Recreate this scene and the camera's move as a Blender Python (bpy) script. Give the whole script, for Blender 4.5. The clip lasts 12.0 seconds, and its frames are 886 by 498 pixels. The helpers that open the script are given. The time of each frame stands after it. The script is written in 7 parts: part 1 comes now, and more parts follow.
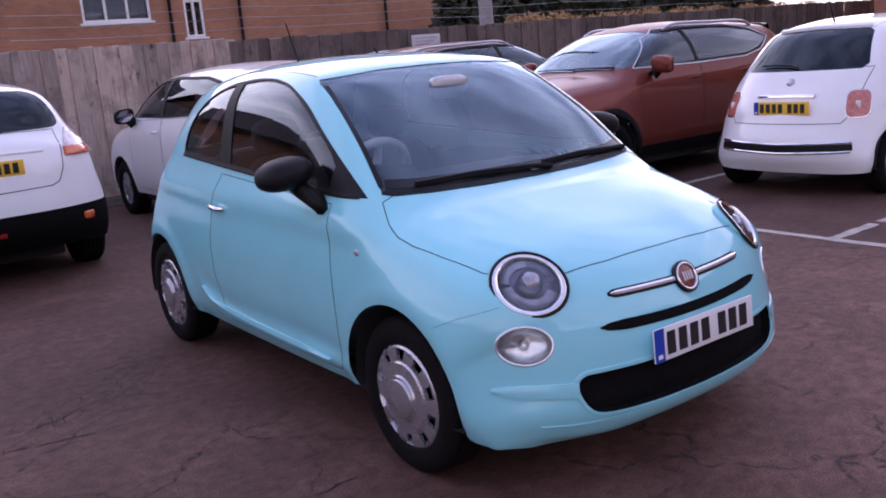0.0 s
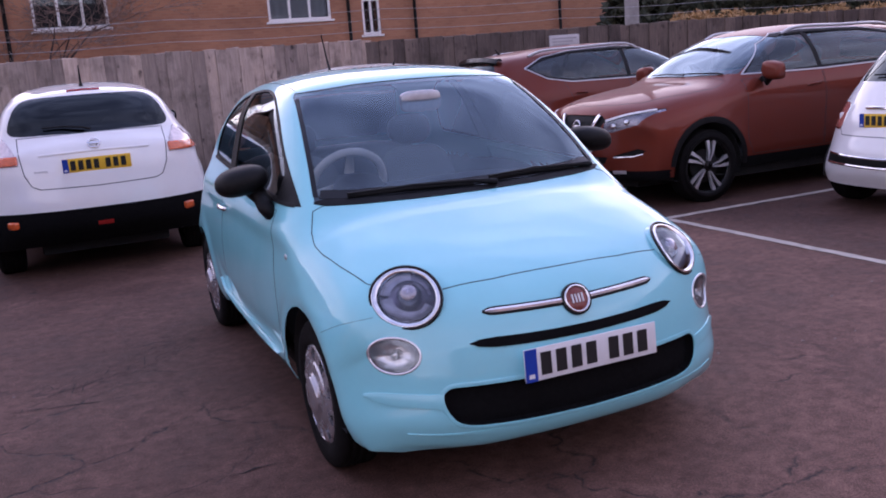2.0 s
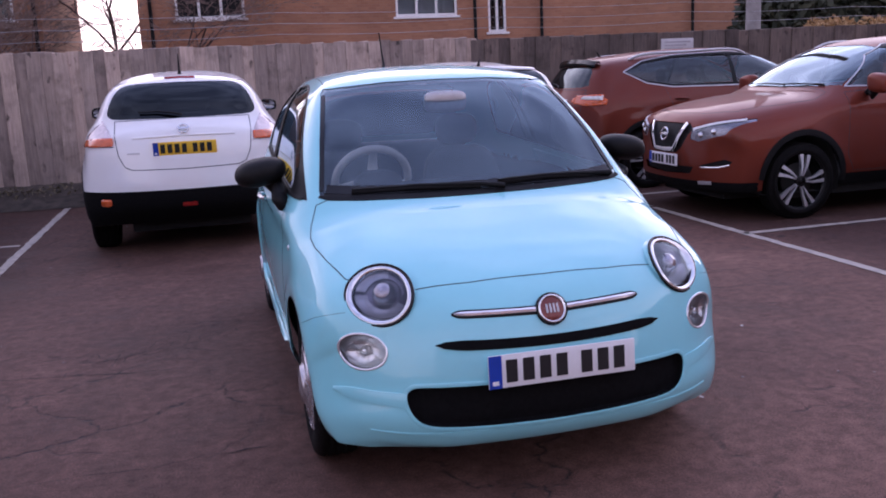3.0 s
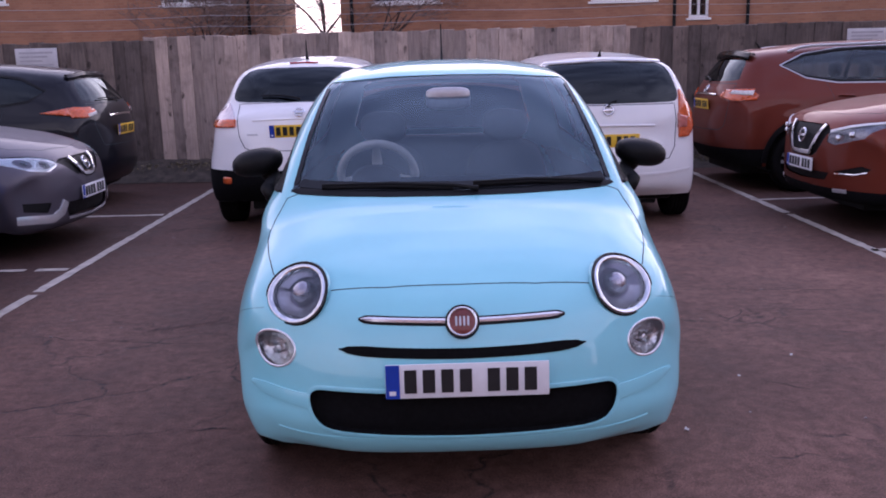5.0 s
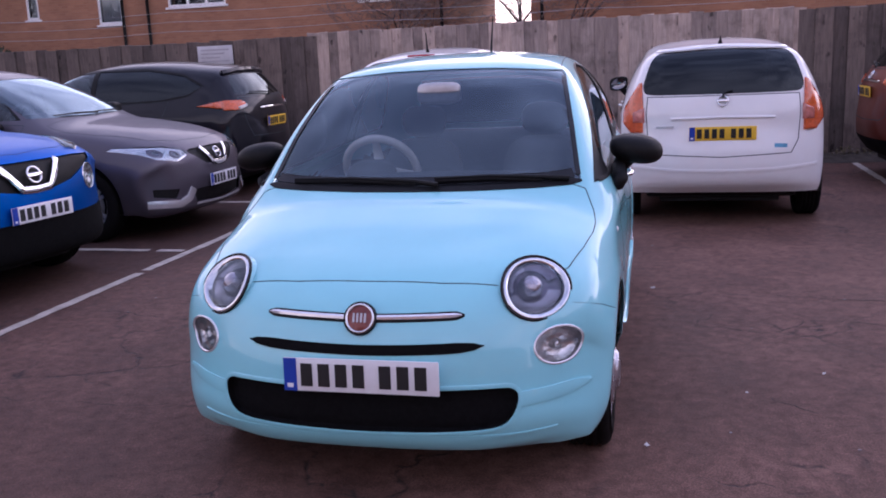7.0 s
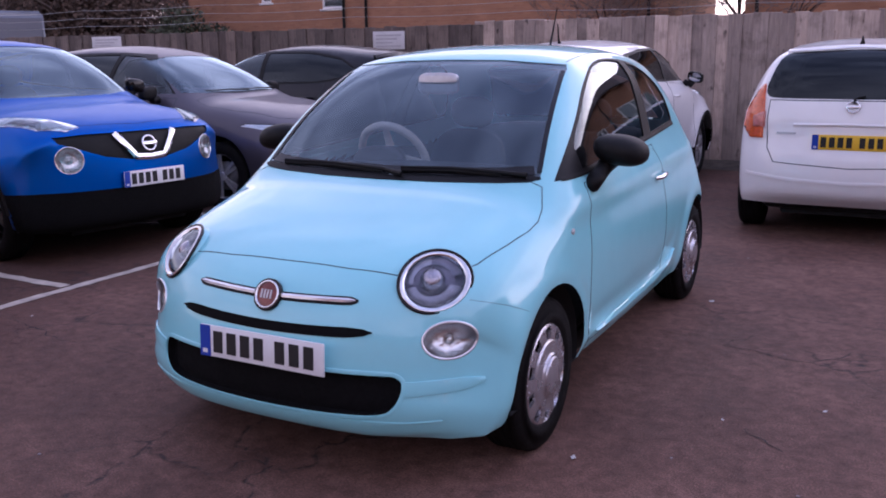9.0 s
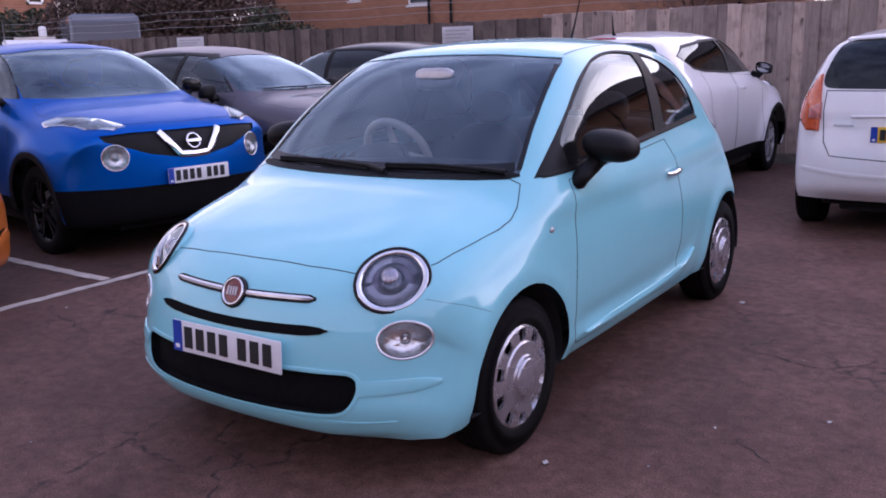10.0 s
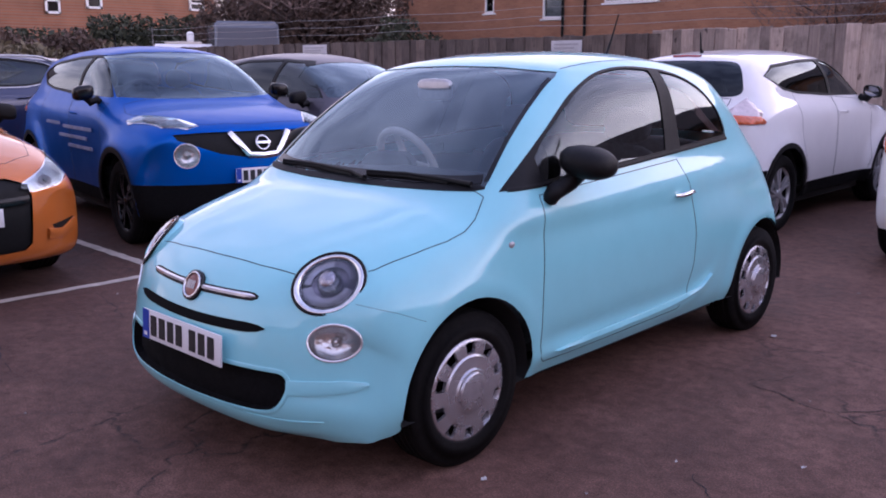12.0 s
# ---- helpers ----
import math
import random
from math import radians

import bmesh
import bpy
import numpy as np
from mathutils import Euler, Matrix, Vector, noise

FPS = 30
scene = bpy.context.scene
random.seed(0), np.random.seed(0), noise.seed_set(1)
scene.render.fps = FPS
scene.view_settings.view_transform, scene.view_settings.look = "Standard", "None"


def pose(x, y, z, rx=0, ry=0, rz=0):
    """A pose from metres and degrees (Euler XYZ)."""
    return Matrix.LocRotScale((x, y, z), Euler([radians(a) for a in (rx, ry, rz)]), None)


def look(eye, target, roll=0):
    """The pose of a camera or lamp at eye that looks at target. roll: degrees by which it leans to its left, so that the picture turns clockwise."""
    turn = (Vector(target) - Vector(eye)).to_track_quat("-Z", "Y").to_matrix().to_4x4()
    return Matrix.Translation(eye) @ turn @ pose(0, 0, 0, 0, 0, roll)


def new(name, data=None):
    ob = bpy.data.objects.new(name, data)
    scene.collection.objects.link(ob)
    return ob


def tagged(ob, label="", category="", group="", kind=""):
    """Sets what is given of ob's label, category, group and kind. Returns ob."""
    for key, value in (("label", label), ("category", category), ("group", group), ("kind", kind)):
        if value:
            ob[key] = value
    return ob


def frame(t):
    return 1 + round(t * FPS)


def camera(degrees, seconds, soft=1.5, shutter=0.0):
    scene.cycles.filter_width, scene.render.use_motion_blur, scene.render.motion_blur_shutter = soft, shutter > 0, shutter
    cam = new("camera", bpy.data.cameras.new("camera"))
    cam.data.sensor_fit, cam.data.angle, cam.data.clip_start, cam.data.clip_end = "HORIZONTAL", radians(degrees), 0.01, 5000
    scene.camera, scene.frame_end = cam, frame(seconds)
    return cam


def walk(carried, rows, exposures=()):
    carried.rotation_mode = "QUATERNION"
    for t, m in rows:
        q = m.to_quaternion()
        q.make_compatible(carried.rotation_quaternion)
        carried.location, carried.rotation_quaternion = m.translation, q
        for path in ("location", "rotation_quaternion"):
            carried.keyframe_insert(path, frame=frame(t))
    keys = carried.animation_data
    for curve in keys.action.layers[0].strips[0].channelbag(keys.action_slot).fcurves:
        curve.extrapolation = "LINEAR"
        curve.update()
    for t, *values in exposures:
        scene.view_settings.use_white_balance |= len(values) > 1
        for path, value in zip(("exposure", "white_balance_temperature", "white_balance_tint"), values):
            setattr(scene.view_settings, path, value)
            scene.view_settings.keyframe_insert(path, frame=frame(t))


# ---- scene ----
cam = camera(53.2, 12.0, soft=1.85)
PATH = [
    (0, (-2.334, -2.477, 1.43), (-1.192, -0.891, 1.005), -5.0),
    (0.5, (-2.164, -2.691, 1.435), (-1.095, -1.051, 1.026), -5.7),
    (1, (-1.989, -2.899, 1.435), (-1.025, -1.195, 1.025), -4.8),
    (1.5, (-1.758, -2.994, 1.436), (-0.885, -1.24, 1.034), -4.2),
    (2, (-1.538, -3.106, 1.441), (-0.769, -1.304, 1.039), -4.6),
    (2.5, (-1.309, -3.276, 1.44), (-0.687, -1.416, 1.046), -3.3),
    (3, (-1.066, -3.29, 1.427), (-0.569, -1.393, 1.037), -2.6),
    (3.2, (-0.96, -3.297, 1.441), (-0.516, -1.387, 1.048), -1.9),
    (4.8, (-0.183, -3.362, 1.437), (-0.124, -1.404, 1.033), -1.7),
    (5, (-0.092, -3.34, 1.448), (-0.066, -1.383, 1.039), -1.5),
    (5.5, (0.178, -3.341, 1.437), (0.09, -1.385, 1.032), -2.0),
    (6, (0.447, -3.377, 1.446), (0.213, -1.434, 1.032), -1.9),
    (6.5, (0.68, -3.293, 1.435), (0.331, -1.366, 1.028), -2.3),
    (7, (0.917, -3.22, 1.442), (0.456, -1.32, 1.025), -2.6),
    (7.2, (1.045, -3.216, 1.434), (0.536, -1.325, 1.027), -2.4),
    (8.8, (1.759, -2.913, 1.424), (0.886, -1.163, 1.004), -1.4),
    (9, (1.879, -2.88, 1.418), (0.959, -1.156, 0.992), -0.6),
    (9.5, (2.084, -2.788, 1.408), (1.07, -1.12, 0.974), -1.4),
    (10, (2.236, -2.608, 1.411), (1.13, -0.999, 0.978), -1.6),
    (10.5, (2.387, -2.465, 1.41), (1.209, -0.908, 0.978), -1.5),
    (11, (2.612, -2.323, 1.405), (1.339, -0.836, 0.995), -0.4),
    (11.5, (2.713, -2.248, 1.402), (1.381, -0.805, 1.024), -0.2),
    (12, (2.748, -2.212, 1.395), (1.396, -0.794, 0.993), -0.0),
]
walk(cam, [(t, look(eye, target, roll)) for t, eye, target, roll in PATH], [(0.0, 1.1, 5650.0, 32.0), (12.0, 1.1, 5650.0, 32.0)])

# ---- daylight: a bright overcast evening, cream at the horizon and lavender overhead ----
world = bpy.data.worlds.new("evening_sky")
scene.world = world
world.use_nodes = True
wt = world.node_tree
wn = wt.nodes
wn.clear()
sky = wn.new("ShaderNodeTexSky")
sky.sky_type = "NISHITA"
sky.sun_disc = False
sky.sun_elevation, sky.sun_rotation = radians(12), radians(15)
sky.air_density, sky.dust_density, sky.ozone_density = 0.8, 4.0, 1.5
clear_sky = wn.new("ShaderNodeBackground")
clear_sky.inputs["Strength"].default_value = 0.10
wt.links.new(sky.outputs[0], clear_sky.inputs["Color"])
# the cloud layer: even cover with soft streaks
coord = wn.new("ShaderNodeTexCoord")
split = wn.new("ShaderNodeSeparateXYZ")
wt.links.new(coord.outputs["Generated"], split.inputs[0])
tall = wn.new("ShaderNodeValToRGB")
els = tall.color_ramp.elements
els[0].position, els[0].color = 0.0, (1.12, 0.92, 0.78, 1)
els[1].position, els[1].color = 0.9, (0.29, 0.33, 0.47, 1)
mid_stop = els.new(0.22)
mid_stop.color = (1.16, 1.06, 1.02, 1)
upper_stop = els.new(0.55)
upper_stop.color = (0.54, 0.53, 0.61, 1)
wt.links.new(split.outputs["Z"], tall.inputs[0])
stretch = wn.new("ShaderNodeMapping")
stretch.inputs["Scale"].default_value = (1.2, 1.2, 4.0)
wt.links.new(coord.outputs["Generated"], stretch.inputs["Vector"])
puff = wn.new("ShaderNodeTexNoise")
puff.inputs["Scale"].default_value, puff.inputs["Detail"].default_value = 3.4, 6
wt.links.new(stretch.outputs[0], puff.inputs["Vector"])
soft = wn.new("ShaderNodeValToRGB")
soft.color_ramp.elements[0].position, soft.color_ramp.elements[0].color = 0.36, (0.55, 0.56, 0.62, 1)
soft.color_ramp.elements[1].position, soft.color_ramp.elements[1].color = 0.64, (1.3, 1.26, 1.2, 1)
wt.links.new(puff.outputs["Fac"], soft.inputs[0])
tint_mix = wn.new("ShaderNodeMix")
tint_mix.data_type, tint_mix.blend_type = "RGBA", "MULTIPLY"
tint_mix.inputs[0].default_value = 1.0
wt.links.new(tall.outputs[0], tint_mix.inputs[6])
wt.links.new(soft.outputs[0], tint_mix.inputs[7])
# the glow of the low sun behind the cloud, towards the far side of the houses
toward = wn.new("ShaderNodeVectorMath")
toward.operation = "DOT_PRODUCT"
toward.inputs[1].default_value = (0.60, 0.74, 0.28)
wt.links.new(coord.outputs["Generated"], toward.inputs[0])
swell = wn.new("ShaderNodeMapRange")
swell.interpolation_type = "SMOOTHSTEP"
swell.inputs["From Min"].default_value, swell.inputs["From Max"].default_value = -1.0, 1.0
swell.inputs["To Min"].default_value, swell.inputs["To Max"].default_value = 0.60, 1.30
wt.links.new(toward.outputs["Value"], swell.inputs["Value"])
core = wn.new("ShaderNodeMapRange")
core.interpolation_type = "SMOOTHSTEP"
core.inputs["From Min"].default_value, core.inputs["From Max"].default_value = 0.55, 1.0
core.inputs["To Min"].default_value, core.inputs["To Max"].default_value = 0.0, 0.3
wt.links.new(toward.outputs["Value"], core.inputs["Value"])
glow = wn.new("ShaderNodeMath")
glow.operation = "ADD"
wt.links.new(swell.outputs[0], glow.inputs[0])
wt.links.new(core.outputs[0], glow.inputs[1])
cloud = wn.new("ShaderNodeBackground")
wt.links.new(glow.outputs[0], cloud.inputs["Strength"])
wt.links.new(tint_mix.outputs[2], cloud.inputs["Color"])
cover = wn.new("ShaderNodeMixShader")
cover.inputs[0].default_value = 0.8
wt.links.new(clear_sky.outputs[0], cover.inputs[1])
wt.links.new(cloud.outputs[0], cover.inputs[2])
wout = wn.new("ShaderNodeOutputWorld")
wt.links.new(cover.outputs[0], wout.inputs["Surface"])
sun_data = bpy.data.lights.new("sun", "SUN")
sun_data.energy, sun_data.angle, sun_data.color = 0.15, radians(180), (1.0, 0.94, 0.88)
sun = new("sun", sun_data)
sun.matrix_world = look((0.01, 0, 40), (0, 0, 0))

# ---- materials ----
def material(name):
    m = bpy.data.materials.new(name)
    m.use_nodes = True
    nt = m.node_tree
    return m, nt, nt.nodes["Principled BSDF"]


def node(nt, kind, **inputs):
    n = nt.nodes.new(kind)
    for key, value in inputs.items():
        n.inputs[key.replace("_", " ")].default_value = value
    return n


def object_coords(nt):
    return nt.nodes.new("ShaderNodeTexCoord").outputs["Object"]


def ramp(nt, fac, stops):
    n = nt.nodes.new("ShaderNodeValToRGB")
    els = n.color_ramp.elements
    els[0].position, els[0].color = stops[0][0], (*stops[0][1], 1)
    els[1].position, els[1].color = stops[-1][0], (*stops[-1][1], 1)
    for p, c in stops[1:-1]:
        e = els.new(p)
        e.color = (*c, 1)
    nt.links.new(fac, n.inputs[0])
    return n.outputs[0]


def noise_tex(nt, vec, scale, detail=4, rough=0.55):
    n = node(nt, "ShaderNodeTexNoise", Scale=scale, Detail=detail, Roughness=rough)
    nt.links.new(vec, n.inputs["Vector"])
    return n.outputs["Fac"]


def bump(nt, bsdf, height, strength=0.3, distance=0.01):
    b = node(nt, "ShaderNodeBump", Strength=strength, Distance=distance)
    nt.links.new(height, b.inputs["Height"])
    nt.links.new(b.outputs[0], bsdf.inputs["Normal"])


def plain(name, color, rough=0.5, metal=0.0, vary=0.15, scale=30, coat=0.0, bumpy=0.0, spec=0.5):
    """A surface of one base colour with fine mottling in tone and gloss."""
    m, nt, b = material(name)
    co = object_coords(nt)
    lo = tuple(c * (1 - vary) for c in color)
    hi = tuple(min(1, c * (1 + vary)) for c in color)
    fac = noise_tex(nt, co, scale)
    nt.links.new(ramp(nt, fac, [(0.3, lo), (0.7, hi)]), b.inputs["Base Color"])
    r = node(nt, "ShaderNodeMapRange")
    r.inputs["To Min"].default_value, r.inputs["To Max"].default_value = rough * 0.85, min(1, rough * 1.15)
    nt.links.new(noise_tex(nt, co, scale * 0.3), r.inputs["Value"])
    nt.links.new(r.outputs[0], b.inputs["Roughness"])
    b.inputs["Metallic"].default_value = metal
    b.inputs["Specular IOR Level"].default_value = spec
    b.inputs["Coat Weight"].default_value = coat
    b.inputs["Coat Roughness"].default_value = 0.03
    if bumpy:
        bump(nt, b, noise_tex(nt, co, scale * 4), bumpy, 0.004)
    return m


def paint(name, color, metal=0.0, rough=0.35, flake=0.0, coat=0.9, spec=0.2):
    """Car paint under clear coat, with a film of road dust and, if metallic, fine flake."""
    m, nt, b = material(name)
    co = object_coords(nt)
    dust = noise_tex(nt, co, 5, 8, 0.65)
    dirty = tuple(c * 0.94 + 0.005 for c in color)
    nt.links.new(ramp(nt, dust, [(0.35, color), (0.8, dirty)]), b.inputs["Base Color"])
    r = node(nt, "ShaderNodeMapRange")
    r.inputs["To Min"].default_value, r.inputs["To Max"].default_value = rough, rough + 0.15
    nt.links.new(dust, r.inputs["Value"])
    nt.links.new(r.outputs[0], b.inputs["Roughness"])
    b.inputs["Metallic"].default_value = metal
    b.inputs["Specular IOR Level"].default_value = spec
    b.inputs["Coat Weight"].default_value = coat
    b.inputs["Coat IOR"].default_value = 1.6
    cr = node(nt, "ShaderNodeMapRange")
    cr.inputs["To Min"].default_value, cr.inputs["To Max"].default_value = 0.015, 0.06
    nt.links.new(noise_tex(nt, co, 14, 6), cr.inputs["Value"])
    nt.links.new(cr.outputs[0], b.inputs["Coat Roughness"])
    if flake:
        bump(nt, b, noise_tex(nt, co, 900, 2), flake, 0.0006)
    return m


def glass(name, tint, rough=0.0, gloss=1.3, sheen=(0.86, 0.96, 1.0)):
    """Thin tinted glass: it lets tinted light through and mirrors at grazing angles."""
    m, nt, b = material(name)
    nt.nodes.remove(b)
    tr = node(nt, "ShaderNodeBsdfTransparent", Color=(*tint, 1))
    gl = node(nt, "ShaderNodeBsdfGlossy", Roughness=rough, Color=(*sheen, 1))
    fr = node(nt, "ShaderNodeFresnel", IOR=1.55)
    mix = nt.nodes.new("ShaderNodeMixShader")
    both_faces = nt.nodes.new("ShaderNodeMath")
    both_faces.operation, both_faces.use_clamp = "MULTIPLY", True
    both_faces.inputs[1].default_value = gloss
    nt.links.new(fr.outputs[0], both_faces.inputs[0])
    nt.links.new(both_faces.outputs[0], mix.inputs[0])
    nt.links.new(tr.outputs[0], mix.inputs[1])
    nt.links.new(gl.outputs[0], mix.inputs[2])
    nt.links.new(mix.outputs[0], nt.nodes["Material Output"].inputs["Surface"])
    return m


def asphalt_material():
    m, nt, b = material("asphalt")
    co = object_coords(nt)
    big = noise_tex(nt, co, 0.35, 5, 0.6)
    mid = noise_tex(nt, co, 2.2, 6, 0.65)
    fine = noise_tex(nt, co, 125, 6, 0.8)
    base = ramp(nt, mid, [(0.25, (0.078, 0.042, 0.033)), (0.5, (0.128, 0.073, 0.058)), (0.72, (0.175, 0.106, 0.086))])
    tone = ramp(nt, big, [(0.32, (0.66, 0.62, 0.62)), (0.68, (1.25, 1.19, 1.16))])
    mul = nt.nodes.new("ShaderNodeMix")
    mul.data_type, mul.blend_type = "RGBA", "MULTIPLY"
    mul.inputs[0].default_value = 1
    nt.links.new(base, mul.inputs[6])
    nt.links.new(tone, mul.inputs[7])
    grain = ramp(nt, fine, [(0.36, (0.5, 0.5, 0.5)), (0.52, (1.0, 1.0, 1.0)), (0.68, (1.75, 1.7, 1.65))])
    mul2 = nt.nodes.new("ShaderNodeMix")
    mul2.data_type, mul2.blend_type = "RGBA", "MULTIPLY"
    mul2.inputs[0].default_value = 1.0
    nt.links.new(mul.outputs[2], mul2.inputs[6])
    nt.links.new(grain, mul2.inputs[7])
    patch = ramp(nt, noise_tex(nt, co, 15, 8, 0.72), [(0.33, (0.55, 0.53, 0.53)), (0.5, (1.0, 1.0, 1.0)), (0.68, (1.42, 1.38, 1.36))])
    mul3 = nt.nodes.new("ShaderNodeMix")
    mul3.data_type, mul3.blend_type = "RGBA", "MULTIPLY"
    mul3.inputs[0].default_value = 0.85
    nt.links.new(mul2.outputs[2], mul3.inputs[6])
    nt.links.new(patch, mul3.inputs[7])
    where = nt.nodes.new("ShaderNodeSeparateXYZ")
    nt.links.new(co, where.inputs[0])
    off = nt.nodes.new("ShaderNodeMath")
    off.operation, off.inputs[1].default_value = "SUBTRACT", 0.22
    nt.links.new(where.outputs["X"], off.inputs[0])
    out_by = nt.nodes.new("ShaderNodeMath")
    out_by.operation = "ABSOLUTE"
    nt.links.new(off.outputs[0], out_by.inputs[0])
    rough_edge = nt.nodes.new("ShaderNodeMath")
    rough_edge.operation = "ADD"
    nt.links.new(out_by.outputs[0], rough_edge.inputs[0])
    nt.links.new(mid, rough_edge.inputs[1])
    lane = node(nt, "ShaderNodeMapRange")
    lane.inputs["From Min"].default_value, lane.inputs["From Max"].default_value = 3.2, 3.75
    nt.links.new(rough_edge.outputs[0], lane.inputs["Value"])
    surfacing = ramp(nt, lane.outputs[0], [(0.0, (1.06, 1.06, 1.06)), (1.0, (0.64, 0.64, 0.65))])
    mul4 = nt.nodes.new("ShaderNodeMix")
    mul4.data_type, mul4.blend_type = "RGBA", "MULTIPLY"
    mul4.inputs[0].default_value = 1.0
    nt.links.new(mul3.outputs[2], mul4.inputs[6])
    nt.links.new(surfacing, mul4.inputs[7])
    # base tone rises smoothly towards +x, from 0.90 to 1.22
    tone_by_x = node(nt, "ShaderNodeMapRange")
    tone_by_x.interpolation_type = "SMOOTHSTEP"
    tone_by_x.inputs["From Min"].default_value, tone_by_x.inputs["From Max"].default_value = -0.8, 2.2
    tone_by_x.inputs["To Min"].default_value, tone_by_x.inputs["To Max"].default_value = 0.90, 1.22
    nt.links.new(where.outputs["X"], tone_by_x.inputs["Value"])
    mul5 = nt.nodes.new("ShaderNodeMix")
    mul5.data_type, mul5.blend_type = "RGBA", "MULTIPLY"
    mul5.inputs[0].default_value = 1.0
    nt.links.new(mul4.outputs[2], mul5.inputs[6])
    nt.links.new(tone_by_x.outputs[0], mul5.inputs[7])
    # cracks: edges of warped cells, only where a mask lets them through
    warp = node(nt, "ShaderNodeTexNoise", Scale=2.4, Detail=8)
    nt.links.new(co, warp.inputs["Vector"])
    add = nt.nodes.new("ShaderNodeMix")
    add.data_type = "VECTOR"
    add.inputs[0].default_value = 0.42
    nt.links.new(co, add.inputs[4])
    nt.links.new(warp.outputs["Color"], add.inputs[5])
    cell = node(nt, "ShaderNodeTexVoronoi", Scale=2.6)
    cell.feature = "DISTANCE_TO_EDGE"
    nt.links.new(add.outputs[1], cell.inputs["Vector"])
    line = ramp(nt, cell.outputs["Distance"], [(0.0, (1, 1, 1)), (0.028, (0, 0, 0))])
    mask = ramp(nt, noise_tex(nt, co, 0.55, 3), [(0.50, (0, 0, 0)), (0.60, (1, 1, 1))])
    crack = nt.nodes.new("ShaderNodeMath")
    crack.operation = "MULTIPLY"
    broken = ramp(nt, noise_tex(nt, co, 16, 6, 0.7), [(0.40, (0, 0, 0)), (0.55, (1, 1, 1))])
    worn = nt.nodes.new("ShaderNodeMath")
    worn.operation = "MULTIPLY"
    nt.links.new(line, worn.inputs[0])
    nt.links.new(broken, worn.inputs[1])
    nt.links.new(worn.outputs[0], crack.inputs[0])
    nt.links.new(mask, crack.inputs[1])
    dark = nt.nodes.new("ShaderNodeMix")
    dark.data_type = "RGBA"
    dark.inputs[7].default_value = (0.030, 0.025, 0.025, 1)
    nt.links.new(crack.outputs[0], dark.inputs[0])
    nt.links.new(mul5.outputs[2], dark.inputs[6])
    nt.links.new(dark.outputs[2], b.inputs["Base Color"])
    nt.links.new(ramp(nt, mid, [(0.3, (0.62, 0.62, 0.62)), (0.75, (0.9, 0.9, 0.9))]), b.inputs["Roughness"])
    b.inputs["Specular IOR Level"].default_value = 0.2
    deep = nt.nodes.new("ShaderNodeMath")
    deep.operation = "SUBTRACT"
    nt.links.new(fine, deep.inputs[0])
    nt.links.new(crack.outputs[0], deep.inputs[1])
    bump(nt, b, deep.outputs[0], 0.55, 0.006)
    return m


def brick_material(name="brickwork", one=(0.38, 0.185, 0.105), two=(0.31, 0.142, 0.082), joint=(0.335, 0.185, 0.118)):
    m, nt, b = material(name)
    co = object_coords(nt)
    mp = nt.nodes.new("ShaderNodeMapping")
    mp.inputs["Rotation"].default_value = (radians(90), 0, 0)
    nt.links.new(co, mp.inputs["Vector"])
    br = node(nt, "ShaderNodeTexBrick", Scale=1.0)
    br.inputs["Color1"].default_value = (*one, 1)
    br.inputs["Color2"].default_value = (*two, 1)
    br.inputs["Mortar"].default_value = (*joint, 1)
    br.inputs["Mortar Size"].default_value = 0.008
    br.inputs["Brick Width"].default_value = 0.225
    br.inputs["Row Height"].default_value = 0.075
    nt.links.new(mp.outputs[0], br.inputs["Vector"])
    tone = ramp(nt, noise_tex(nt, co, 0.8, 6), [(0.3, (0.8, 0.8, 0.8)), (0.7, (1.15, 1.15, 1.15))])
    mul = nt.nodes.new("ShaderNodeMix")
    mul.data_type, mul.blend_type = "RGBA", "MULTIPLY"
    mul.inputs[0].default_value = 1
    nt.links.new(br.outputs["Color"], mul.inputs[6])
    nt.links.new(tone, mul.inputs[7])
    nt.links.new(mul.outputs[2], b.inputs["Base Color"])
    b.inputs["Roughness"].default_value = 0.85
    bump(nt, b, br.outputs["Fac"], -0.3, 0.01)
    return m


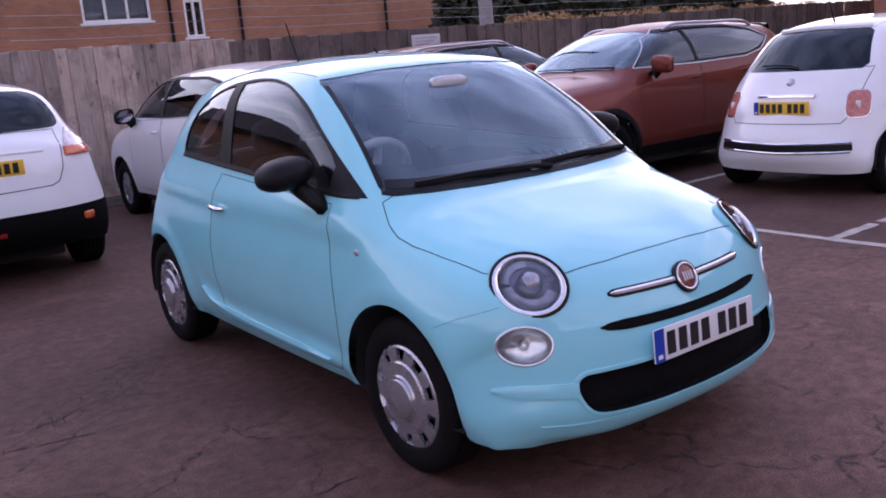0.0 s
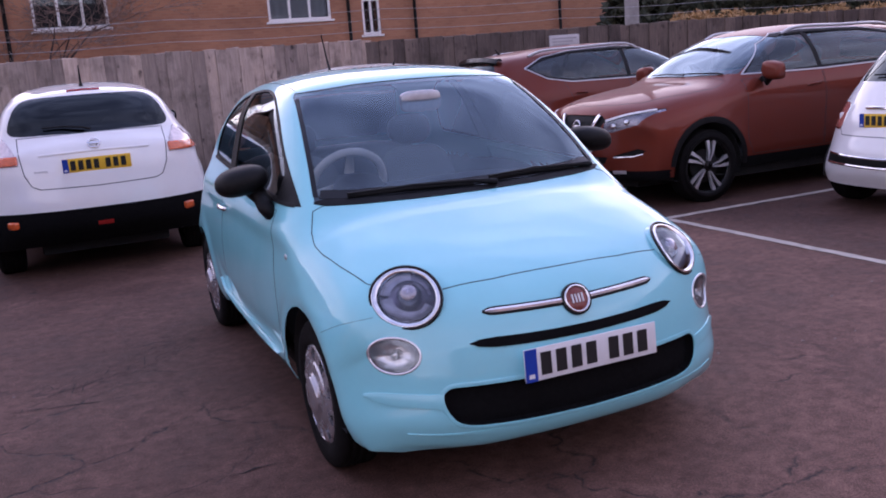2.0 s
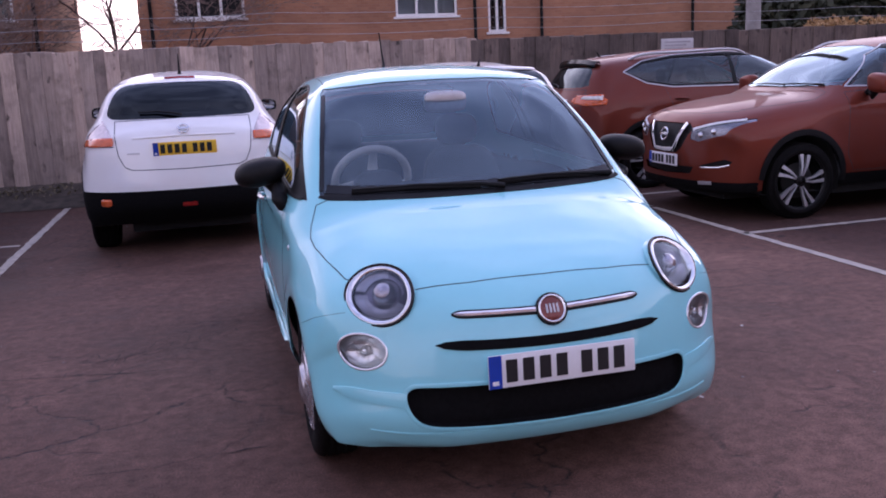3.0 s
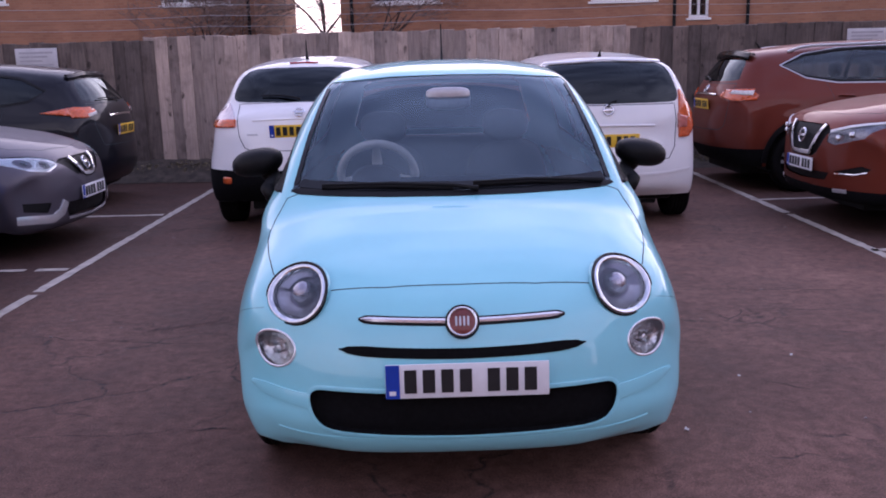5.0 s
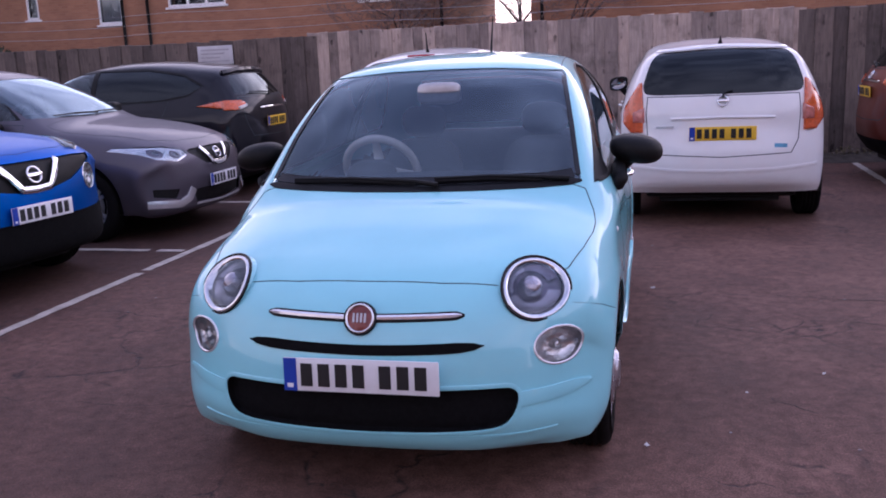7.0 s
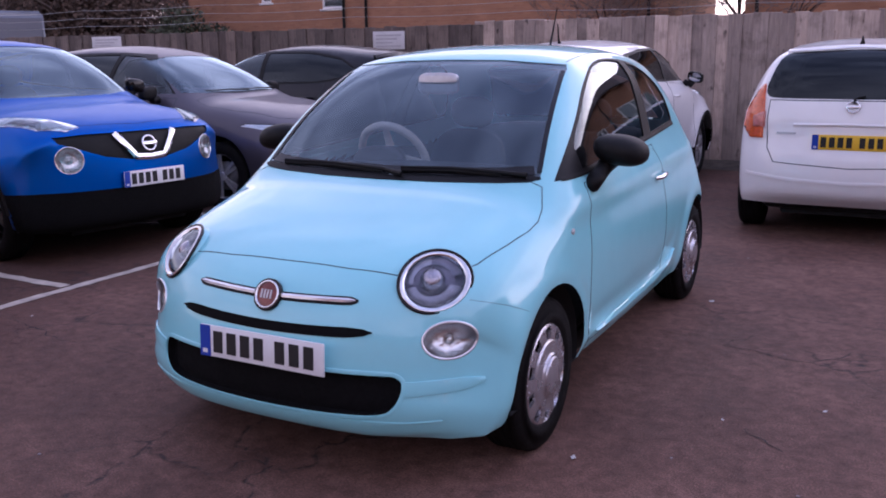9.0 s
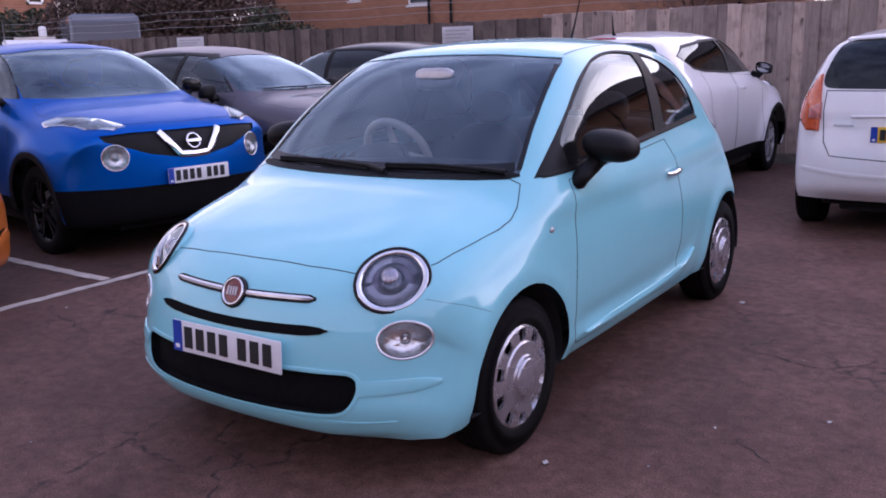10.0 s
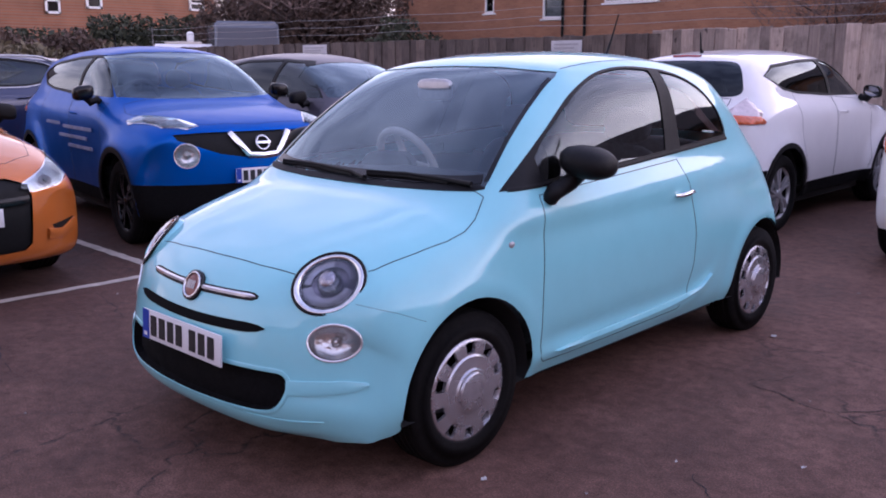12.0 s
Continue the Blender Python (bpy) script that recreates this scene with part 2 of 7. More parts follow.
def board_material(name, light, dark):
    """Weathered fence boards: grain along the height, each board of its own tone."""
    m, nt, b = material(name)
    co = object_coords(nt)
    info = nt.nodes.new("ShaderNodeObjectInfo")
    shift = nt.nodes.new("ShaderNodeVectorMath")
    shift.operation = "ADD"
    comb = nt.nodes.new("ShaderNodeCombineXYZ")
    big = nt.nodes.new("ShaderNodeMath")
    big.operation = "MULTIPLY"
    big.inputs[1].default_value = 50
    nt.links.new(info.outputs["Random"], big.inputs[0])
    nt.links.new(big.outputs[0], comb.inputs["X"])
    nt.links.new(big.outputs[0], comb.inputs["Z"])
    nt.links.new(co, shift.inputs[0])
    nt.links.new(comb.outputs[0], shift.inputs[1])
    mp = nt.nodes.new("ShaderNodeMapping")
    mp.inputs["Scale"].default_value = (14, 14, 1.2)
    nt.links.new(shift.outputs[0], mp.inputs["Vector"])
    grain = noise_tex(nt, mp.outputs[0], 3.0, 7, 0.7)
    stain = noise_tex(nt, shift.outputs[0], 2.4, 5, 0.65)
    base = ramp(nt, grain, [(0.25, dark), (0.75, light)])
    st = ramp(nt, stain, [(0.28, (0.45, 0.44, 0.43)), (0.5, (1, 1, 1)), (0.8, (1.15, 1.12, 1.08))])
    mul = nt.nodes.new("ShaderNodeMix")
    mul.data_type, mul.blend_type = "RGBA", "MULTIPLY"
    mul.inputs[0].default_value = 1
    nt.links.new(base, mul.inputs[6])
    nt.links.new(st, mul.inputs[7])
    own = ramp(nt, info.outputs["Random"], [(0.0, (0.62, 0.61, 0.62)), (0.5, (0.95, 0.94, 0.94)), (1.0, (1.22, 1.18, 1.15))])
    mul2 = nt.nodes.new("ShaderNodeMix")
    mul2.data_type, mul2.blend_type = "RGBA", "MULTIPLY"
    mul2.inputs[0].default_value = 1
    nt.links.new(mul.outputs[2], mul2.inputs[6])
    nt.links.new(own, mul2.inputs[7])
    knots = nt.nodes.new("ShaderNodeMapping")
    knots.inputs["Scale"].default_value = (9, 9, 5)
    nt.links.new(shift.outputs[0], knots.inputs["Vector"])
    knot = ramp(nt, noise_tex(nt, knots.outputs[0], 1.0, 3, 0.5), [(0.27, (0.30, 0.29, 0.29)), (0.36, (1, 1, 1))])
    mul3 = nt.nodes.new("ShaderNodeMix")
    mul3.data_type, mul3.blend_type = "RGBA", "MULTIPLY"
    mul3.inputs[0].default_value = 1
    nt.links.new(mul2.outputs[2], mul3.inputs[6])
    nt.links.new(knot, mul3.inputs[7])
    nt.links.new(mul3.outputs[2], b.inputs["Base Color"])
    b.inputs["Roughness"].default_value = 0.85
    bump(nt, b, grain, 0.4, 0.006)
    return m


MINT = paint("mint_paint", (0.268, 0.68, 0.745), 0.0, 0.3)
WHITE = paint("white_paint", (0.82, 0.815, 0.815), 0.0, 0.3)
COPPER = paint("copper_paint", (0.165, 0.033, 0.018), 0.55, 0.42, 0.15, 0.35, 0.1)
MAROON = paint("bronze_red_paint", (0.145, 0.030, 0.017), 0.55, 0.42, 0.15, 0.35, 0.1)
BLUE = paint("blue_paint", (0.0, 0.095, 0.43), 0.75, 0.32, 0.12, 0.2, 0.0)
GREY = paint("grey_paint", (0.095, 0.085, 0.105), 0.6, 0.38, 0.15, 0.35)
BLACK = paint("black_paint", (0.004, 0.004, 0.008), 0.0, 0.3, 0.0, 0.45, 0.1)
ORANGE = paint("orange_paint", (0.62, 0.17, 0.025), 0.35, 0.3, 0.12)
NAVY = paint("navy_paint", (0.012, 0.02, 0.07), 0.4, 0.3, 0.1)
GLASS = glass("window_glass", (0.77, 0.80, 0.81))
SCREEN = glass("windscreen_glass", (0.77, 0.81, 0.82), 0.0, 1.9, (0.72, 0.90, 1.0))
TINT = glass("privacy_glass", (0.025, 0.028, 0.032), 0.0, 0.9)
LENS = glass("lamp_lens", (0.9, 0.92, 0.93))
CHROME = plain("chrome", (0.75, 0.75, 0.76), 0.08, 1.0, 0.03, 20)
MIRRORGLASS = plain("mirror_face", (0.22, 0.22, 0.24), 0.05, 1.0, 0.05, 20)
SILVER = plain("silver_trim", (0.46, 0.46, 0.48), 0.30, 0.45, 0.08, 40, coat=0.3)
ALLOY = plain("cut_alloy", (0.78, 0.78, 0.80), 0.25, 0.7, 0.05, 40)
DARKLAMP = plain("lamp_housing", (0.21, 0.18, 0.235), 0.2, 0.6, 0.3, 25)
LAMPBRIGHT = plain("bright_reflector", (0.86, 0.86, 0.88), 0.12, 0.85, 0.12, 12, bumpy=1.0)
VIOLETLAMP = plain("violet_reflector", (0.40, 0.375, 0.43), 0.26, 0.65, 0.25, 18, bumpy=0.4)
PROJECTOR = plain("projector_glass", (0.30, 0.29, 0.34), 0.10, 0.7, 0.5, 45, coat=1.0, bumpy=0.4)
BRIGHTTRIM = plain("bright_trim", (0.82, 0.82, 0.84), 0.16, 0.6, 0.05, 20, coat=0.4)
TRIM = plain("wheel_trim_silver", (0.50, 0.49, 0.52), 0.27, 0.75, 0.08, 40, coat=0.2)
MESHBLACK = plain("grille_mesh", (0.005, 0.005, 0.0055), 0.8, 0.0, 0.3, 60, spec=0.08)
PLASTIC = plain("black_plastic", (0.005, 0.005, 0.0055), 0.55, 0.0, 0.25, 60, bumpy=0.15, spec=0.22)
GLOSSBLACK = plain("gloss_black", (0.004, 0.004, 0.0045), 0.18, 0.0, 0.2, 30, spec=0.35)
SEAM = plain("panel_gap", (0.020, 0.035, 0.04), 0.8, 0.0, 0.2, 40)
RUBBER = plain("tyre_rubber", (0.006, 0.0055, 0.0055), 0.85, 0.0, 0.3, 45, bumpy=0.3, spec=0.15)
CABIN = plain("cabin_trim", (0.028, 0.027, 0.029), 0.75, 0.0, 0.25, 35, bumpy=0.2)
SEATCLOTH = plain("seat_cloth", (0.05, 0.048, 0.052), 0.9, 0.0, 0.25, 60, bumpy=0.3)
IVORY = plain("ivory_trim", (0.66, 0.64, 0.60), 0.5, 0.0, 0.08, 20)
LINING = plain("roof_lining", (0.32, 0.31, 0.30), 0.9, 0.0, 0.1, 40)
RED = plain("red_lens", (0.32, 0.018, 0.014), 0.12, 0.0, 0.2, 40, coat=0.8)
AMBER = plain("orange_lens", (0.62, 0.11, 0.025), 0.12, 0.0, 0.2, 40, coat=0.8)
CLEARLENS = plain("pale_lens", (0.66, 0.56, 0.56), 0.12, 0.1, 0.15, 30, coat=0.8)
CLEARRED = plain("pale_red_lens", (0.50, 0.16, 0.13), 0.12, 0.1, 0.25, 40, coat=0.8)
BADGERED = plain("badge_enamel", (0.16, 0.028, 0.022), 0.3, 0.3, 0.3, 60, coat=0.5)
PLATEWHITE = plain("plate_white", (0.78, 0.78, 0.79), 0.4, 0.0, 0.04, 20)
PLATEYELLOW = plain("plate_yellow", (0.80, 0.50, 0.03), 0.4, 0.0, 0.05, 20)
PLATEBLUE = plain("plate_blue", (0.01, 0.05, 0.38), 0.4, 0.0, 0.06, 20)
INK = plain("plate_ink", (0.012, 0.012, 0.013), 0.5, 0.0, 0.2, 20)
WELL = plain("wheel_well", (0.010, 0.010, 0.010), 0.95, 0.0, 0.2, 20)
ASPHALT = asphalt_material()
LINE = plain("line_paint", (0.44, 0.39, 0.335), 0.8, 0.0, 0.25, 9, bumpy=0.3)
BRICK = brick_material()
ORANGEBRICK = brick_material("orange_brickwork", (0.32, 0.12, 0.055), (0.25, 0.085, 0.042), (0.26, 0.14, 0.09))
BOARD_PALE = board_material("pale_boards", (0.52, 0.425, 0.37), (0.27, 0.212, 0.18))
BOARD_DARK = board_material("dark_boards", (0.195, 0.156, 0.138), (0.085, 0.067, 0.059))
UPVC = plain("white_frame", (0.78, 0.78, 0.78), 0.4, 0.0, 0.05, 10)
ROOFTILE = plain("roof_tile", (0.10, 0.07, 0.06), 0.85, 0.0, 0.3, 6, bumpy=0.4)
SIGNWHITE = plain("sign_board", (0.55, 0.54, 0.56), 0.5, 0.0, 0.08, 6)
SIGNINK = plain("sign_ink", (0.40, 0.39, 0.42), 0.6, 0.0, 0.1, 20)
GALV = plain("galvanised_steel", (0.36, 0.36, 0.37), 0.5, 0.7, 0.15, 20)
CONCRETE = plain("concrete", (0.27, 0.25, 0.24), 0.9, 0.0, 0.2, 8, bumpy=0.4)

# ---- mesh tools ----
from mathutils.bvhtree import BVHTree
from mathutils.kdtree import KDTree


def finish(name, bm, mat, parent=None, label="", sharp=0.6):
    """Links a bmesh as one mesh object, smooth but for edges sharper than that angle."""
    me = bpy.data.meshes.new(name)
    for f in bm.faces:
        f.smooth = True
    for e in bm.edges:
        if len(e.link_faces) == 2 and e.calc_face_angle(0) > sharp:
            e.smooth = False
    bm.to_mesh(me)
    bm.free()
    for m in mat if isinstance(mat, (list, tuple)) else (mat,):
        me.materials.append(m)
    ob = new(name, me)
    if parent:
        ob.parent = parent
    if label:
        ob["label"] = label
    return ob


def part(name, bm, mat, parent, label=""):
    return finish(name, bm, mat, parent, label)


def thing(name, label, category, group="", kind="", at=None):
    ob = new(name)
    tagged(ob, label, category, group, kind)
    ob.empty_display_size = 0.2
    if at is not None:
        ob.matrix_basis = at
    return ob


def box(bm, lo, hi, bevel=0.0, seg=2):
    c = [(a + b) / 2 for a, b in zip(lo, hi)]
    s = [b - a for a, b in zip(lo, hi)]
    made = bmesh.ops.create_cube(bm, size=1, matrix=Matrix.Translation(c) @ Matrix.Diagonal((*s, 1)))
    if bevel:
        edges = list({e for v in made["verts"] for e in v.link_edges})
        bmesh.ops.bevel(bm, geom=edges, offset=bevel, segments=seg, affect="EDGES", profile=0.5)
    return bm


def boxed(lo, hi, bevel=0.0, seg=2):
    return box(bmesh.new(), lo, hi, bevel, seg)


def grid_faces(bm, verts, closed_u=False, closed_v=False):
    nu, nv = len(verts), len(verts[0])
    for i in range(nu if closed_u else nu - 1):
        for j in range(nv if closed_v else nv - 1):
            a, b = verts[i][j], verts[(i + 1) % nu][j]
            c, d = verts[(i + 1) % nu][(j + 1) % nv], verts[i][(j + 1) % nv]
            if len({a, b, c, d}) == 4:
                bm.faces.new((a, b, c, d))
    return bm


def lathe(profile, n=40, axis="x", bm=None, close=False):
    """Turns (radius, along) pairs about an axis through the origin."""
    bm = bm or bmesh.new()
    rows = []
    for r, h in profile:
        row = []
        for k in range(n):
            a = 2 * math.pi * k / n
            p = (h, r * math.cos(a), r * math.sin(a)) if axis == "x" else (r * math.cos(a), h, r * math.sin(a)) if axis == "y" else (r * math.cos(a), r * math.sin(a), h)
            row.append(bm.verts.new(p))
        rows.append(row)
    grid_faces(bm, rows, close, True)
    return bm


def tube(points, radius, n=8, closed=False, bm=None, flat=1.0):
    """A round rod along points; flat squashes it across its second side."""
    bm = bm or bmesh.new()
    pts = [Vector(p) for p in points]
    rows = []
    for i, p in enumerate(pts):
        a = pts[i - 1] if i or closed else p
        b = pts[(i + 1) % len(pts)] if i < len(pts) - 1 or closed else p
        t = (b - a).normalized()
        side = t.cross(Vector((0, 0, 1)))
        side = (side if side.length > 1e-4 else t.cross(Vector((0, 1, 0)))).normalized()
        up = side.cross(t)
        r = radius[i] if isinstance(radius, (list, tuple)) else radius
        rows.append([bm.verts.new(p + r * (math.cos(2 * math.pi * k / n) * side + flat * math.sin(2 * math.pi * k / n) * up)) for k in range(n)])
    grid_faces(bm, rows, closed, True)
    if not closed:
        bm.faces.new(rows[0][::-1])
        bm.faces.new(rows[-1])
    return bm


def blob(bm, center, size, seg=20, rings=12, power=1.0):
    """A rounded lump: an ellipsoid squared off by power < 1."""
    rows = []
    for i in range(rings + 1):
        th = math.pi * i / rings
        row = []
        for k in range(seg):
            ph = 2 * math.pi * k / seg
            v = [math.sin(th) * math.cos(ph), math.sin(th) * math.sin(ph), math.cos(th)]
            v = [math.copysign(abs(c) ** power, c) for c in v]
            row.append(bm.verts.new([c + s * a for c, s, a in zip(center, size, v)]))
        rows.append(row)
    grid_faces(bm, rows, False, True)
    bmesh.ops.remove_doubles(bm, verts=[v for r in (rows[0], rows[-1]) for v in r], dist=1e-5)
    return bm


def spline(knots, n):
    """Centripetal curve through knots, n steps to a span. Knots may have any width."""
    k = np.array(knots, float)
    k = np.vstack([2 * k[0] - k[1], k, 2 * k[-1] - k[-2]])
    out = []
    for i in range(1, len(k) - 2):
        p = k[i - 1 : i + 3]
        t = np.concatenate([[0], np.cumsum(np.maximum(np.linalg.norm(np.diff(p[:, :2], axis=0), axis=1), 1e-6) ** 0.5)])
        for s in np.linspace(t[1], t[2], n, endpoint=False):
            a = [((t[j + 1] - s) * p[j] + (s - t[j]) * p[j + 1]) / (t[j + 1] - t[j]) for j in range(3)]
            b = [((t[j + 2] - s) * a[j] + (s - t[j]) * a[j + 1]) / (t[j + 2] - t[j]) for j in range(2)]
            out.append(((t[2] - s) * b[0] + (s - t[1]) * b[1]) / (t[2] - t[1]))
    out.append(k[-2])
    return np.array(out)


def ring(points, n=6):
    """A smooth closed outline through points."""
    k = [np.array(p, float) for p in points]
    m = len(k)
    out = []
    for i in range(m):
        p0, p1, p2, p3 = k[i - 1], k[i], k[(i + 1) % m], k[(i + 2) % m]
        for s in np.linspace(0, 1, n, endpoint=False):
            out.append(0.5 * (2 * p1 + (p2 - p0) * s + (2 * p0 - 5 * p1 + 4 * p2 - p3) * s**2 + (3 * p1 - p0 - 3 * p2 + p3) * s**3))
    return hull([tuple(p) for p in out])


def hull(pts):
    """Convex outline, counter-clockwise."""
    pts = sorted(set((round(float(x), 5), round(float(y), 5)) for x, y in pts))

    def half(seq):
        h = []
        for p in seq:
            while len(h) > 1 and (h[-1][0] - h[-2][0]) * (p[1] - h[-2][1]) - (h[-1][1] - h[-2][1]) * (p[0] - h[-2][0]) <= 1e-9:
                h.pop()
            h.append(p)
        return h

    return half(pts)[:-1] + half(pts[::-1])[:-1]


def oval(cx, cy, a, b, turn=0.0, n=36, power=1.0):
    c, s = math.cos(radians(turn)), math.sin(radians(turn))
    out = []
    for k in range(n):
        t = 2 * math.pi * k / n
        u = a * math.copysign(abs(math.cos(t)) ** power, math.cos(t))
        v = b * math.copysign(abs(math.sin(t)) ** power, math.sin(t))
        out.append((cx + c * u - s * v, cy + s * u + c * v))
    return hull(out)


def grown(poly, by):
    """An outline moved outwards by some metres."""
    c = np.mean(poly, axis=0)
    out = []
    for i, p in enumerate(poly):
        a, b = np.array(poly[i - 1]), np.array(poly[(i + 1) % len(poly)])
        t = (b - a) / max(np.linalg.norm(b - a), 1e-9)
        nrm = np.array([t[1], -t[0]])
        if nrm @ (np.array(p) - c) < 0:
            nrm = -nrm
        out.append(tuple(np.array(p) + by * nrm))
    return hull(out)


class View:
    """A direction in which outlines are drawn onto a body: right, up, and the way towards the viewer."""

    def __init__(self, right, up, origin=(0, 0, 0)):
        self.r, self.u, self.o = Vector(right).normalized(), Vector(up).normalized(), Vector(origin)
        self.n = self.r.cross(self.u).normalized()

    def to3(self, p, depth=0.0):
        return self.o + self.r * p[0] + self.u * p[1] + self.n * depth

    def to2(self, v):
        d = Vector(v) - self.o
        return d.dot(self.r), d.dot(self.u)


LEFT = View((0, 1, 0), (0, 0, 1))
RIGHT = View((0, -1, 0), (0, 0, 1))
FRONT = View((1, 0, 0), (0, 0, 1))
REAR = View((-1, 0, 0), (0, 0, 1))
TOP = View((1, 0, 0), (0, 1, 0))


def mirrored(poly):
    return hull([(-x, y) for x, y in poly])


# ---- a car's skin ----
class Body:
    """A car's outer skin. Its silhouette runs from under the front bumper over the roof to under the rear bumper; from every
    point of it a rib rounds the corner and runs down the flank to the sill."""

    def __init__(self, spec, rows=9, corner=20, flank=22):
        prof = spline(spec["profile"], rows)  # y, z, corner depth, corner power
        yz, depth, power = prof[:, :2], prof[:, 2], prof[:, 3]
        n = len(yz)
        tan = np.gradient(yz, axis=0)
        tan /= np.linalg.norm(tan, axis=1, keepdims=True)
        inward = np.stack([tan[:, 1], np.minimum(-tan[:, 0], -0.02)], 1)
        inward /= np.linalg.norm(inward, axis=1, keepdims=True)
        y0, y1, zs = spec["sill"]
        s = np.linspace(0, 1, n)
        arc = np.concatenate([[0], np.cumsum(np.linalg.norm(np.diff(yz, axis=0), axis=1))])
        arc /= arc[-1]
        foot = np.stack([y0 + (y1 - y0) * (0.35 * s + 0.65 * arc), np.full(n, zs)], 1)
        wz, wy = np.array(spec["tumble"]), np.array(spec["plan"])
        wzs = spline(np.column_stack([wz, 0 * wz[:, 0]]), 8)
        wys = spline(np.column_stack([wy, 0 * wy[:, 0]]), 8)
        self.width = lambda y, z: np.interp(z, wzs[:, 0], wzs[:, 1]) * np.interp(y, wys[:, 0], wys[:, 1])
        ribs = []
        t = np.linspace(0, 1, 200)
        for i in range(n):
            c, f = yz[i], foot[i]
            k = c + inward[i] * 0.5 * np.linalg.norm(f - c)
            bez = np.outer((1 - t) ** 2, c) + np.outer(2 * t * (1 - t), k) + np.outer(t**2, f)
            run = np.concatenate([[0], np.cumsum(np.linalg.norm(np.diff(bez, axis=0), axis=1))])
            dep = (depth[i] ** -8 + (run[-1] * 0.8) ** -8) ** -0.125
            th = np.linspace(0, math.pi / 2, corner)
            d = np.concatenate([dep * (1 - np.cos(th) ** (2 / power[i])), np.linspace(dep, run[-1], flank + 1)[1:]])
            fx = np.concatenate([np.sin(th) ** (2 / power[i]), np.ones(flank)])
            yy, zz = np.interp(d, run, bez[:, 0]), np.interp(d, run, bez[:, 1])
            ribs.append(np.stack([fx, yy, zz], 1))
        g = np.array(ribs)
        # ribs that crowd together low on the flank are combed out evenly
        j = int(corner * 0.7)
        for _ in range(spec.get("comb", 150)):
            g[1:-1, j:-1, 1:] = 0.25 * (g[:-2, j:-1, 1:] + g[2:, j:-1, 1:] + g[1:-1, j - 1 : -2, 1:] + g[1:-1, j + 1 :, 1:])
        g[..., 0] *= self.width(g[..., 1], g[..., 2])
        for fn in spec.get("shape", ()):
            g = fn(g)
        for _ in range(spec.get("relax", 2)):
            inner = g[1:-1, 1:-1]
            g[1:-1, 1:-1] = 0.5 * inner + 0.125 * (g[:-2, 1:-1] + g[2:, 1:-1] + g[1:-1, :-2] + g[1:-1, 2:])
            g[1:-1, 0, 1:] = 0.5 * g[1:-1, 0, 1:] + 0.25 * (g[:-2, 0, 1:] + g[2:, 0, 1:])
        g[:, 0, 0] = 0
        whole = np.concatenate([(g * (-1, 1, 1))[:, :0:-1], g], 1)
        self.bm = bmesh.new()
        verts = [[self.bm.verts.new(p) for p in row] for row in whole]
        grid_faces(self.bm, verts)
        bmesh.ops.recalc_face_normals(self.bm, faces=self.bm.faces[:])
        top = max(self.bm.faces, key=lambda f: f.calc_center_median().z)
        if top.normal.z < 0:
            bmesh.ops.reverse_faces(self.bm, faces=self.bm.faces[:])
        self.bm.normal_update()
        self.whole = self.bm.copy()
        self.tree = BVHTree.FromBMesh(self.bm)
        self.kd = KDTree(len(self.bm.verts))
        self.normals = []
        for i, v in enumerate(self.bm.verts):
            self.kd.insert(v.co, i)
            self.normals.append(v.normal.copy())
        self.kd.balance()
        self.base = [[(v.co.copy(), v.normal.copy()) for v in f.verts] for f in self.bm.faces]
        self.root = None
        self.holes = []
        self.cuts = []
        self.spec = spec

    def normal(self, co):
        near = self.kd.find_n(co, 4)
        if near[0][2] < 1e-5:
            return self.normals[near[0][1]]
        total = Vector()
        for _, i, d in near:
            total += self.normals[i] / (d + 1e-6)
        return total.normalized()

    def inside(self, view, poly, facing=0.12, keep=None):
        """Cuts an outline into the skin and gives the faces within it."""
        poly = hull(poly)
        xs, ys = [p[0] for p in poly], [p[1] for p in poly]
        lo, hi = (min(xs), min(ys)), (max(xs), max(ys))
        faces = []
        for f in self.bm.faces:
            if f.normal.dot(view.n) < facing:
                continue
            a, c = view.to2(f.verts[0].co)
            if a < lo[0] - 0.25 or a > hi[0] + 0.25 or c < lo[1] - 0.25 or c > hi[1] + 0.25 or (keep and not keep(f.calc_center_median())):
                continue
            q = [view.to2(v.co) for v in f.verts]
            if max(a for a, _ in q) < lo[0] or min(a for a, _ in q) > hi[0] or max(b for _, b in q) < lo[1] or min(b for _, b in q) > hi[1]:
                continue
            faces.append(f)
        for i, p in enumerate(poly):
            q = poly[(i + 1) % len(poly)]
            d = view.r * (q[0] - p[0]) + view.u * (q[1] - p[1])
            if d.length < 1e-6 or not faces:
                continue
            no = d.cross(view.n).normalized()
            co = view.to3(p)
            away, split, kept = {}, [], []
            for f in faces:
                side = []
                for v in f.verts:
                    if v not in away:
                        away[v] = (v.co - co).dot(no)
                    side.append(away[v])
                if max(side) <= 1e-6:
                    kept.append(f)
                elif min(side) < -1e-6:
                    split.append(f)
            crossing = {e for f in split for e in f.edges if min(away[e.verts[0]], away[e.verts[1]]) < -1e-6 and max(away[e.verts[0]], away[e.verts[1]]) > 1e-6}
            for e in sorted(crossing, key=lambda e: e.index):
                v, w = e.verts
                _, made = bmesh.utils.edge_split(e, v, away[v] / (away[v] - away[w]))
                away[made] = 0.0
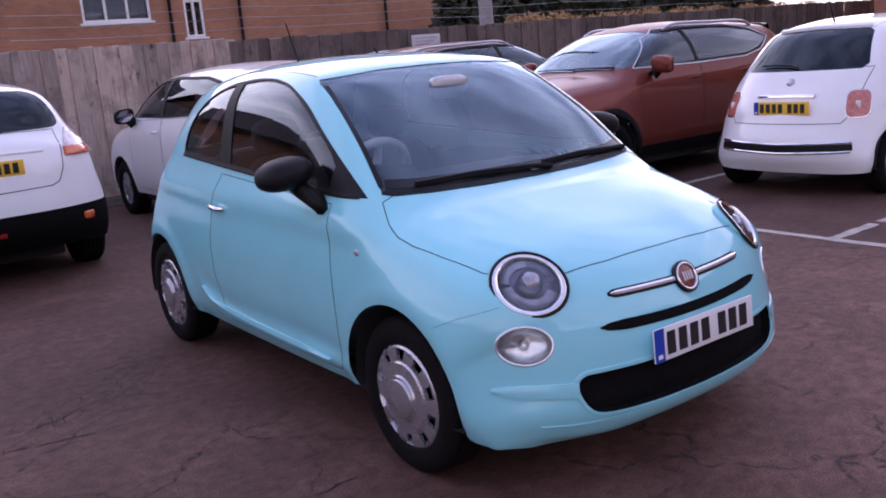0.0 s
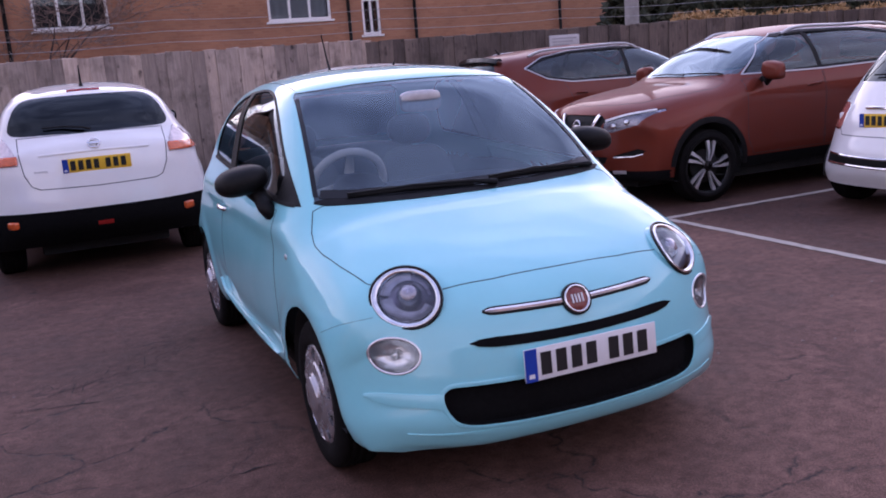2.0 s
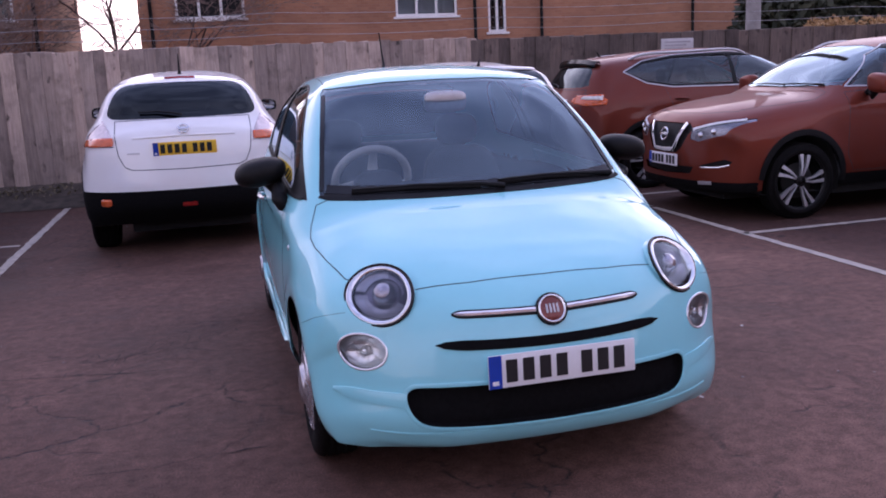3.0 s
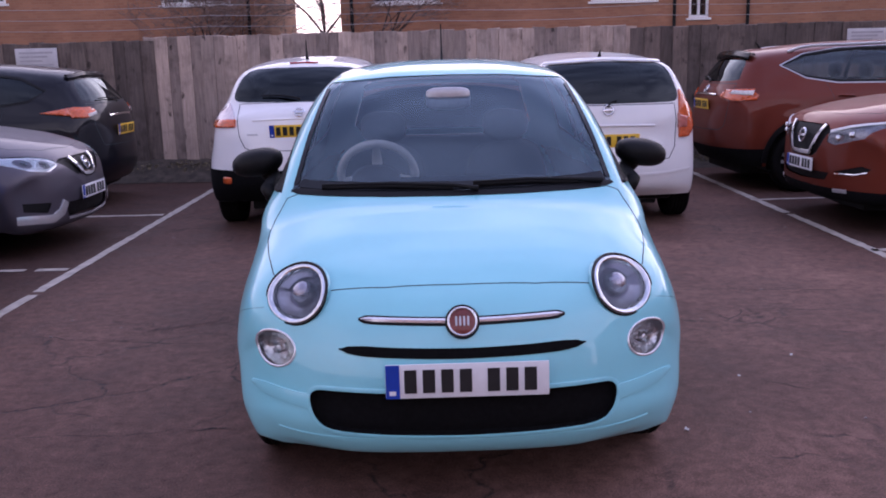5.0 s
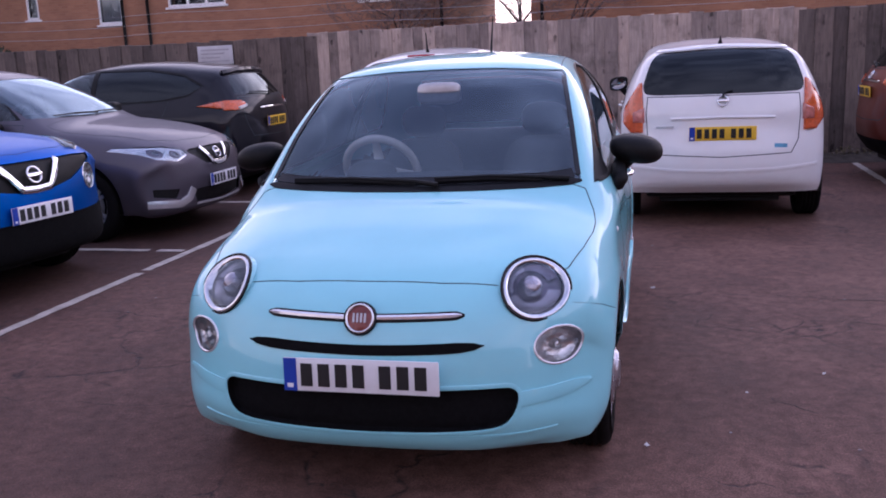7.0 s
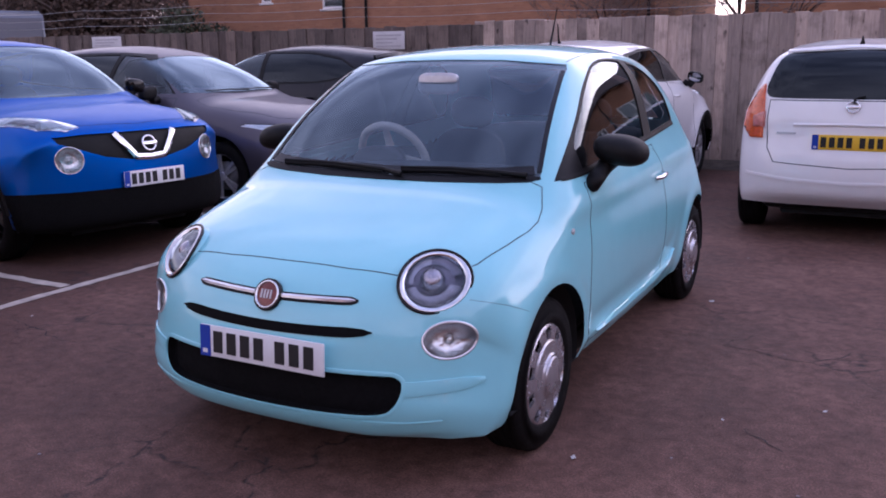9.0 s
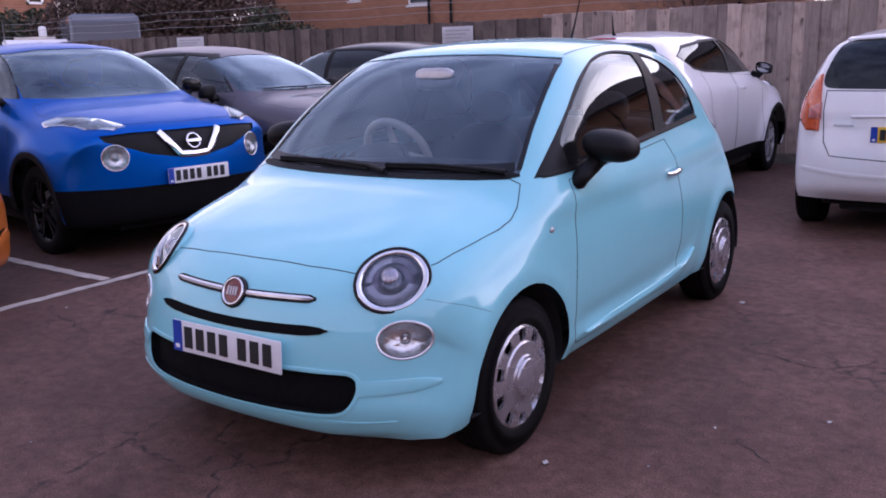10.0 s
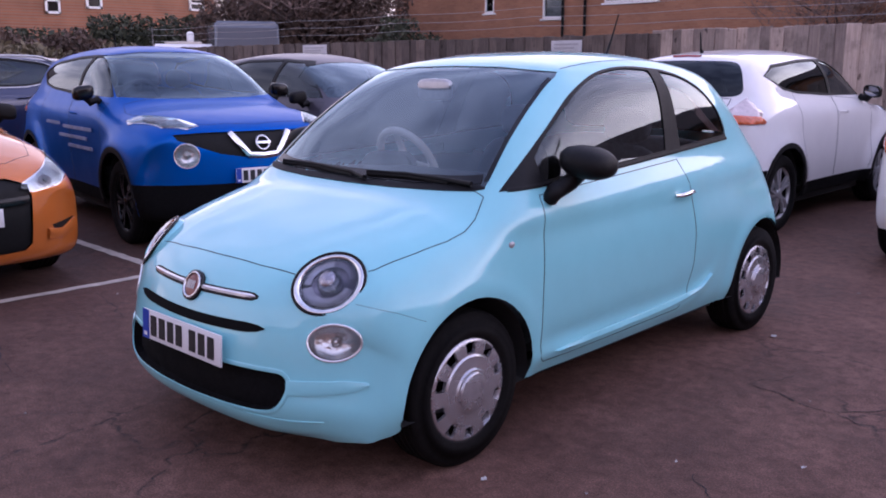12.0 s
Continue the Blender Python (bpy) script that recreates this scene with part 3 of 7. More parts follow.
            for f in split:
                ring = list(f.verts)
                on = [k for k, v in enumerate(ring) if abs(away[v]) <= 1e-6]
                pair = [(i, j) for i in on for j in on if 1 < j - i < len(ring) - 1]
                halves = [f]
                if pair:
                    fresh, _ = bmesh.utils.face_split(f, ring[pair[0][0]], ring[pair[0][1]])
                    halves.append(fresh)
                for h in halves:
                    if sum(away[v] for v in h.verts) < 0:
                        h.normal_update()
                        kept.append(h)
            faces = kept
        return faces

    def hit(self, view, p, lift=0.0):
        co, no, *_ = self.tree.ray_cast(view.to3(p, 6.0), -view.n)
        if co is None:
            return None, None
        no = self.normal(co)
        return co + no * lift, no

    def take(self, name, view, poly, mat, label="", facing=0.12, lift=0.0, rim=0.0, keep=None, parent=None, sink=None):
        """Lifts the skin inside an outline away as a part of its own; rim: the depth of its turned-in edge; lift: how far it stands proud."""
        faces = self.inside(view, poly, facing, keep)
        if not faces:
            return None
        if lift < 0:
            self.cuts.append((view, hull(poly)))
        bm = self._copy(faces, lift)
        if rim:
            edges = [e for e in bm.edges if len(e.link_faces) == 1]
            self._rim(bm, edges, rim)
        bmesh.ops.delete(self.bm, geom=faces, context="FACES")
        return self.skin(name, bm, mat, parent or self.root, label)

    def overlay(self, name, view, poly, mat, label="", facing=0.12, lift=0.003, rim=0.006, keep=None, parent=None):
        """A thin part that follows the skin inside an outline and stands proud of it."""
        left, self.bm = self.bm, self.whole.copy()
        faces = self.inside(view, poly, facing, keep)
        bm = self._copy(faces, lift) if faces else None
        self.bm.free()
        self.bm = left
        if bm is None:
            return None
        edges = [e for e in bm.edges if len(e.link_faces) == 1]
        self._rim(bm, edges, max(0.001, lift + rim))
        return self.skin(name, bm, mat, parent or self.root, label)

    def _rim(self, bm, edges, depth):
        """Turns a part's open edge inwards."""
        mark = bm.faces.layers.int.get("rim") or bm.faces.layers.int.new("rim")
        made = bmesh.ops.extrude_edge_only(bm, edges=edges)["geom"]
        for v in made:
            if isinstance(v, bmesh.types.BMVert):
                v.co -= self.normal(v.co) * depth
            elif isinstance(v, bmesh.types.BMFace):
                v[mark] = 1

    def _copy(self, faces, lift):
        bm = bmesh.new()
        old = {}
        for f in faces:
            for v in f.verts:
                if v not in old:
                    old[v] = bm.verts.new(v.co + self.normal(v.co) * lift)
        for f in faces:
            try:
                bm.faces.new([old[v] for v in f.verts])
            except ValueError:
                pass
        return bm

    def skin(self, name, bm, mat, parent, label="", near=0.006):
        """Links part of the skin, shaded by the whole skin's own roundness."""
        bmesh.ops.triangulate(bm, faces=[f for f in bm.faces if len(f.verts) > 4])
        for f in bm.faces:
            f.smooth = True
        bm.normal_update()
        me = bpy.data.meshes.new(name)
        mark = bm.faces.layers.int.get("rim")
        own = {}
        for v in bm.verts:
            co, *_ = self.tree.find_nearest(v.co)
            own[v] = None if co is None or (co - v.co).length > near else tuple(self.normal(v.co))
        normals = []
        for f in bm.faces:
            flat = mark is not None and f[mark]
            for v in f.verts:
                normals.append(tuple(f.normal) if flat or own[v] is None and flat else own[v] or tuple(v.normal))
        bm.to_mesh(me)
        bm.free()
        me.materials.append(mat)
        me.normals_split_custom_set(normals)
        ob = new(name, me)
        ob.parent = parent
        if label:
            ob["label"] = label
        return ob

    def drop(self, view, poly, facing=0.0, keep=None):
        faces = self.inside(view, poly, facing, keep)
        bmesh.ops.delete(self.bm, geom=faces, context="FACES")

    def bead(self, name, view, pts, mat, width=0.005, lift=0.0008, closed=False, parent=None, label="", high=0.0, far=0.25, taper=None):
        """A narrow band laid along the skin: a panel gap, a moulding or a trim strip; high rounds it up."""
        run = []
        seq = list(pts) + ([pts[0]] if closed else [])
        for a, b in zip(seq, seq[1:]):
            steps = max(1, int(math.dist(a, b) / 0.02))
            for k in range(steps):
                run.append((a[0] + (b[0] - a[0]) * k / steps, a[1] + (b[1] - a[1]) * k / steps))
        run.append(seq[-1])
        bm = bmesh.new()
        rows, last = [], None
        spots = [self.hit(view, p) for p in run]
        for i, (co, no) in enumerate(spots):
            if co is None or no.dot(view.n) < 0.02 or (last is not None and (co - last).length > far) or any((co - c).length < r for c, r in self.holes) or (name.endswith("_gap") and self.sunk(co, no)):
                rows.append(None)
                last = co if co is not None else last
                continue
            last = co
            a = spots[max(i - 1, 0)][0] or co
            b = spots[min(i + 1, len(spots) - 1)][0] or co
            t = (b - a).normalized() if (b - a).length > 1e-6 else Vector((0, 0, 1))
            along_it = i / max(1, len(spots) - 1)
            wide = width * (np.interp(along_it, *taper) if taper else 1.0)
            side = t.cross(no).normalized() * wide / 2
            row = [co - side, co - side + no * (lift + high * 0.6), co + no * (lift + high), co + side + no * (lift + high * 0.6), co + side]
            rows.append([bm.verts.new(p) for p in row])
        for r, s in zip(rows, rows[1:]):
            if r and s:
                for j in range(4):
                    bm.faces.new((r[j], r[j + 1], s[j + 1], s[j]))
        bmesh.ops.recalc_face_normals(bm, faces=bm.faces[:])
        return finish(name, bm, mat, parent or self.root, label)

    def sunk(self, co, no):
        """Whether a place on the skin lies where a part was let in."""
        for view, poly in self.cuts:
            if no.dot(view.n) > 0.05:
                x, y = view.to2(co)
                if all((q[0] - p[0]) * (y - p[1]) - (q[1] - p[1]) * (x - p[0]) > 0 for p, q in zip(poly, poly[1:] + poly[:1])):
                    return True
        return False

    def shell(self, name, inset, mat, zmin, zmax, label="", keep=None):
        """The cabin's inner face: the skin moved inwards."""
        src = self.base
        bm = bmesh.new()
        old = {}
        for f in src:
            c = sum((p for p, _ in f), Vector()) / len(f)
            if not zmin < c.z < zmax or (keep and not keep(c)) or any(abs(p.x) > 0.6 and p.x * nrm.x < 0.3 * abs(p.x) and nrm.z < 0.7 for p, nrm in f):
                continue
            vs = []
            for p, nrm in f:
                key = tuple(round(x, 5) for x in p)
                if key not in old:
                    old[key] = bm.verts.new(p - nrm * inset)
                vs.append(old[key])
            bm.faces.new(vs)
        return finish(name, bm, mat, self.root, label)


def side_views(poly):
    """The same outline on the car's left and right flank: (view, outline, which side)."""
    return ((LEFT, poly, lambda c: c.x > 0.2), (RIGHT, mirrored(poly), lambda c: c.x < -0.2))


def wheel(root, x, y, r, width, style):
    """A wheel at the hub x, y: tyre with grooves and shoulder, and its rim or trim."""
    side = 1 if x > 0 else -1
    w = new("wheel")
    w.parent = root
    w.location = (x, y, r - 0.009)
    h = width / 2
    rr = r * style["rim"]
    prof = [(rr, -h * 0.9), (rr + 0.012, -h), (r - 0.05, -h * 1.03), (r - 0.022, -h * 0.96), (r - 0.007, -h * 0.80)]
    for g in (-0.5, -0.17, 0.17, 0.5):
        prof += [(r, h * (g - 0.10)), (r - 0.007, h * (g - 0.07)), (r - 0.007, h * (g + 0.07)), (r, h * (g + 0.10))]
    prof += [(r - 0.007, h * 0.80), (r - 0.022, h * 0.96), (r - 0.05, h * 1.03), ((r + rr) / 2, h * 1.05), (rr + 0.012, h), (rr, h * 0.9)]
    bm = lathe(prof, 72)
    for v in bm.verts:
        v.co.z = max(v.co.z, 0.009 - r)
    part("tyre", bm, RUBBER, w)
    kind = style["kind"]
    face = h * (0.92 if kind == "trim" else 0.78) * side
    bm = bmesh.new()
    barrel = [(rr + 0.004, h * 0.9), (rr - 0.008, h * 0.86), (rr - 0.016, h * 0.4), (rr - 0.02, -h * 0.8), (rr * 0.3, -h * 0.82), (0.001, -h * 0.82)]
    lathe([(a, b * side) for a, b in barrel], 56, bm=bm)
    part("rim", bm, style.get("barrel", PLASTIC), w)
    n = style["spokes"]
    if kind == "trim":
        bm = bmesh.new()
        rows, ns = [], n * 16
        stops = [rr + 0.002, rr - 0.006, rr * 0.93, rr * 0.82, rr * 0.715, rr * 0.69, rr * 0.655, rr * 0.47, rr * 0.44, rr * 0.41, rr * 0.30, rr * 0.12, 0.001]
        lift = [-0.012, 0.000, 0.003, 0.006, 0.007, 0.007, 0.013, 0.015, 0.016, 0.023, 0.024, 0.025, 0.025]
        for rad, z in zip(stops, lift):
            rows.append([bm.verts.new((face + side * z, rad * math.cos(2 * math.pi * k / ns), rad * math.sin(2 * math.pi * k / ns))) for k in range(ns)])
        slots = [k for k in range(ns) if 4 <= k % 16 <= 10]
        for i in range(len(rows) - 1):
            for k in range(ns):
                if i not in (2, 3) or k not in slots:
                    bm.faces.new((rows[i][k], rows[i + 1][k], rows[i + 1][(k + 1) % ns], rows[i][(k + 1) % ns]))
        # each pocket has a bright floor that slopes in from the rim
        floor_in = {}
        for k in slots:
            for j in (k, (k + 1) % ns):
                if j not in floor_in:
                    t = 2 * math.pi * j / ns
                    floor_in[j] = bm.verts.new((face - side * 0.034, rr * 0.83 * math.cos(t), rr * 0.83 * math.sin(t)))
            j = (k + 1) % ns
            bm.faces.new((rows[2][k], rows[2][j], floor_in[j], floor_in[k]))
        bmesh.ops.recalc_face_normals(bm, faces=bm.faces[:])
        edges = [e for e in bm.edges if len(e.link_faces) == 1]
        made = bmesh.ops.extrude_edge_only(bm, edges=edges)["geom"]
        for v in made:
            if isinstance(v, bmesh.types.BMVert):
                v.co.x -= side * 0.012
        cap = part("wheel_trim", bm, TRIM, w, "silver wheel trim with rounded slots")
        boss = lathe([(rr * 0.375, 0.0), (rr * 0.365, 0.007), (rr * 0.34, 0.009), (rr * 0.2, 0.013), (0.001, 0.014)], 40)
        for v in boss.verts:
            v.co.x = v.co.x * side + face + side * 0.023
        part("centre_cap", boss, TRIM, cap)
    else:
        lip = lathe([(rr + 0.002, face - side * 0.01), (rr - 0.006, face), (rr - 0.018, face - side * 0.004), (rr - 0.02, face - side * 0.03)], 56)
        part("rim_lip", lip, style.get("cap", style.get("mat", ALLOY)), w)
        bm = bmesh.new()
        for k in range(n):
            a0 = 2 * math.pi * k / n
            for twin in style.get("twin", (0.0,)):
                ang = a0 + twin
                root_w, tip_w = style.get("spoke", (0.028, 0.038))
                pts = []
                for rad, wd, zz in ((rr * 0.16, root_w, 0.0), (rr * 0.55, (root_w + tip_w) / 2, 0.004), (rr - 0.012, tip_w, -0.002)):
                    bend = style.get("bend", 0.0) * (rad / rr) ** 2
                    c, s = math.cos(ang + bend), math.sin(ang + bend)
                    pts.append([(face + side * zz, rad * c - e * s, rad * s + e * c) for e in (-wd / 2, wd / 2)])
                front = [[bm.verts.new(p) for p in row] for row in pts]
                rear = [[bm.verts.new((p[0] - side * 0.028, p[1], p[2])) for p in row] for row in pts]
                for i in range(2):
                    bm.faces.new((front[i][0], front[i][1], front[i + 1][1], front[i + 1][0]))
                    for j in (0, 1):
                        bm.faces.new((front[i][j], front[i + 1][j], rear[i + 1][j], rear[i][j]))
        hub = lathe([(rr * 0.2, face - side * 0.02), (rr * 0.2, face), (rr * 0.17, face + side * 0.004), (0.001, face + side * 0.005)], 28)
        bmesh.ops.recalc_face_normals(bm, faces=bm.faces[:])
        part("spokes", bm, style.get("mat", ALLOY), w)
        part("centre_cap", hub, style.get("cap", style.get("mat", ALLOY)), w)
        disc = lathe([(0.001, face - side * 0.06), (rr * 0.62, face - side * 0.06), (rr * 0.62, face - side * 0.075)], 40)
        part("brake_disc", disc, style.get("disc", GALV), w)
    return w


def plate(root, at, mat, eu=True, w=0.52, h=0.111):
    """A number plate whose characters are plain bars. It faces the local -y of its pose."""
    pl = new("number_plate")
    pl.parent = root
    pl.matrix_basis = at
    part("plate_board", boxed((-w / 2, -0.004, -h / 2), (w / 2, 0.004, h / 2), 0.003), mat, pl)
    x0 = -w / 2 + 0.02
    if eu:
        part("country_band", boxed((-w / 2 + 0.001, -0.006, -h / 2 + 0.001), (-w / 2 + 0.045, -0.003, h / 2 - 0.001)), PLATEBLUE, pl)
        part("country_mark", boxed((-w / 2 + 0.012, -0.007, -h / 2 + 0.012), (-w / 2 + 0.033, -0.005, -h / 2 + 0.026)), PLATEWHITE, pl)
        x0 = -w / 2 + 0.06
    cw = (w / 2 - 0.02 - x0 - 0.03) / 7
    for k in range(7):
        a = x0 + k * cw + (0.03 if k > 3 else 0)
        part("character_bar", boxed((a, -0.007, -h * 0.34), (a + cw * 0.66, -0.0035, h * 0.34)), INK, pl)
    return pl


def seat(parent, x, y, z, scale=1.0):
    s = new("seat")
    s.parent = parent
    s.location = (x, y, z)
    bm = bmesh.new()
    blob(bm, (0, 0, 0.06), (0.24 * scale, 0.25, 0.09), 20, 10, 0.6)
    part("cushion", bm, SEATCLOTH, s)
    bm = bmesh.new()
    blob(bm, (0, 0, 0), (0.235 * scale, 0.075, 0.32), 20, 12, 0.6)
    bmesh.ops.transform(bm, matrix=pose(0, 0.27, 0.36, -14), verts=bm.verts[:])
    part("backrest", bm, SEATCLOTH, s)
    bm = bmesh.new()
    blob(bm, (0, 0.37, 0.76), (0.13, 0.05, 0.09), 18, 10, 0.75)
    part("headrest", bm, SEATCLOTH, s)
    return s


def steering_wheel(parent, x, y, z, mat):
    sw = new("steering_wheel")
    sw.parent = parent
    sw.matrix_basis = pose(x, y, z, -62)
    n = 40
    bm = tube([(0.172 * math.cos(2 * math.pi * k / n), 0.172 * math.sin(2 * math.pi * k / n), 0) for k in range(n)], 0.019, 10, True)
    part("grip", bm, mat, sw)
    bm = bmesh.new()
    blob(bm, (0, 0, -0.02), (0.075, 0.07, 0.03), 18, 8, 0.7)
    part("hub", bm, CABIN, sw)
    for a in (10, 170, 270):
        c, s = math.cos(radians(a)), math.sin(radians(a))
        part("spoke", tube([(0.05 * c, 0.05 * s, -0.005), (0.165 * c, 0.165 * s, 0)], [0.026, 0.016], 8, flat=0.5), mat, sw)
    return sw


def pip(points, r, name, mat, root, label="", n=8, flat=1.0):
    return part(name, tube(points, r, n, flat=flat), mat, root, label)


# ---- cars ----
def car_base(name, label, spec, at, early=None, group="parked cars"):
    """The skin with its openings, glass, doors and bonnet, the wheels, the underside and the cabin."""
    b = Body(spec, *spec.get("mesh", (8, 16, 16)))
    root = thing(name, label, "car", group)
    b.root = root
    xw, ya, r, tw = spec["wheels"]
    for y in ya:
        for view, poly, side in side_views(oval(y, r + 0.005, spec["arch"], spec["arch"], n=40)):
            b.drop(view, poly, -1.0, lambda c, side=side: side(c) and abs(c.x) > 0.45 and c.z < 0.95)
    b.take("windscreen", FRONT, spec["windscreen"], SCREEN, "tinted windscreen", 0.02, -0.003, 0.008, lambda c: c.y < spec["screen_y"])
    b.take("rear_window", REAR, spec["rear_window"], spec.get("back_glass", TINT), "dark tinted rear window", 0.02, -0.003, 0.008, lambda c: c.y > 1.6)
    for k, glass_poly in enumerate(spec["side_glass"]):
        mat = GLASS if k < spec.get("clear", 1) else spec.get("back_glass", TINT)
        for view, poly, side in side_views(glass_poly):
            b.take("side_window", view, poly, mat, "", 0.05, -0.004, 0.0, side)
    dlo = spec.get("dlo") or grown([p for q in spec["side_glass"] for p in q], spec.get("frame", 0.022))
    for view, poly, side in side_views(dlo):
        b.take("window_frame", view, poly, spec.get("frame_mat", PLASTIC), "black window surround", 0.02, 0.001, 0.008, side)
        if spec.get("dlo_trim"):
            b.bead("window_trim", view, poly, spec["dlo_trim"], 0.014, 0.001, True, high=0.004)
    if early:
        early(b)
    # wells, wheels, underside
    half = spec["plan_half"]
    for y in ya:
        for side in (-1, 1):
            bm = lathe([(spec["arch"] + 0.004, 0.0), (spec["arch"] + 0.004, -0.30), (0.001, -0.30)], 40)
            for v in bm.verts:
                v.co = Vector((side * (half - 0.035 + v.co.x), y + v.co.y, max(r + v.co.z, 0.235)))
            part("wheel_well", bm, WELL, root)
            wheel(root, side * xw, y, r, tw, spec["wheel_style"])
    y0, y1 = spec["profile"][0][0], spec["profile"][-1][0]
    part("underside", boxed((-half + 0.36, y0 + 0.16, 0.17), (half - 0.36, y1 - 0.16, 0.30), 0.02), WELL, root)
    part("sill_floor", boxed((-half + 0.11, ya[0] + spec["arch"], 0.18), (half - 0.11, ya[1] - spec["arch"], 0.27), 0.02), WELL, root)
    # cabin
    belt, roof, cowl_y = spec["belt"], spec["roof"], spec["cowl"][0] + 0.2
    clear = lambda c: c.y > spec["cowl"][0] + 0.12 and all(math.hypot(c.y - y, c.z - r) > spec["arch"] + 0.14 for y in ya) and c.y < ya[1] + 0.1
    for s in (-1, 1):
        b.shell("door_lining", 0.045, CABIN, 0.30, belt - 0.035, "", lambda c, s=s: c.x * s > 0.5 and cowl_y < c.y and clear(c))
    b.shell("roof_lining", 0.03, spec.get("lining", LINING), roof - 0.07, roof + 0.2)
    part("cabin_floor", boxed((-half + 0.1, 0.35, 0.30), (half - 0.1, y1 - 0.5, 0.34), 0.01), CABIN, root)
    cy, cz = spec["cowl"]
    bm = bmesh.new()
    blob(bm, (0, cy + 0.32, cz - 0.10), (half - 0.14, 0.32, 0.12), 28, 12, 0.55)
    part("dashboard", bm, CABIN, root)
    for x in (-0.34, 0.34):
        seat(root, x * half / 0.8, cy + 1.12, belt - 0.62, half / 0.81)
    bm = bmesh.new()
    blob(bm, (0, cy + 1.98, belt - 0.24), (half - 0.17, 0.12, 0.30), 28, 12, 0.5)
    part("rear_seat", bm, SEATCLOTH, root)
    steering_wheel(root, -0.33 * half / 0.8, cy + 0.61, belt - 0.02, spec.get("wheel_mat", CABIN))
    bm = bmesh.new()
    blob(bm, (-0.33 * half / 0.8, cy + 0.46, belt - 0.04), (0.115, 0.10, 0.085), 20, 10, 0.8)
    part("instrument_hood", bm, CABIN, root)
    if "inner_mirror" in spec:
        bm = bmesh.new()
        blob(bm, (0, spec["mirror_at"][0], spec["mirror_at"][1]), (0.10, 0.022, 0.048), 18, 8, 0.5)
        part("rear_view_mirror", bm, spec["inner_mirror"], root)
    b.at = at
    return b, root


def close_car(b, root):
    """Links what is left of the skin as the doors, the bonnet and the body, and sets the car in its place."""
    for door in b.spec["doors"]:
        for view, poly, side in side_views(door):
            b.take("door", view, poly, b.spec["paint"], "", 0.05, 0.0, 0.012, side)
            b.bead("door_gap", view, poly, SEAM, 0.0034, 0.0010, True)
    b.take("bonnet", TOP, b.spec["bonnet"], b.spec["paint"], "", 0.15, 0.0, 0.012, lambda c: c.y < 0.6)
    b.bead("bonnet_gap", TOP, b.spec["bonnet"], SEAM, 0.0034, 0.0010, True)
    b.skin("body", b.bm, b.spec["paint"], root)
    root.matrix_basis = b.at
    return root


def facing_view(n):
    """A view along a direction, its sides level."""
    n = Vector(n).normalized()
    r = Vector((0, 0, 1)).cross(n).normalized()
    return View(r, n.cross(r))


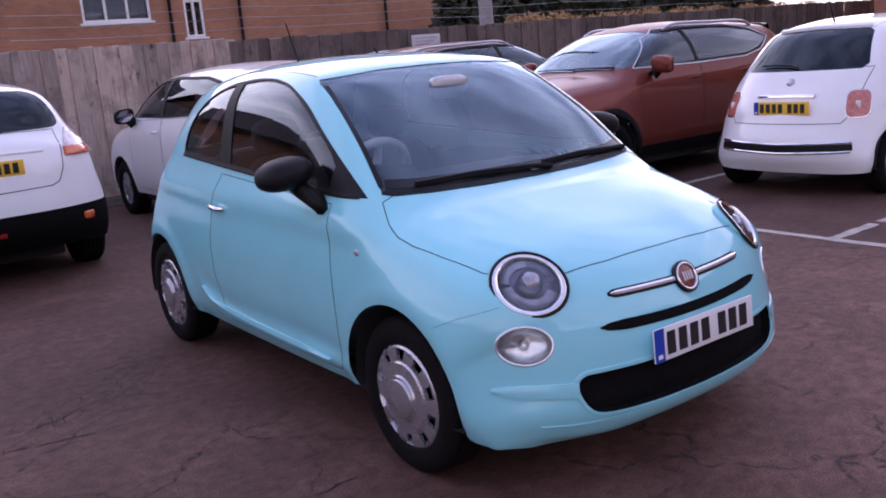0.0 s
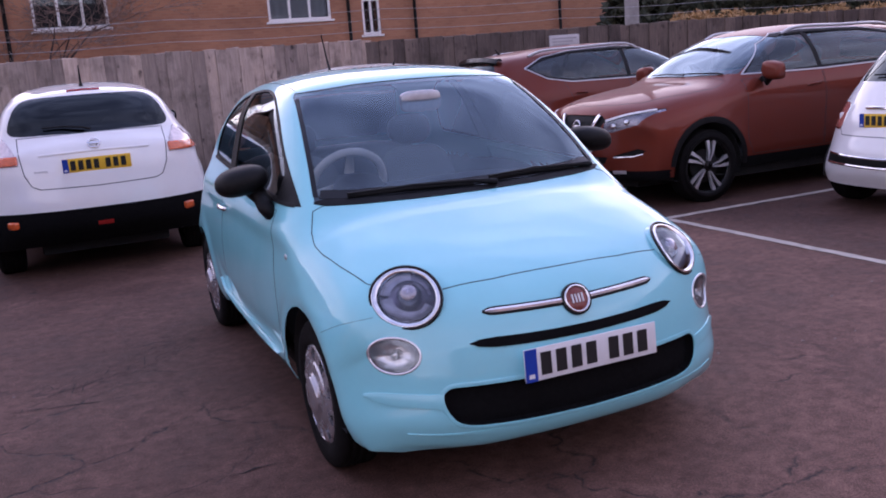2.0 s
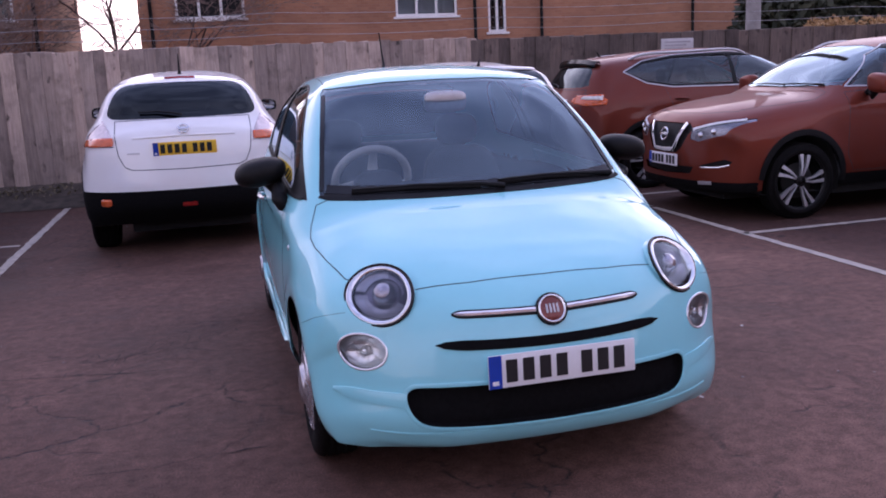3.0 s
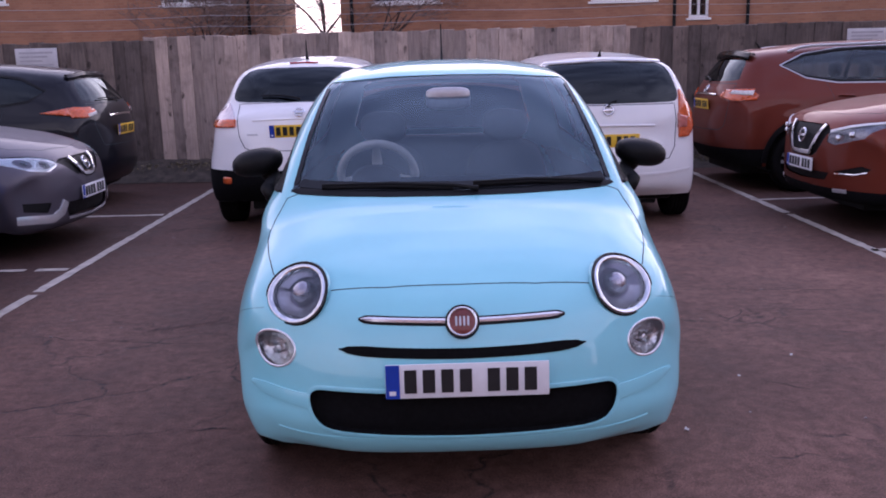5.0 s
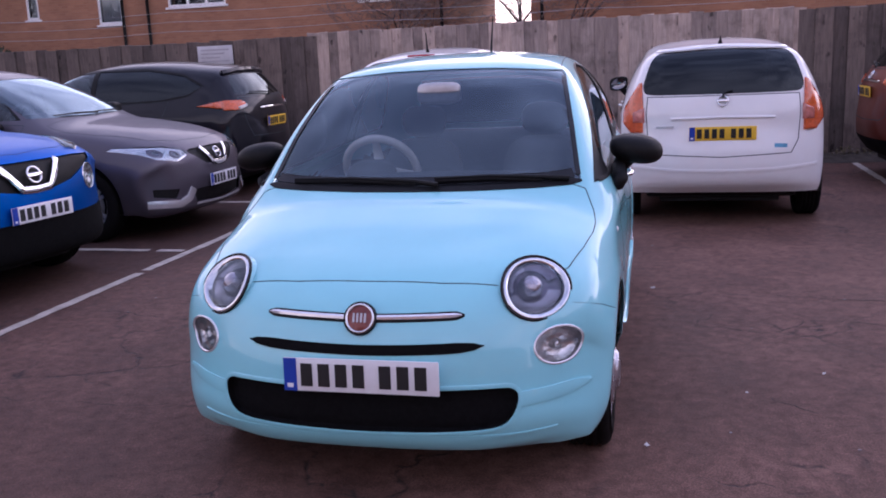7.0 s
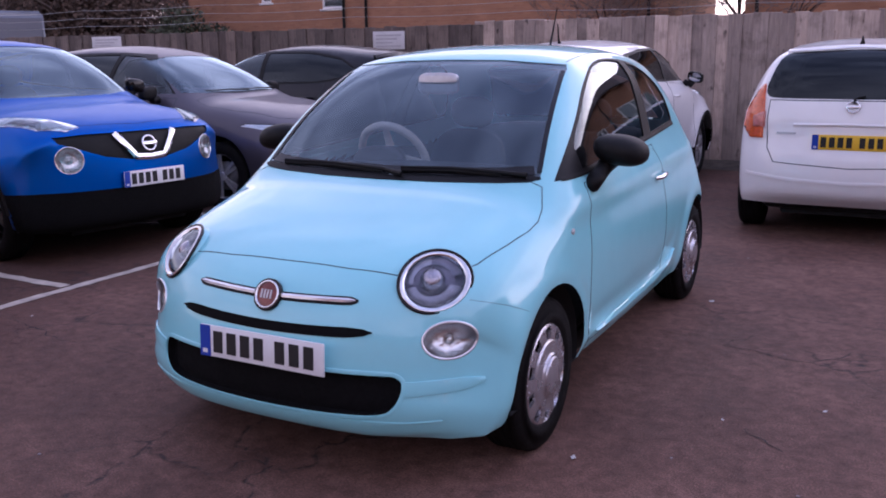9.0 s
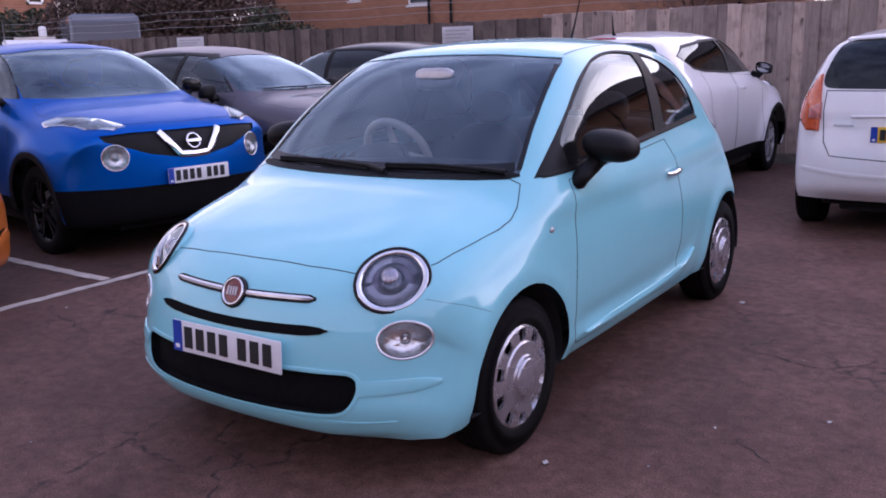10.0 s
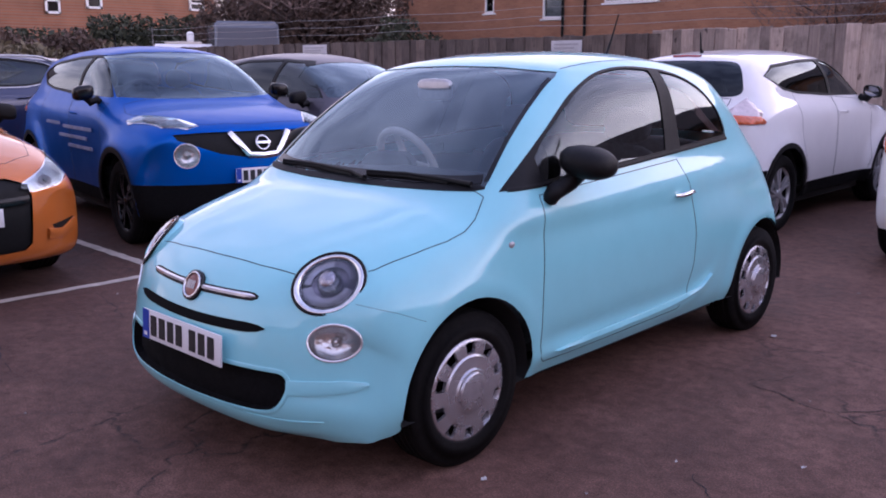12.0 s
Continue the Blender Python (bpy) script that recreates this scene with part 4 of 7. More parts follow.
def round_lamp(b, view, center, a, c, turn, rings, name="headlight", label="", bowl=0.05, projector=True, face=None, bezel=0.0085):
    """A lamp let into the skin: chrome bezel, dark bowl, projector and a clear domed lens."""
    poly = oval(*center, a, c, turn)
    faces = b.inside(view, poly, 0.05, lambda p: p.x * view.to3(center).x > 0)
    if not faces:
        return None
    rim = []
    for p in poly:
        co, no = b.hit(view, p)
        if co is not None:
            rim.append((co, no))
    mid, nrm = b.hit(view, center)
    b.holes.append((mid, max(a, c) * 0.97))
    seat_loop = [co.copy() for co, no in rim]
    turned = lambda p: Vector()
    if face:
        axis = Vector(face).normalized()
        turned = lambda p: axis * (-0.28 * (p - mid).dot(axis))
        rim = [(co + turned(co), no) for co, no in rim]
        nrm = axis
    lens_bm = b._copy(faces, -0.004)
    bmesh.ops.delete(b.bm, geom=faces, context="FACES")
    lamp = new(name)
    lamp.parent = b.root
    if label:
        lamp["label"] = label
    bm = bmesh.new()
    rows = []
    for s, d in ((1.0, 0.0), (0.97, 0.012), (0.9, 0.02), (0.7, bowl), (0.3, bowl * 1.15), (0.02, bowl * 1.2)):
        rows.append([bm.verts.new(mid + (co - mid) * s - nrm * d) for co, no in rim])
    grid_faces(bm, rows, False, True)
    part("bowl", bm, rings[1], lamp)
    for v in lens_bm.verts:
        v.co += nrm * 0.004 + turned(v.co)
    if face:
        bm = bmesh.new()
        grid_faces(bm, [[bm.verts.new(p) for p in seat_loop], [bm.verts.new(mid + (co - mid) * 1.015) for co, no in rim]], False, True)
        part("collar", bm, b.spec["paint"], lamp)
    b.skin("lens", lens_bm, LENS, lamp, "clear domed lens", 0.03)
    loop = [co + no * 0.001 for co, no in rim]
    if len(rings) == 2:
        part("bezel", tube([mid + (p - mid) * 0.975 for p in loop], bezel, 8, True), rings[0], lamp, "bright bezel")
    else:
        bm = bmesh.new()
        band = ((1.035, -0.004), (1.01, 0.007), (0.97, 0.010), (0.92, 0.008), (0.86, 0.001), (0.80, -0.010))
        grid_faces(bm, [[bm.verts.new(mid + (p - mid) * k + nrm * d) for p in loop] for k, d in band], False, True)
        part("bezel", bm, rings[0], lamp, "broad bright bezel")
        part("outer_ring", tube([mid + (p - mid) * 1.045 + nrm * 0.003 for p in loop], 0.006, 8, True), rings[2], lamp)
    n = len(loop)

    def crescent(i0, i1, r0, r1, d0, d1):
        """A curved reflector plate between two radii of the bowl."""
        bm = bmesh.new()
        idx = [k % n for k in range(i0, i1 + 1)]
        rows = [[bm.verts.new(mid + (loop[k] - mid) * (r0 + (r1 - r0) * q / 4) - nrm * (d0 + (d1 - d0) * q / 4 + 0.004 * math.sin(q * 0.8))) for k in idx] for q in range(5)]
        grid_faces(bm, rows)
        return bm

    if projector:
        bm = bmesh.new()
        blob(bm, (0, 0, 0), (min(a, c) * 0.47,) * 3, 24, 14)
        bmesh.ops.translate(bm, verts=bm.verts[:], vec=mid - nrm * bowl * 0.78)
        part("projector", bm, PROJECTOR, lamp)
        part("reflector", crescent(n // 20, n * 9 // 20, 0.50, 0.90, bowl * 0.62, 0.014), VIOLETLAMP, lamp)
        part("reflector", crescent(n * 11 // 20, n * 15 // 20, 0.56, 0.88, bowl * 0.62, bowl * 0.3), DARKLAMP, lamp)
        part("reflector", crescent(n * 15 // 20, n * 20 // 20, 0.56, 0.88, bowl * 0.62, bowl * 0.3), VIOLETLAMP, lamp)
    else:
        bm = bmesh.new()
        blob(bm, (0, 0, 0), (min(a, c) * 0.30,) * 3, 16, 10)
        bmesh.ops.translate(bm, verts=bm.verts[:], vec=mid - nrm * bowl * 0.8)
        part("bulb", bm, CHROME, lamp)
        part("reflector", crescent(n // 12, n * 5 // 12, 0.35, 0.88, bowl * 0.8, 0.012), LAMPBRIGHT, lamp)
        part("reflector", crescent(n * 8 // 12, n * 11 // 12, 0.35, 0.88, bowl * 0.8, 0.012), LAMPBRIGHT, lamp)
    return lamp


def wing_mirror(root, side, at, size, mat, stalk, square=0.85):
    """A door mirror: rounded housing, stalk and a mirrored face towards the rear."""
    m = new("wing_mirror")
    m.parent = root
    m.location = at
    a, d, h = size
    bm = bmesh.new()
    blob(bm, (0, 0, 0), (a, d, h), 24, 14, square)
    for v in bm.verts:
        if v.co.y > d * 0.55:
            v.co.y = d * 0.55
        v.co.z += -0.12 * v.co.x * side
    part("housing", bm, mat, m)
    bm = lathe([(0.001, 0.0), (0.9, 0.0), (0.93, 0.01)], 24, "y")
    for v in bm.verts:
        v.co = Vector((v.co.x * a * 0.86, d * 0.56 + v.co.y * 0.2, v.co.z * h * 0.86 - 0.12 * v.co.x * a * side))
    part("mirror_glass", bm, MIRRORGLASS, m)
    x, y, z = stalk
    bm = tube([(-side * a * 0.4, 0, -h * 0.6), (-side * a * 0.65, -0.01, -h * 1.3), (x - at[0] + side * 0.02, y - at[1] + 0.01, z - at[2] + 0.035), (x - at[0], y - at[1], z - at[2]), (x - at[0], y - at[1], z - at[2] - 0.018)], [0.044, 0.034, 0.034, 0.033, 0.012], 14)
    part("stalk", bm, PLASTIC, m)
    return m


def handle(b, view, center, mat, w=0.075):
    co, no = b.hit(view, center)
    if co is None:
        return
    t = Vector((0, 1, 0.06)).normalized()
    bm = tube([co - t * w + no * 0.004, co - t * w * 0.7 + no * 0.022, co + no * 0.028, co + t * w * 0.7 + no * 0.022, co + t * w + no * 0.004], [0.008, 0.011, 0.012, 0.011, 0.008], 10)
    part("door_handle", bm, mat, b.root)


def wiper(root, pts, name="wiper"):
    w = new(name)
    w.parent = root
    part("wiper_arm", tube(pts, [0.011, 0.009, 0.007] + [0.006] * (len(pts) - 3), 8), PLASTIC, w)
    a, c = Vector(pts[-2]), Vector(pts[-1])
    return w


def on_skin(b, view, pts, lift):
    out = []
    for p in pts:
        co, no = b.hit(view, p, lift)
        if co is not None:
            out.append(co)
    return out


def rear_plate(b, z, mat, y_extra=0.012, lean=0.0):
    co, no = b.hit(REAR, (0, z))
    return plate(b.root, pose(0, co.y + y_extra, z, lean, 0, 180), mat)


def front_plate(b, z, mat, lean=0.0, out=0.012):
    co, no = b.hit(FRONT, (0, z))
    return plate(b.root, pose(0.01, co.y - out, z, lean), mat)


def both(poly):
    return poly, mirrored(poly)


def bulge(z0, depth, spread, y0, y1, fade=0.25):
    """A soft crease along the flank."""

    def fn(g):
        y, z = g[..., 1], g[..., 2]
        along = np.clip((y - y0) / fade, 0, 1) * np.clip((y1 - y) / fade, 0, 1)
        full = np.clip((g[..., 0] - 0.55) / 0.1, 0, 1)
        g[..., 0] += depth * np.exp(-(((z - z0) / spread) ** 2)) * along * full
        return g

    return fn


def scallop(z0, rise, y_bend, y_end, depth, spread):
    """A crease low on the doors that sweeps up towards the rear wheel."""

    def fn(g):
        y, z = g[..., 1], g[..., 2]
        q = np.clip((y - y_bend) / (y_end - y_bend), 0, 1)
        line = z0 + rise * q * q
        run = np.clip((y - 0.3) / 0.25, 0, 1) * np.clip((y_end - y) / 0.2, 0, 1)
        full = np.clip((g[..., 0] - 0.55) / 0.1, 0, 1)
        g[..., 0] += depth * (np.exp(-(((z - line) / spread) ** 2)) - 0.7 * np.exp(-(((z - line - 0.055) / 0.045) ** 2))) * run * full
        return g

    return fn


def shoulder(z0, rise, depth, y0, y1, above=0.08, below=0.036):
    """A crisp crease under the windows: a soft ledge above it, a quick return below."""

    def fn(g):
        y, z = g[..., 1], g[..., 2]
        d = z - z0 - rise * (y - y0)
        run = np.clip((y - y0) / 0.25, 0, 1) * np.clip((y1 - y) / 0.3, 0, 1)
        full = np.clip((g[..., 0] - 0.55) / 0.1, 0, 1)
        g[..., 0] += depth * np.exp(-((d / np.where(d > 0, above, below)) ** 2)) * run * full
        return g

    return fn


def flat_hem(lift, drop):
    """Levels the bottom edge of the front bumper's corners as far as the wheels."""

    def fn(g):
        y, z = g[..., 1], g[..., 2]
        low = np.clip((0.36 - z) / 0.12, 0, 1) * np.clip((np.abs(g[..., 0]) - 0.38) / 0.2, 0, 1)
        g[..., 2] += low * (lift * np.clip((-0.42 - y) / 0.10, 0, 1) - drop * np.clip((y + 0.50) / 0.14, 0, 1) * np.clip((-0.12 - y) / 0.1, 0, 1))
        return g

    return fn


def flare(y0, r, zc, depth, spread=0.05):
    """A wheel arch that swells out from the flank."""

    def fn(g):
        d = np.hypot(g[..., 1] - y0, g[..., 2] - zc)
        full = np.clip((g[..., 0] - 0.5) / 0.12, 0, 1)
        g[..., 0] += depth * np.exp(-(((d - r) / spread) ** 2)) * full
        return g

    return fn


def along(pts, n=4):
    return [tuple(p) for p in spline(pts, n)]


def both_sides(half):
    """An outline from its right half."""
    return hull(list(half) + [(-x, y) for x, y in half])


CITY = dict(
    mesh=(11, 26, 34), plan_half=0.80, arch=0.327, wheels=(0.686, (0.0, 2.3), 0.285, 0.172),
    wheel_style=dict(kind="trim", rim=0.67, spokes=10), belt=0.97, roof=1.475, cowl=(0.16, 0.935), screen_y=1.0, mirror_at=(0.62, 1.30),
    profile=[(-0.55, 0.185, 0.36, 2.2), (-0.625, 0.198, 0.42, 2.25), (-0.678, 0.28, 0.5, 2.25), (-0.676, 0.41, 0.51, 2.25), (-0.648, 0.55, 0.5, 2.3),
             (-0.602, 0.65, 0.46, 2.35), (-0.525, 0.722, 0.38, 2.6), (-0.40, 0.785, 0.30, 3.2), (-0.22, 0.848, 0.27, 3.5), (-0.04, 0.90, 0.24, 3.5), (0.10, 0.943, 0.18, 3.2),
             (0.42, 1.187, 0.10, 3.2), (0.76, 1.402, 0.10, 2.9), (0.93, 1.443, 0.105, 2.7), (1.3, 1.472, 0.11, 2.6), (1.7, 1.46, 0.12, 2.6), (2.05, 1.41, 0.15, 2.5),
             (2.22, 1.35, 0.24, 2.4), (2.46, 1.14, 0.32, 2.4), (2.62, 0.95, 0.36, 2.3), (2.74, 0.78, 0.42, 2.2), (2.80, 0.62, 0.45, 2.2), (2.86, 0.48, 0.45, 2.2), (2.86, 0.34, 0.42, 2.2), (2.78, 0.20, 0.36, 2.2)],
    sill=(-0.37, 2.55, 0.235),
    tumble=[(0.15, 0.70), (0.22, 0.748), (0.30, 0.785), (0.4, 0.80), (0.6, 0.808), (0.75, 0.797), (0.9, 0.762), (0.98, 0.735), (1.2, 0.665), (1.4, 0.575), (1.5, 0.5)],
    plan=[(-0.7, 0.968), (-0.2, 0.976), (0.15, 0.986), (0.6, 1.0), (1.2, 1.0), (1.8, 0.99), (2.3, 0.97), (2.9, 0.93)],
    shape=[flat_hem(0.022, 0.020), scallop(0.312, 0.12, 1.35, 1.80, 0.016, 0.03), shoulder(0.842, 0.024, 0.021, 0.05, 2.45), flare(0.0, 0.35, 0.292, 0.012), flare(2.3, 0.35, 0.292, 0.012)],
    windscreen=both_sides([(0, 0.946), (0.35, 0.95), (0.645, 0.962), (0.642, 0.985), (0.602, 1.16), (0.568, 1.28), (0.543, 1.358), (0.525, 1.378), (0.25, 1.398), (0, 1.402)]),
    rear_window=[(-0.53, 1.04), (0.53, 1.04), (0.56, 1.08), (0.47, 1.33), (0.42, 1.36), (0, 1.375), (-0.42, 1.36), (-0.47, 1.33), (-0.56, 1.08)],
    side_glass=[[(0.44, 0.979), (0.58, 0.986), (0.97, 1.006), (1.37, 1.032), (1.462, 1.38)] + along([(1.44, 1.384), (1.28, 1.391), (1.13, 1.381), (0.97, 1.351), (0.79, 1.284), (0.58, 1.165), (0.49, 1.105), (0.44, 1.06)], 5),
                [(1.505, 1.04), (1.95, 1.068), (1.975, 1.085)] + along([(1.973, 1.10), (1.953, 1.18), (1.885, 1.268), (1.80, 1.322), (1.70, 1.354), (1.55, 1.377)], 4)],
    clear=2, back_glass=GLASS,
    dlo=along([(0.235, 0.952), (0.385, 1.055), (0.555, 1.165), (0.765, 1.288), (0.965, 1.360), (1.13, 1.390), (1.30, 1.400), (1.47, 1.394), (1.62, 1.380), (1.76, 1.346), (1.87, 1.288), (1.955, 1.19), (1.985, 1.10), (1.98, 1.055)], 4),
    doors=[[(0.395, 0.93), (0.385, 0.75), (0.375, 0.6), (0.37, 0.36), (0.38, 0.305), (0.41, 0.285), (1.42, 0.295), (1.50, 0.35), (1.535, 0.5), (1.54, 0.65), (1.51, 0.82), (1.44, 0.985)]],
    bonnet=both_sides([(0, -0.505), (0.25, -0.50), (0.45, -0.475), (0.60, -0.40), (0.645, -0.33), (0.685, -0.18), (0.708, -0.05), (0.712, 0.03), (0.70, 0.10), (0.665, 0.185), (0.35, 0.115), (0, 0.105)]),
)


def city_car(name, label, paint_mat, at, mirror_mat, back=False):
    """A small rounded three-door hatchback."""
    spec = dict(CITY, paint=paint_mat, wheel_mat=IVORY, inner_mirror=SILVER, back_glass=TINT if back else GLASS)

    def lamps(b):
        for s in (-1, 1):
            v1 = facing_view((s * 0.62, -0.75, 0.22))
            round_lamp(b, v1, v1.to2((s * 0.548, -0.443, 0.705)), 0.119, 0.093, s * 20, (CHROME, DARKLAMP, GLOSSBLACK), "headlight", "oval projector headlight with a chrome bezel", face=(s * 0.66, -0.72, 0.22), bezel=0.0085)
            v2 = facing_view((s * 0.66, -0.75, 0.0))
            round_lamp(b, v2, v2.to2((s * 0.627, -0.49, 0.532)), 0.092, 0.060, s * 6, (BRIGHTTRIM, LAMPBRIGHT), "fog_lamp", "clear oval fog lamp", 0.03, False, bezel=0.0045)

    b, root = car_base(name, label, spec, at, lamps)
    # front: lower grille, slot, whisker bars, badge, lamps
    mouth = both_sides([(0, 0.418)] + along([(0.44, 0.427), (0.482, 0.424), (0.506, 0.405), (0.510, 0.375), (0.497, 0.332), (0.470, 0.300), (0.43, 0.284), (0.25, 0.274)], 4) + [(0, 0.271)])
    b.take("lower_grille", FRONT, mouth, MESHBLACK, "black mesh lower grille", 0.05, -0.03, -0.03)
    b.bead("grille_edge", FRONT, mouth, paint_mat, 0.014, 0.0, True, high=0.005)
    b.bead("upper_slot", FRONT, along([(-0.40, 0.554), (-0.33, 0.551), (-0.2, 0.547), (0, 0.544), (0.2, 0.547), (0.33, 0.551), (0.40, 0.554)], 5), MESHBLACK, 0.034, 0.001, high=0.003, taper=((0, 0.035, 0.055, 0.16, 0.84, 0.945, 0.965, 1), (0.12, 0.35, 0.65, 1, 1, 0.65, 0.35, 0.12)), label="thin black air slot")
    for s in (-1, 1):
        w = b.bead("chrome_bar", FRONT, [(s * 0.05, 0.640), (s * 0.2, 0.643), (s * 0.328, 0.645)], BRIGHTTRIM, 0.015, 0.002, high=0.008, taper=((0, 0.9, 0.97, 1), (1, 1, 0.7, 0.2)), label="slim chrome whisker bar")
        b.bead("bar_shadow_gap", FRONT, [(s * 0.05, 0.639), (s * 0.2, 0.642), (s * 0.336, 0.645)], PLASTIC, 0.031, 0.001, taper=((0, 0.9, 0.97, 1), (1, 1, 0.75, 0.3)))
        b.bead("bumper_crease", FRONT, [(s * 0.505, 0.378), (s * 0.58, 0.384), (s * 0.66, 0.391), (s * 0.72, 0.397)], paint_mat, 0.048, 0.0, high=0.008, taper=((0, 0.75, 1), (1, 0.85, 0.3)))
        b.bead("bumper_joint", LEFT if s > 0 else RIGHT, [(s * -0.24, 0.583), (s * -0.33, 0.622), (s * -0.43, 0.655)], SEAM, 0.0011, 0.0008)
        view = LEFT if s > 0 else RIGHT
        co, no = b.hit(view, (s * 0.205, 0.773))
        bm = bmesh.new()
        blob(bm, (0, 0, 0), (0.006, 0.017, 0.012), 14, 8)
        bmesh.ops.translate(bm, verts=bm.verts[:], vec=co)
        part("side_repeater", bm, SILVER, root)
        handle(b, view, (s * 1.43, 0.835), CHROME)
        b.bead("door_crease", view, along([(s * 0.47, 0.318), (s * 0.8, 0.320), (s * 1.2, 0.324), (s * 1.46, 0.338), (s * 1.62, 0.366), (s * 1.72, 0.415)], 4), paint_mat, 0.036, 0.0, high=0.015, taper=((0, 0.2, 0.8, 1), (0.05, 1, 1, 0.1)))
        b.bead("window_strip", view, [(s * 0.265, 0.956), (s * 0.58, 0.97), (s * 0.97, 0.99), (s * 1.4, 1.016), (s * 1.98, 1.05)], PLASTIC, 0.016, 0.001, high=0.006)
        wing_mirror(root, s, (s * 0.847, 0.575, 1.045), (0.110, 0.100, 0.061), mirror_mat, (s * 0.765, 0.44, 0.905))
    co, no = b.hit(FRONT, (0, 0.639))
    badge = new("badge")
    badge.parent = root
    badge.matrix_basis = pose(0, co.y - 0.006, 0.639, -26) @ Matrix.Scale(0.88, 4)
    part("badge_ring", lathe([(0.046, -0.006), (0.049, -0.012), (0.055, -0.010), (0.057, 0.0), (0.055, 0.012)], 40, "y"), CHROME, badge)
    part("badge_rim", lathe([(0.055, -0.004), (0.058, -0.009), (0.063, -0.006), (0.064, 0.006), (0.062, 0.014)], 40, "y"), GLOSSBLACK, badge, "black outer ring")
    part("badge_disc", lathe([(0.001, -0.010), (0.03, -0.009), (0.048, -0.004)], 32, "y"), BADGERED, badge, "dark red enamel disc")
    for k in range(4):
        part("badge_bar", boxed((-0.026 + 0.0145 * k, -0.0125, -0.016), (-0.0185 + 0.0145 * k, -0.008, 0.018)), SILVER, badge)
    b.bead("bumper_lip", FRONT, along([(-0.62, 0.276), (-0.5, 0.262), (-0.3, 0.253), (0, 0.250), (0.3, 0.253), (0.5, 0.262), (0.62, 0.276)], 4), paint_mat, 0.030, 0.0, high=0.004, taper=((0, 0.25, 0.75, 1), (0.05, 1, 1, 0.05)))
    front_plate(b, 0.467, PLATEWHITE, -3, 0.014)
    # cowl, wipers, aerial
    b.bead("cowl_panel", FRONT, [(-0.648, 0.964), (-0.5, 0.957), (-0.25, 0.951), (0, 0.949), (0.25, 0.951), (0.5, 0.957), (0.648, 0.964)], PLASTIC, 0.034, 0.001, high=0.003, taper=((0, 0.03, 0.97, 1), (0.3, 1, 1, 0.3)))
    b.bead("screen_band", FRONT, [(-0.615, 0.992), (-0.5, 0.984), (-0.25, 0.979), (0, 0.977), (0.25, 0.979), (0.5, 0.984), (0.615, 0.992)], GLOSSBLACK, 0.045, 0.0006, label="black band along the foot of the screen")
    for s in (-1, 1):
        b.bead("screen_band", FRONT, [(s * 0.634, 0.985), (s * 0.594, 1.16), (s * 0.560, 1.28), (s * 0.536, 1.352)], GLOSSBLACK, 0.020, 0.0006)
    for run in ([(0.10, 0.955), (0.0, 0.968), (-0.25, 0.979), (-0.52, 0.976)], [(0.60, 0.966), (0.50, 0.974), (0.3, 0.982), (0.08, 0.976)]):
        pts = on_skin(b, FRONT, run, 0.014)
        w = wiper(root, pts)
        part("wiper_blade", tube([p - Vector((0, 0.0, 0.010)) for p in pts[1:]], 0.007, 6, flat=1.4), PLASTIC, w)
    for s in (-1, 1):
        b.bead("roof_seam", TOP, along([(s * 0.515, 0.83), (s * 0.50, 1.1), (s * 0.485, 1.5), (s * 0.46, 1.9), (s * 0.44, 2.1)], 4), SEAM, 0.0035, 0.0008)
    pip([(0, 1.93, 1.42), (0, 2.0, 1.55), (0, 2.06, 1.68)], [0.010, 0.005, 0.003], "roof_aerial", PLASTIC, root)
    # rear
    for s in (-1, 1):
        v3 = facing_view((s * 0.32, 0.95, 0.0))
        lamp = b.take("tail_light", v3, oval(*v3.to2((s * 0.59, 2.60, 0.765)), 0.088, 0.104, 0, 32, 0.5), CLEARRED, "upright red tail lamp", 0.05, 0.004, 0.02, lambda c, s=s: c.x * s > 0)
        if lamp:
            b.bead("lamp_trim", v3, oval(*v3.to2((s * 0.59, 2.60, 0.765)), 0.091, 0.107, 0, 32, 0.5), CHROME, 0.010, 0.002, True, high=0.003, parent=lamp)
            part("reverse_lens", boxed((-0.02, -0.01, -0.03), (0.02, 0.01, 0.03), 0.008), PLATEWHITE, lamp).location = b.hit(v3, v3.to2((s * 0.59, 2.60, 0.76)), 0.0)[0]
    if back:
        b.bead("tailgate_gap", REAR, hull([(-0.60, 1.05), (0.60, 1.05), (0.57, 0.70), (0.50, 0.615), (-0.50, 0.615), (-0.57, 0.70)]), SEAM, 0.006, 0.001, True)
        b.bead("bumper_chrome", REAR, [(-0.60, 0.463), (0, 0.448), (0.60, 0.463)], CHROME, 0.018, 0.002, high=0.012, label="chrome bumper strip")
        b.bead("bumper_band", REAR, [(-0.61, 0.426), (0, 0.411), (0.61, 0.426)], PLASTIC, 0.055, 0.002, high=0.006)
        b.bead("bumper_chrome", REAR, [(-0.60, 0.390), (0, 0.375), (0.60, 0.390)], CHROME, 0.018, 0.002, high=0.012)
        b.bead("tailgate_handle", REAR, [(-0.26, 0.835), (0, 0.84), (0.26, 0.835)], CHROME, 0.03, 0.004, high=0.016)
        co, no = b.hit(REAR, (0, 0.95))
        bm = lathe([(0.001, 0.012), (0.034, 0.010), (0.038, 0.0)], 28, "y")
        part("rear_badge", bm, SILVER, root).matrix_basis = pose(co.x, co.y, co.z, 25)
        pts = on_skin(b, REAR, [(0.02, 1.06), (-0.05, 1.075), (-0.2, 1.085), (-0.36, 1.08)], 0.02)
        wiper(root, pts, "rear_wiper")
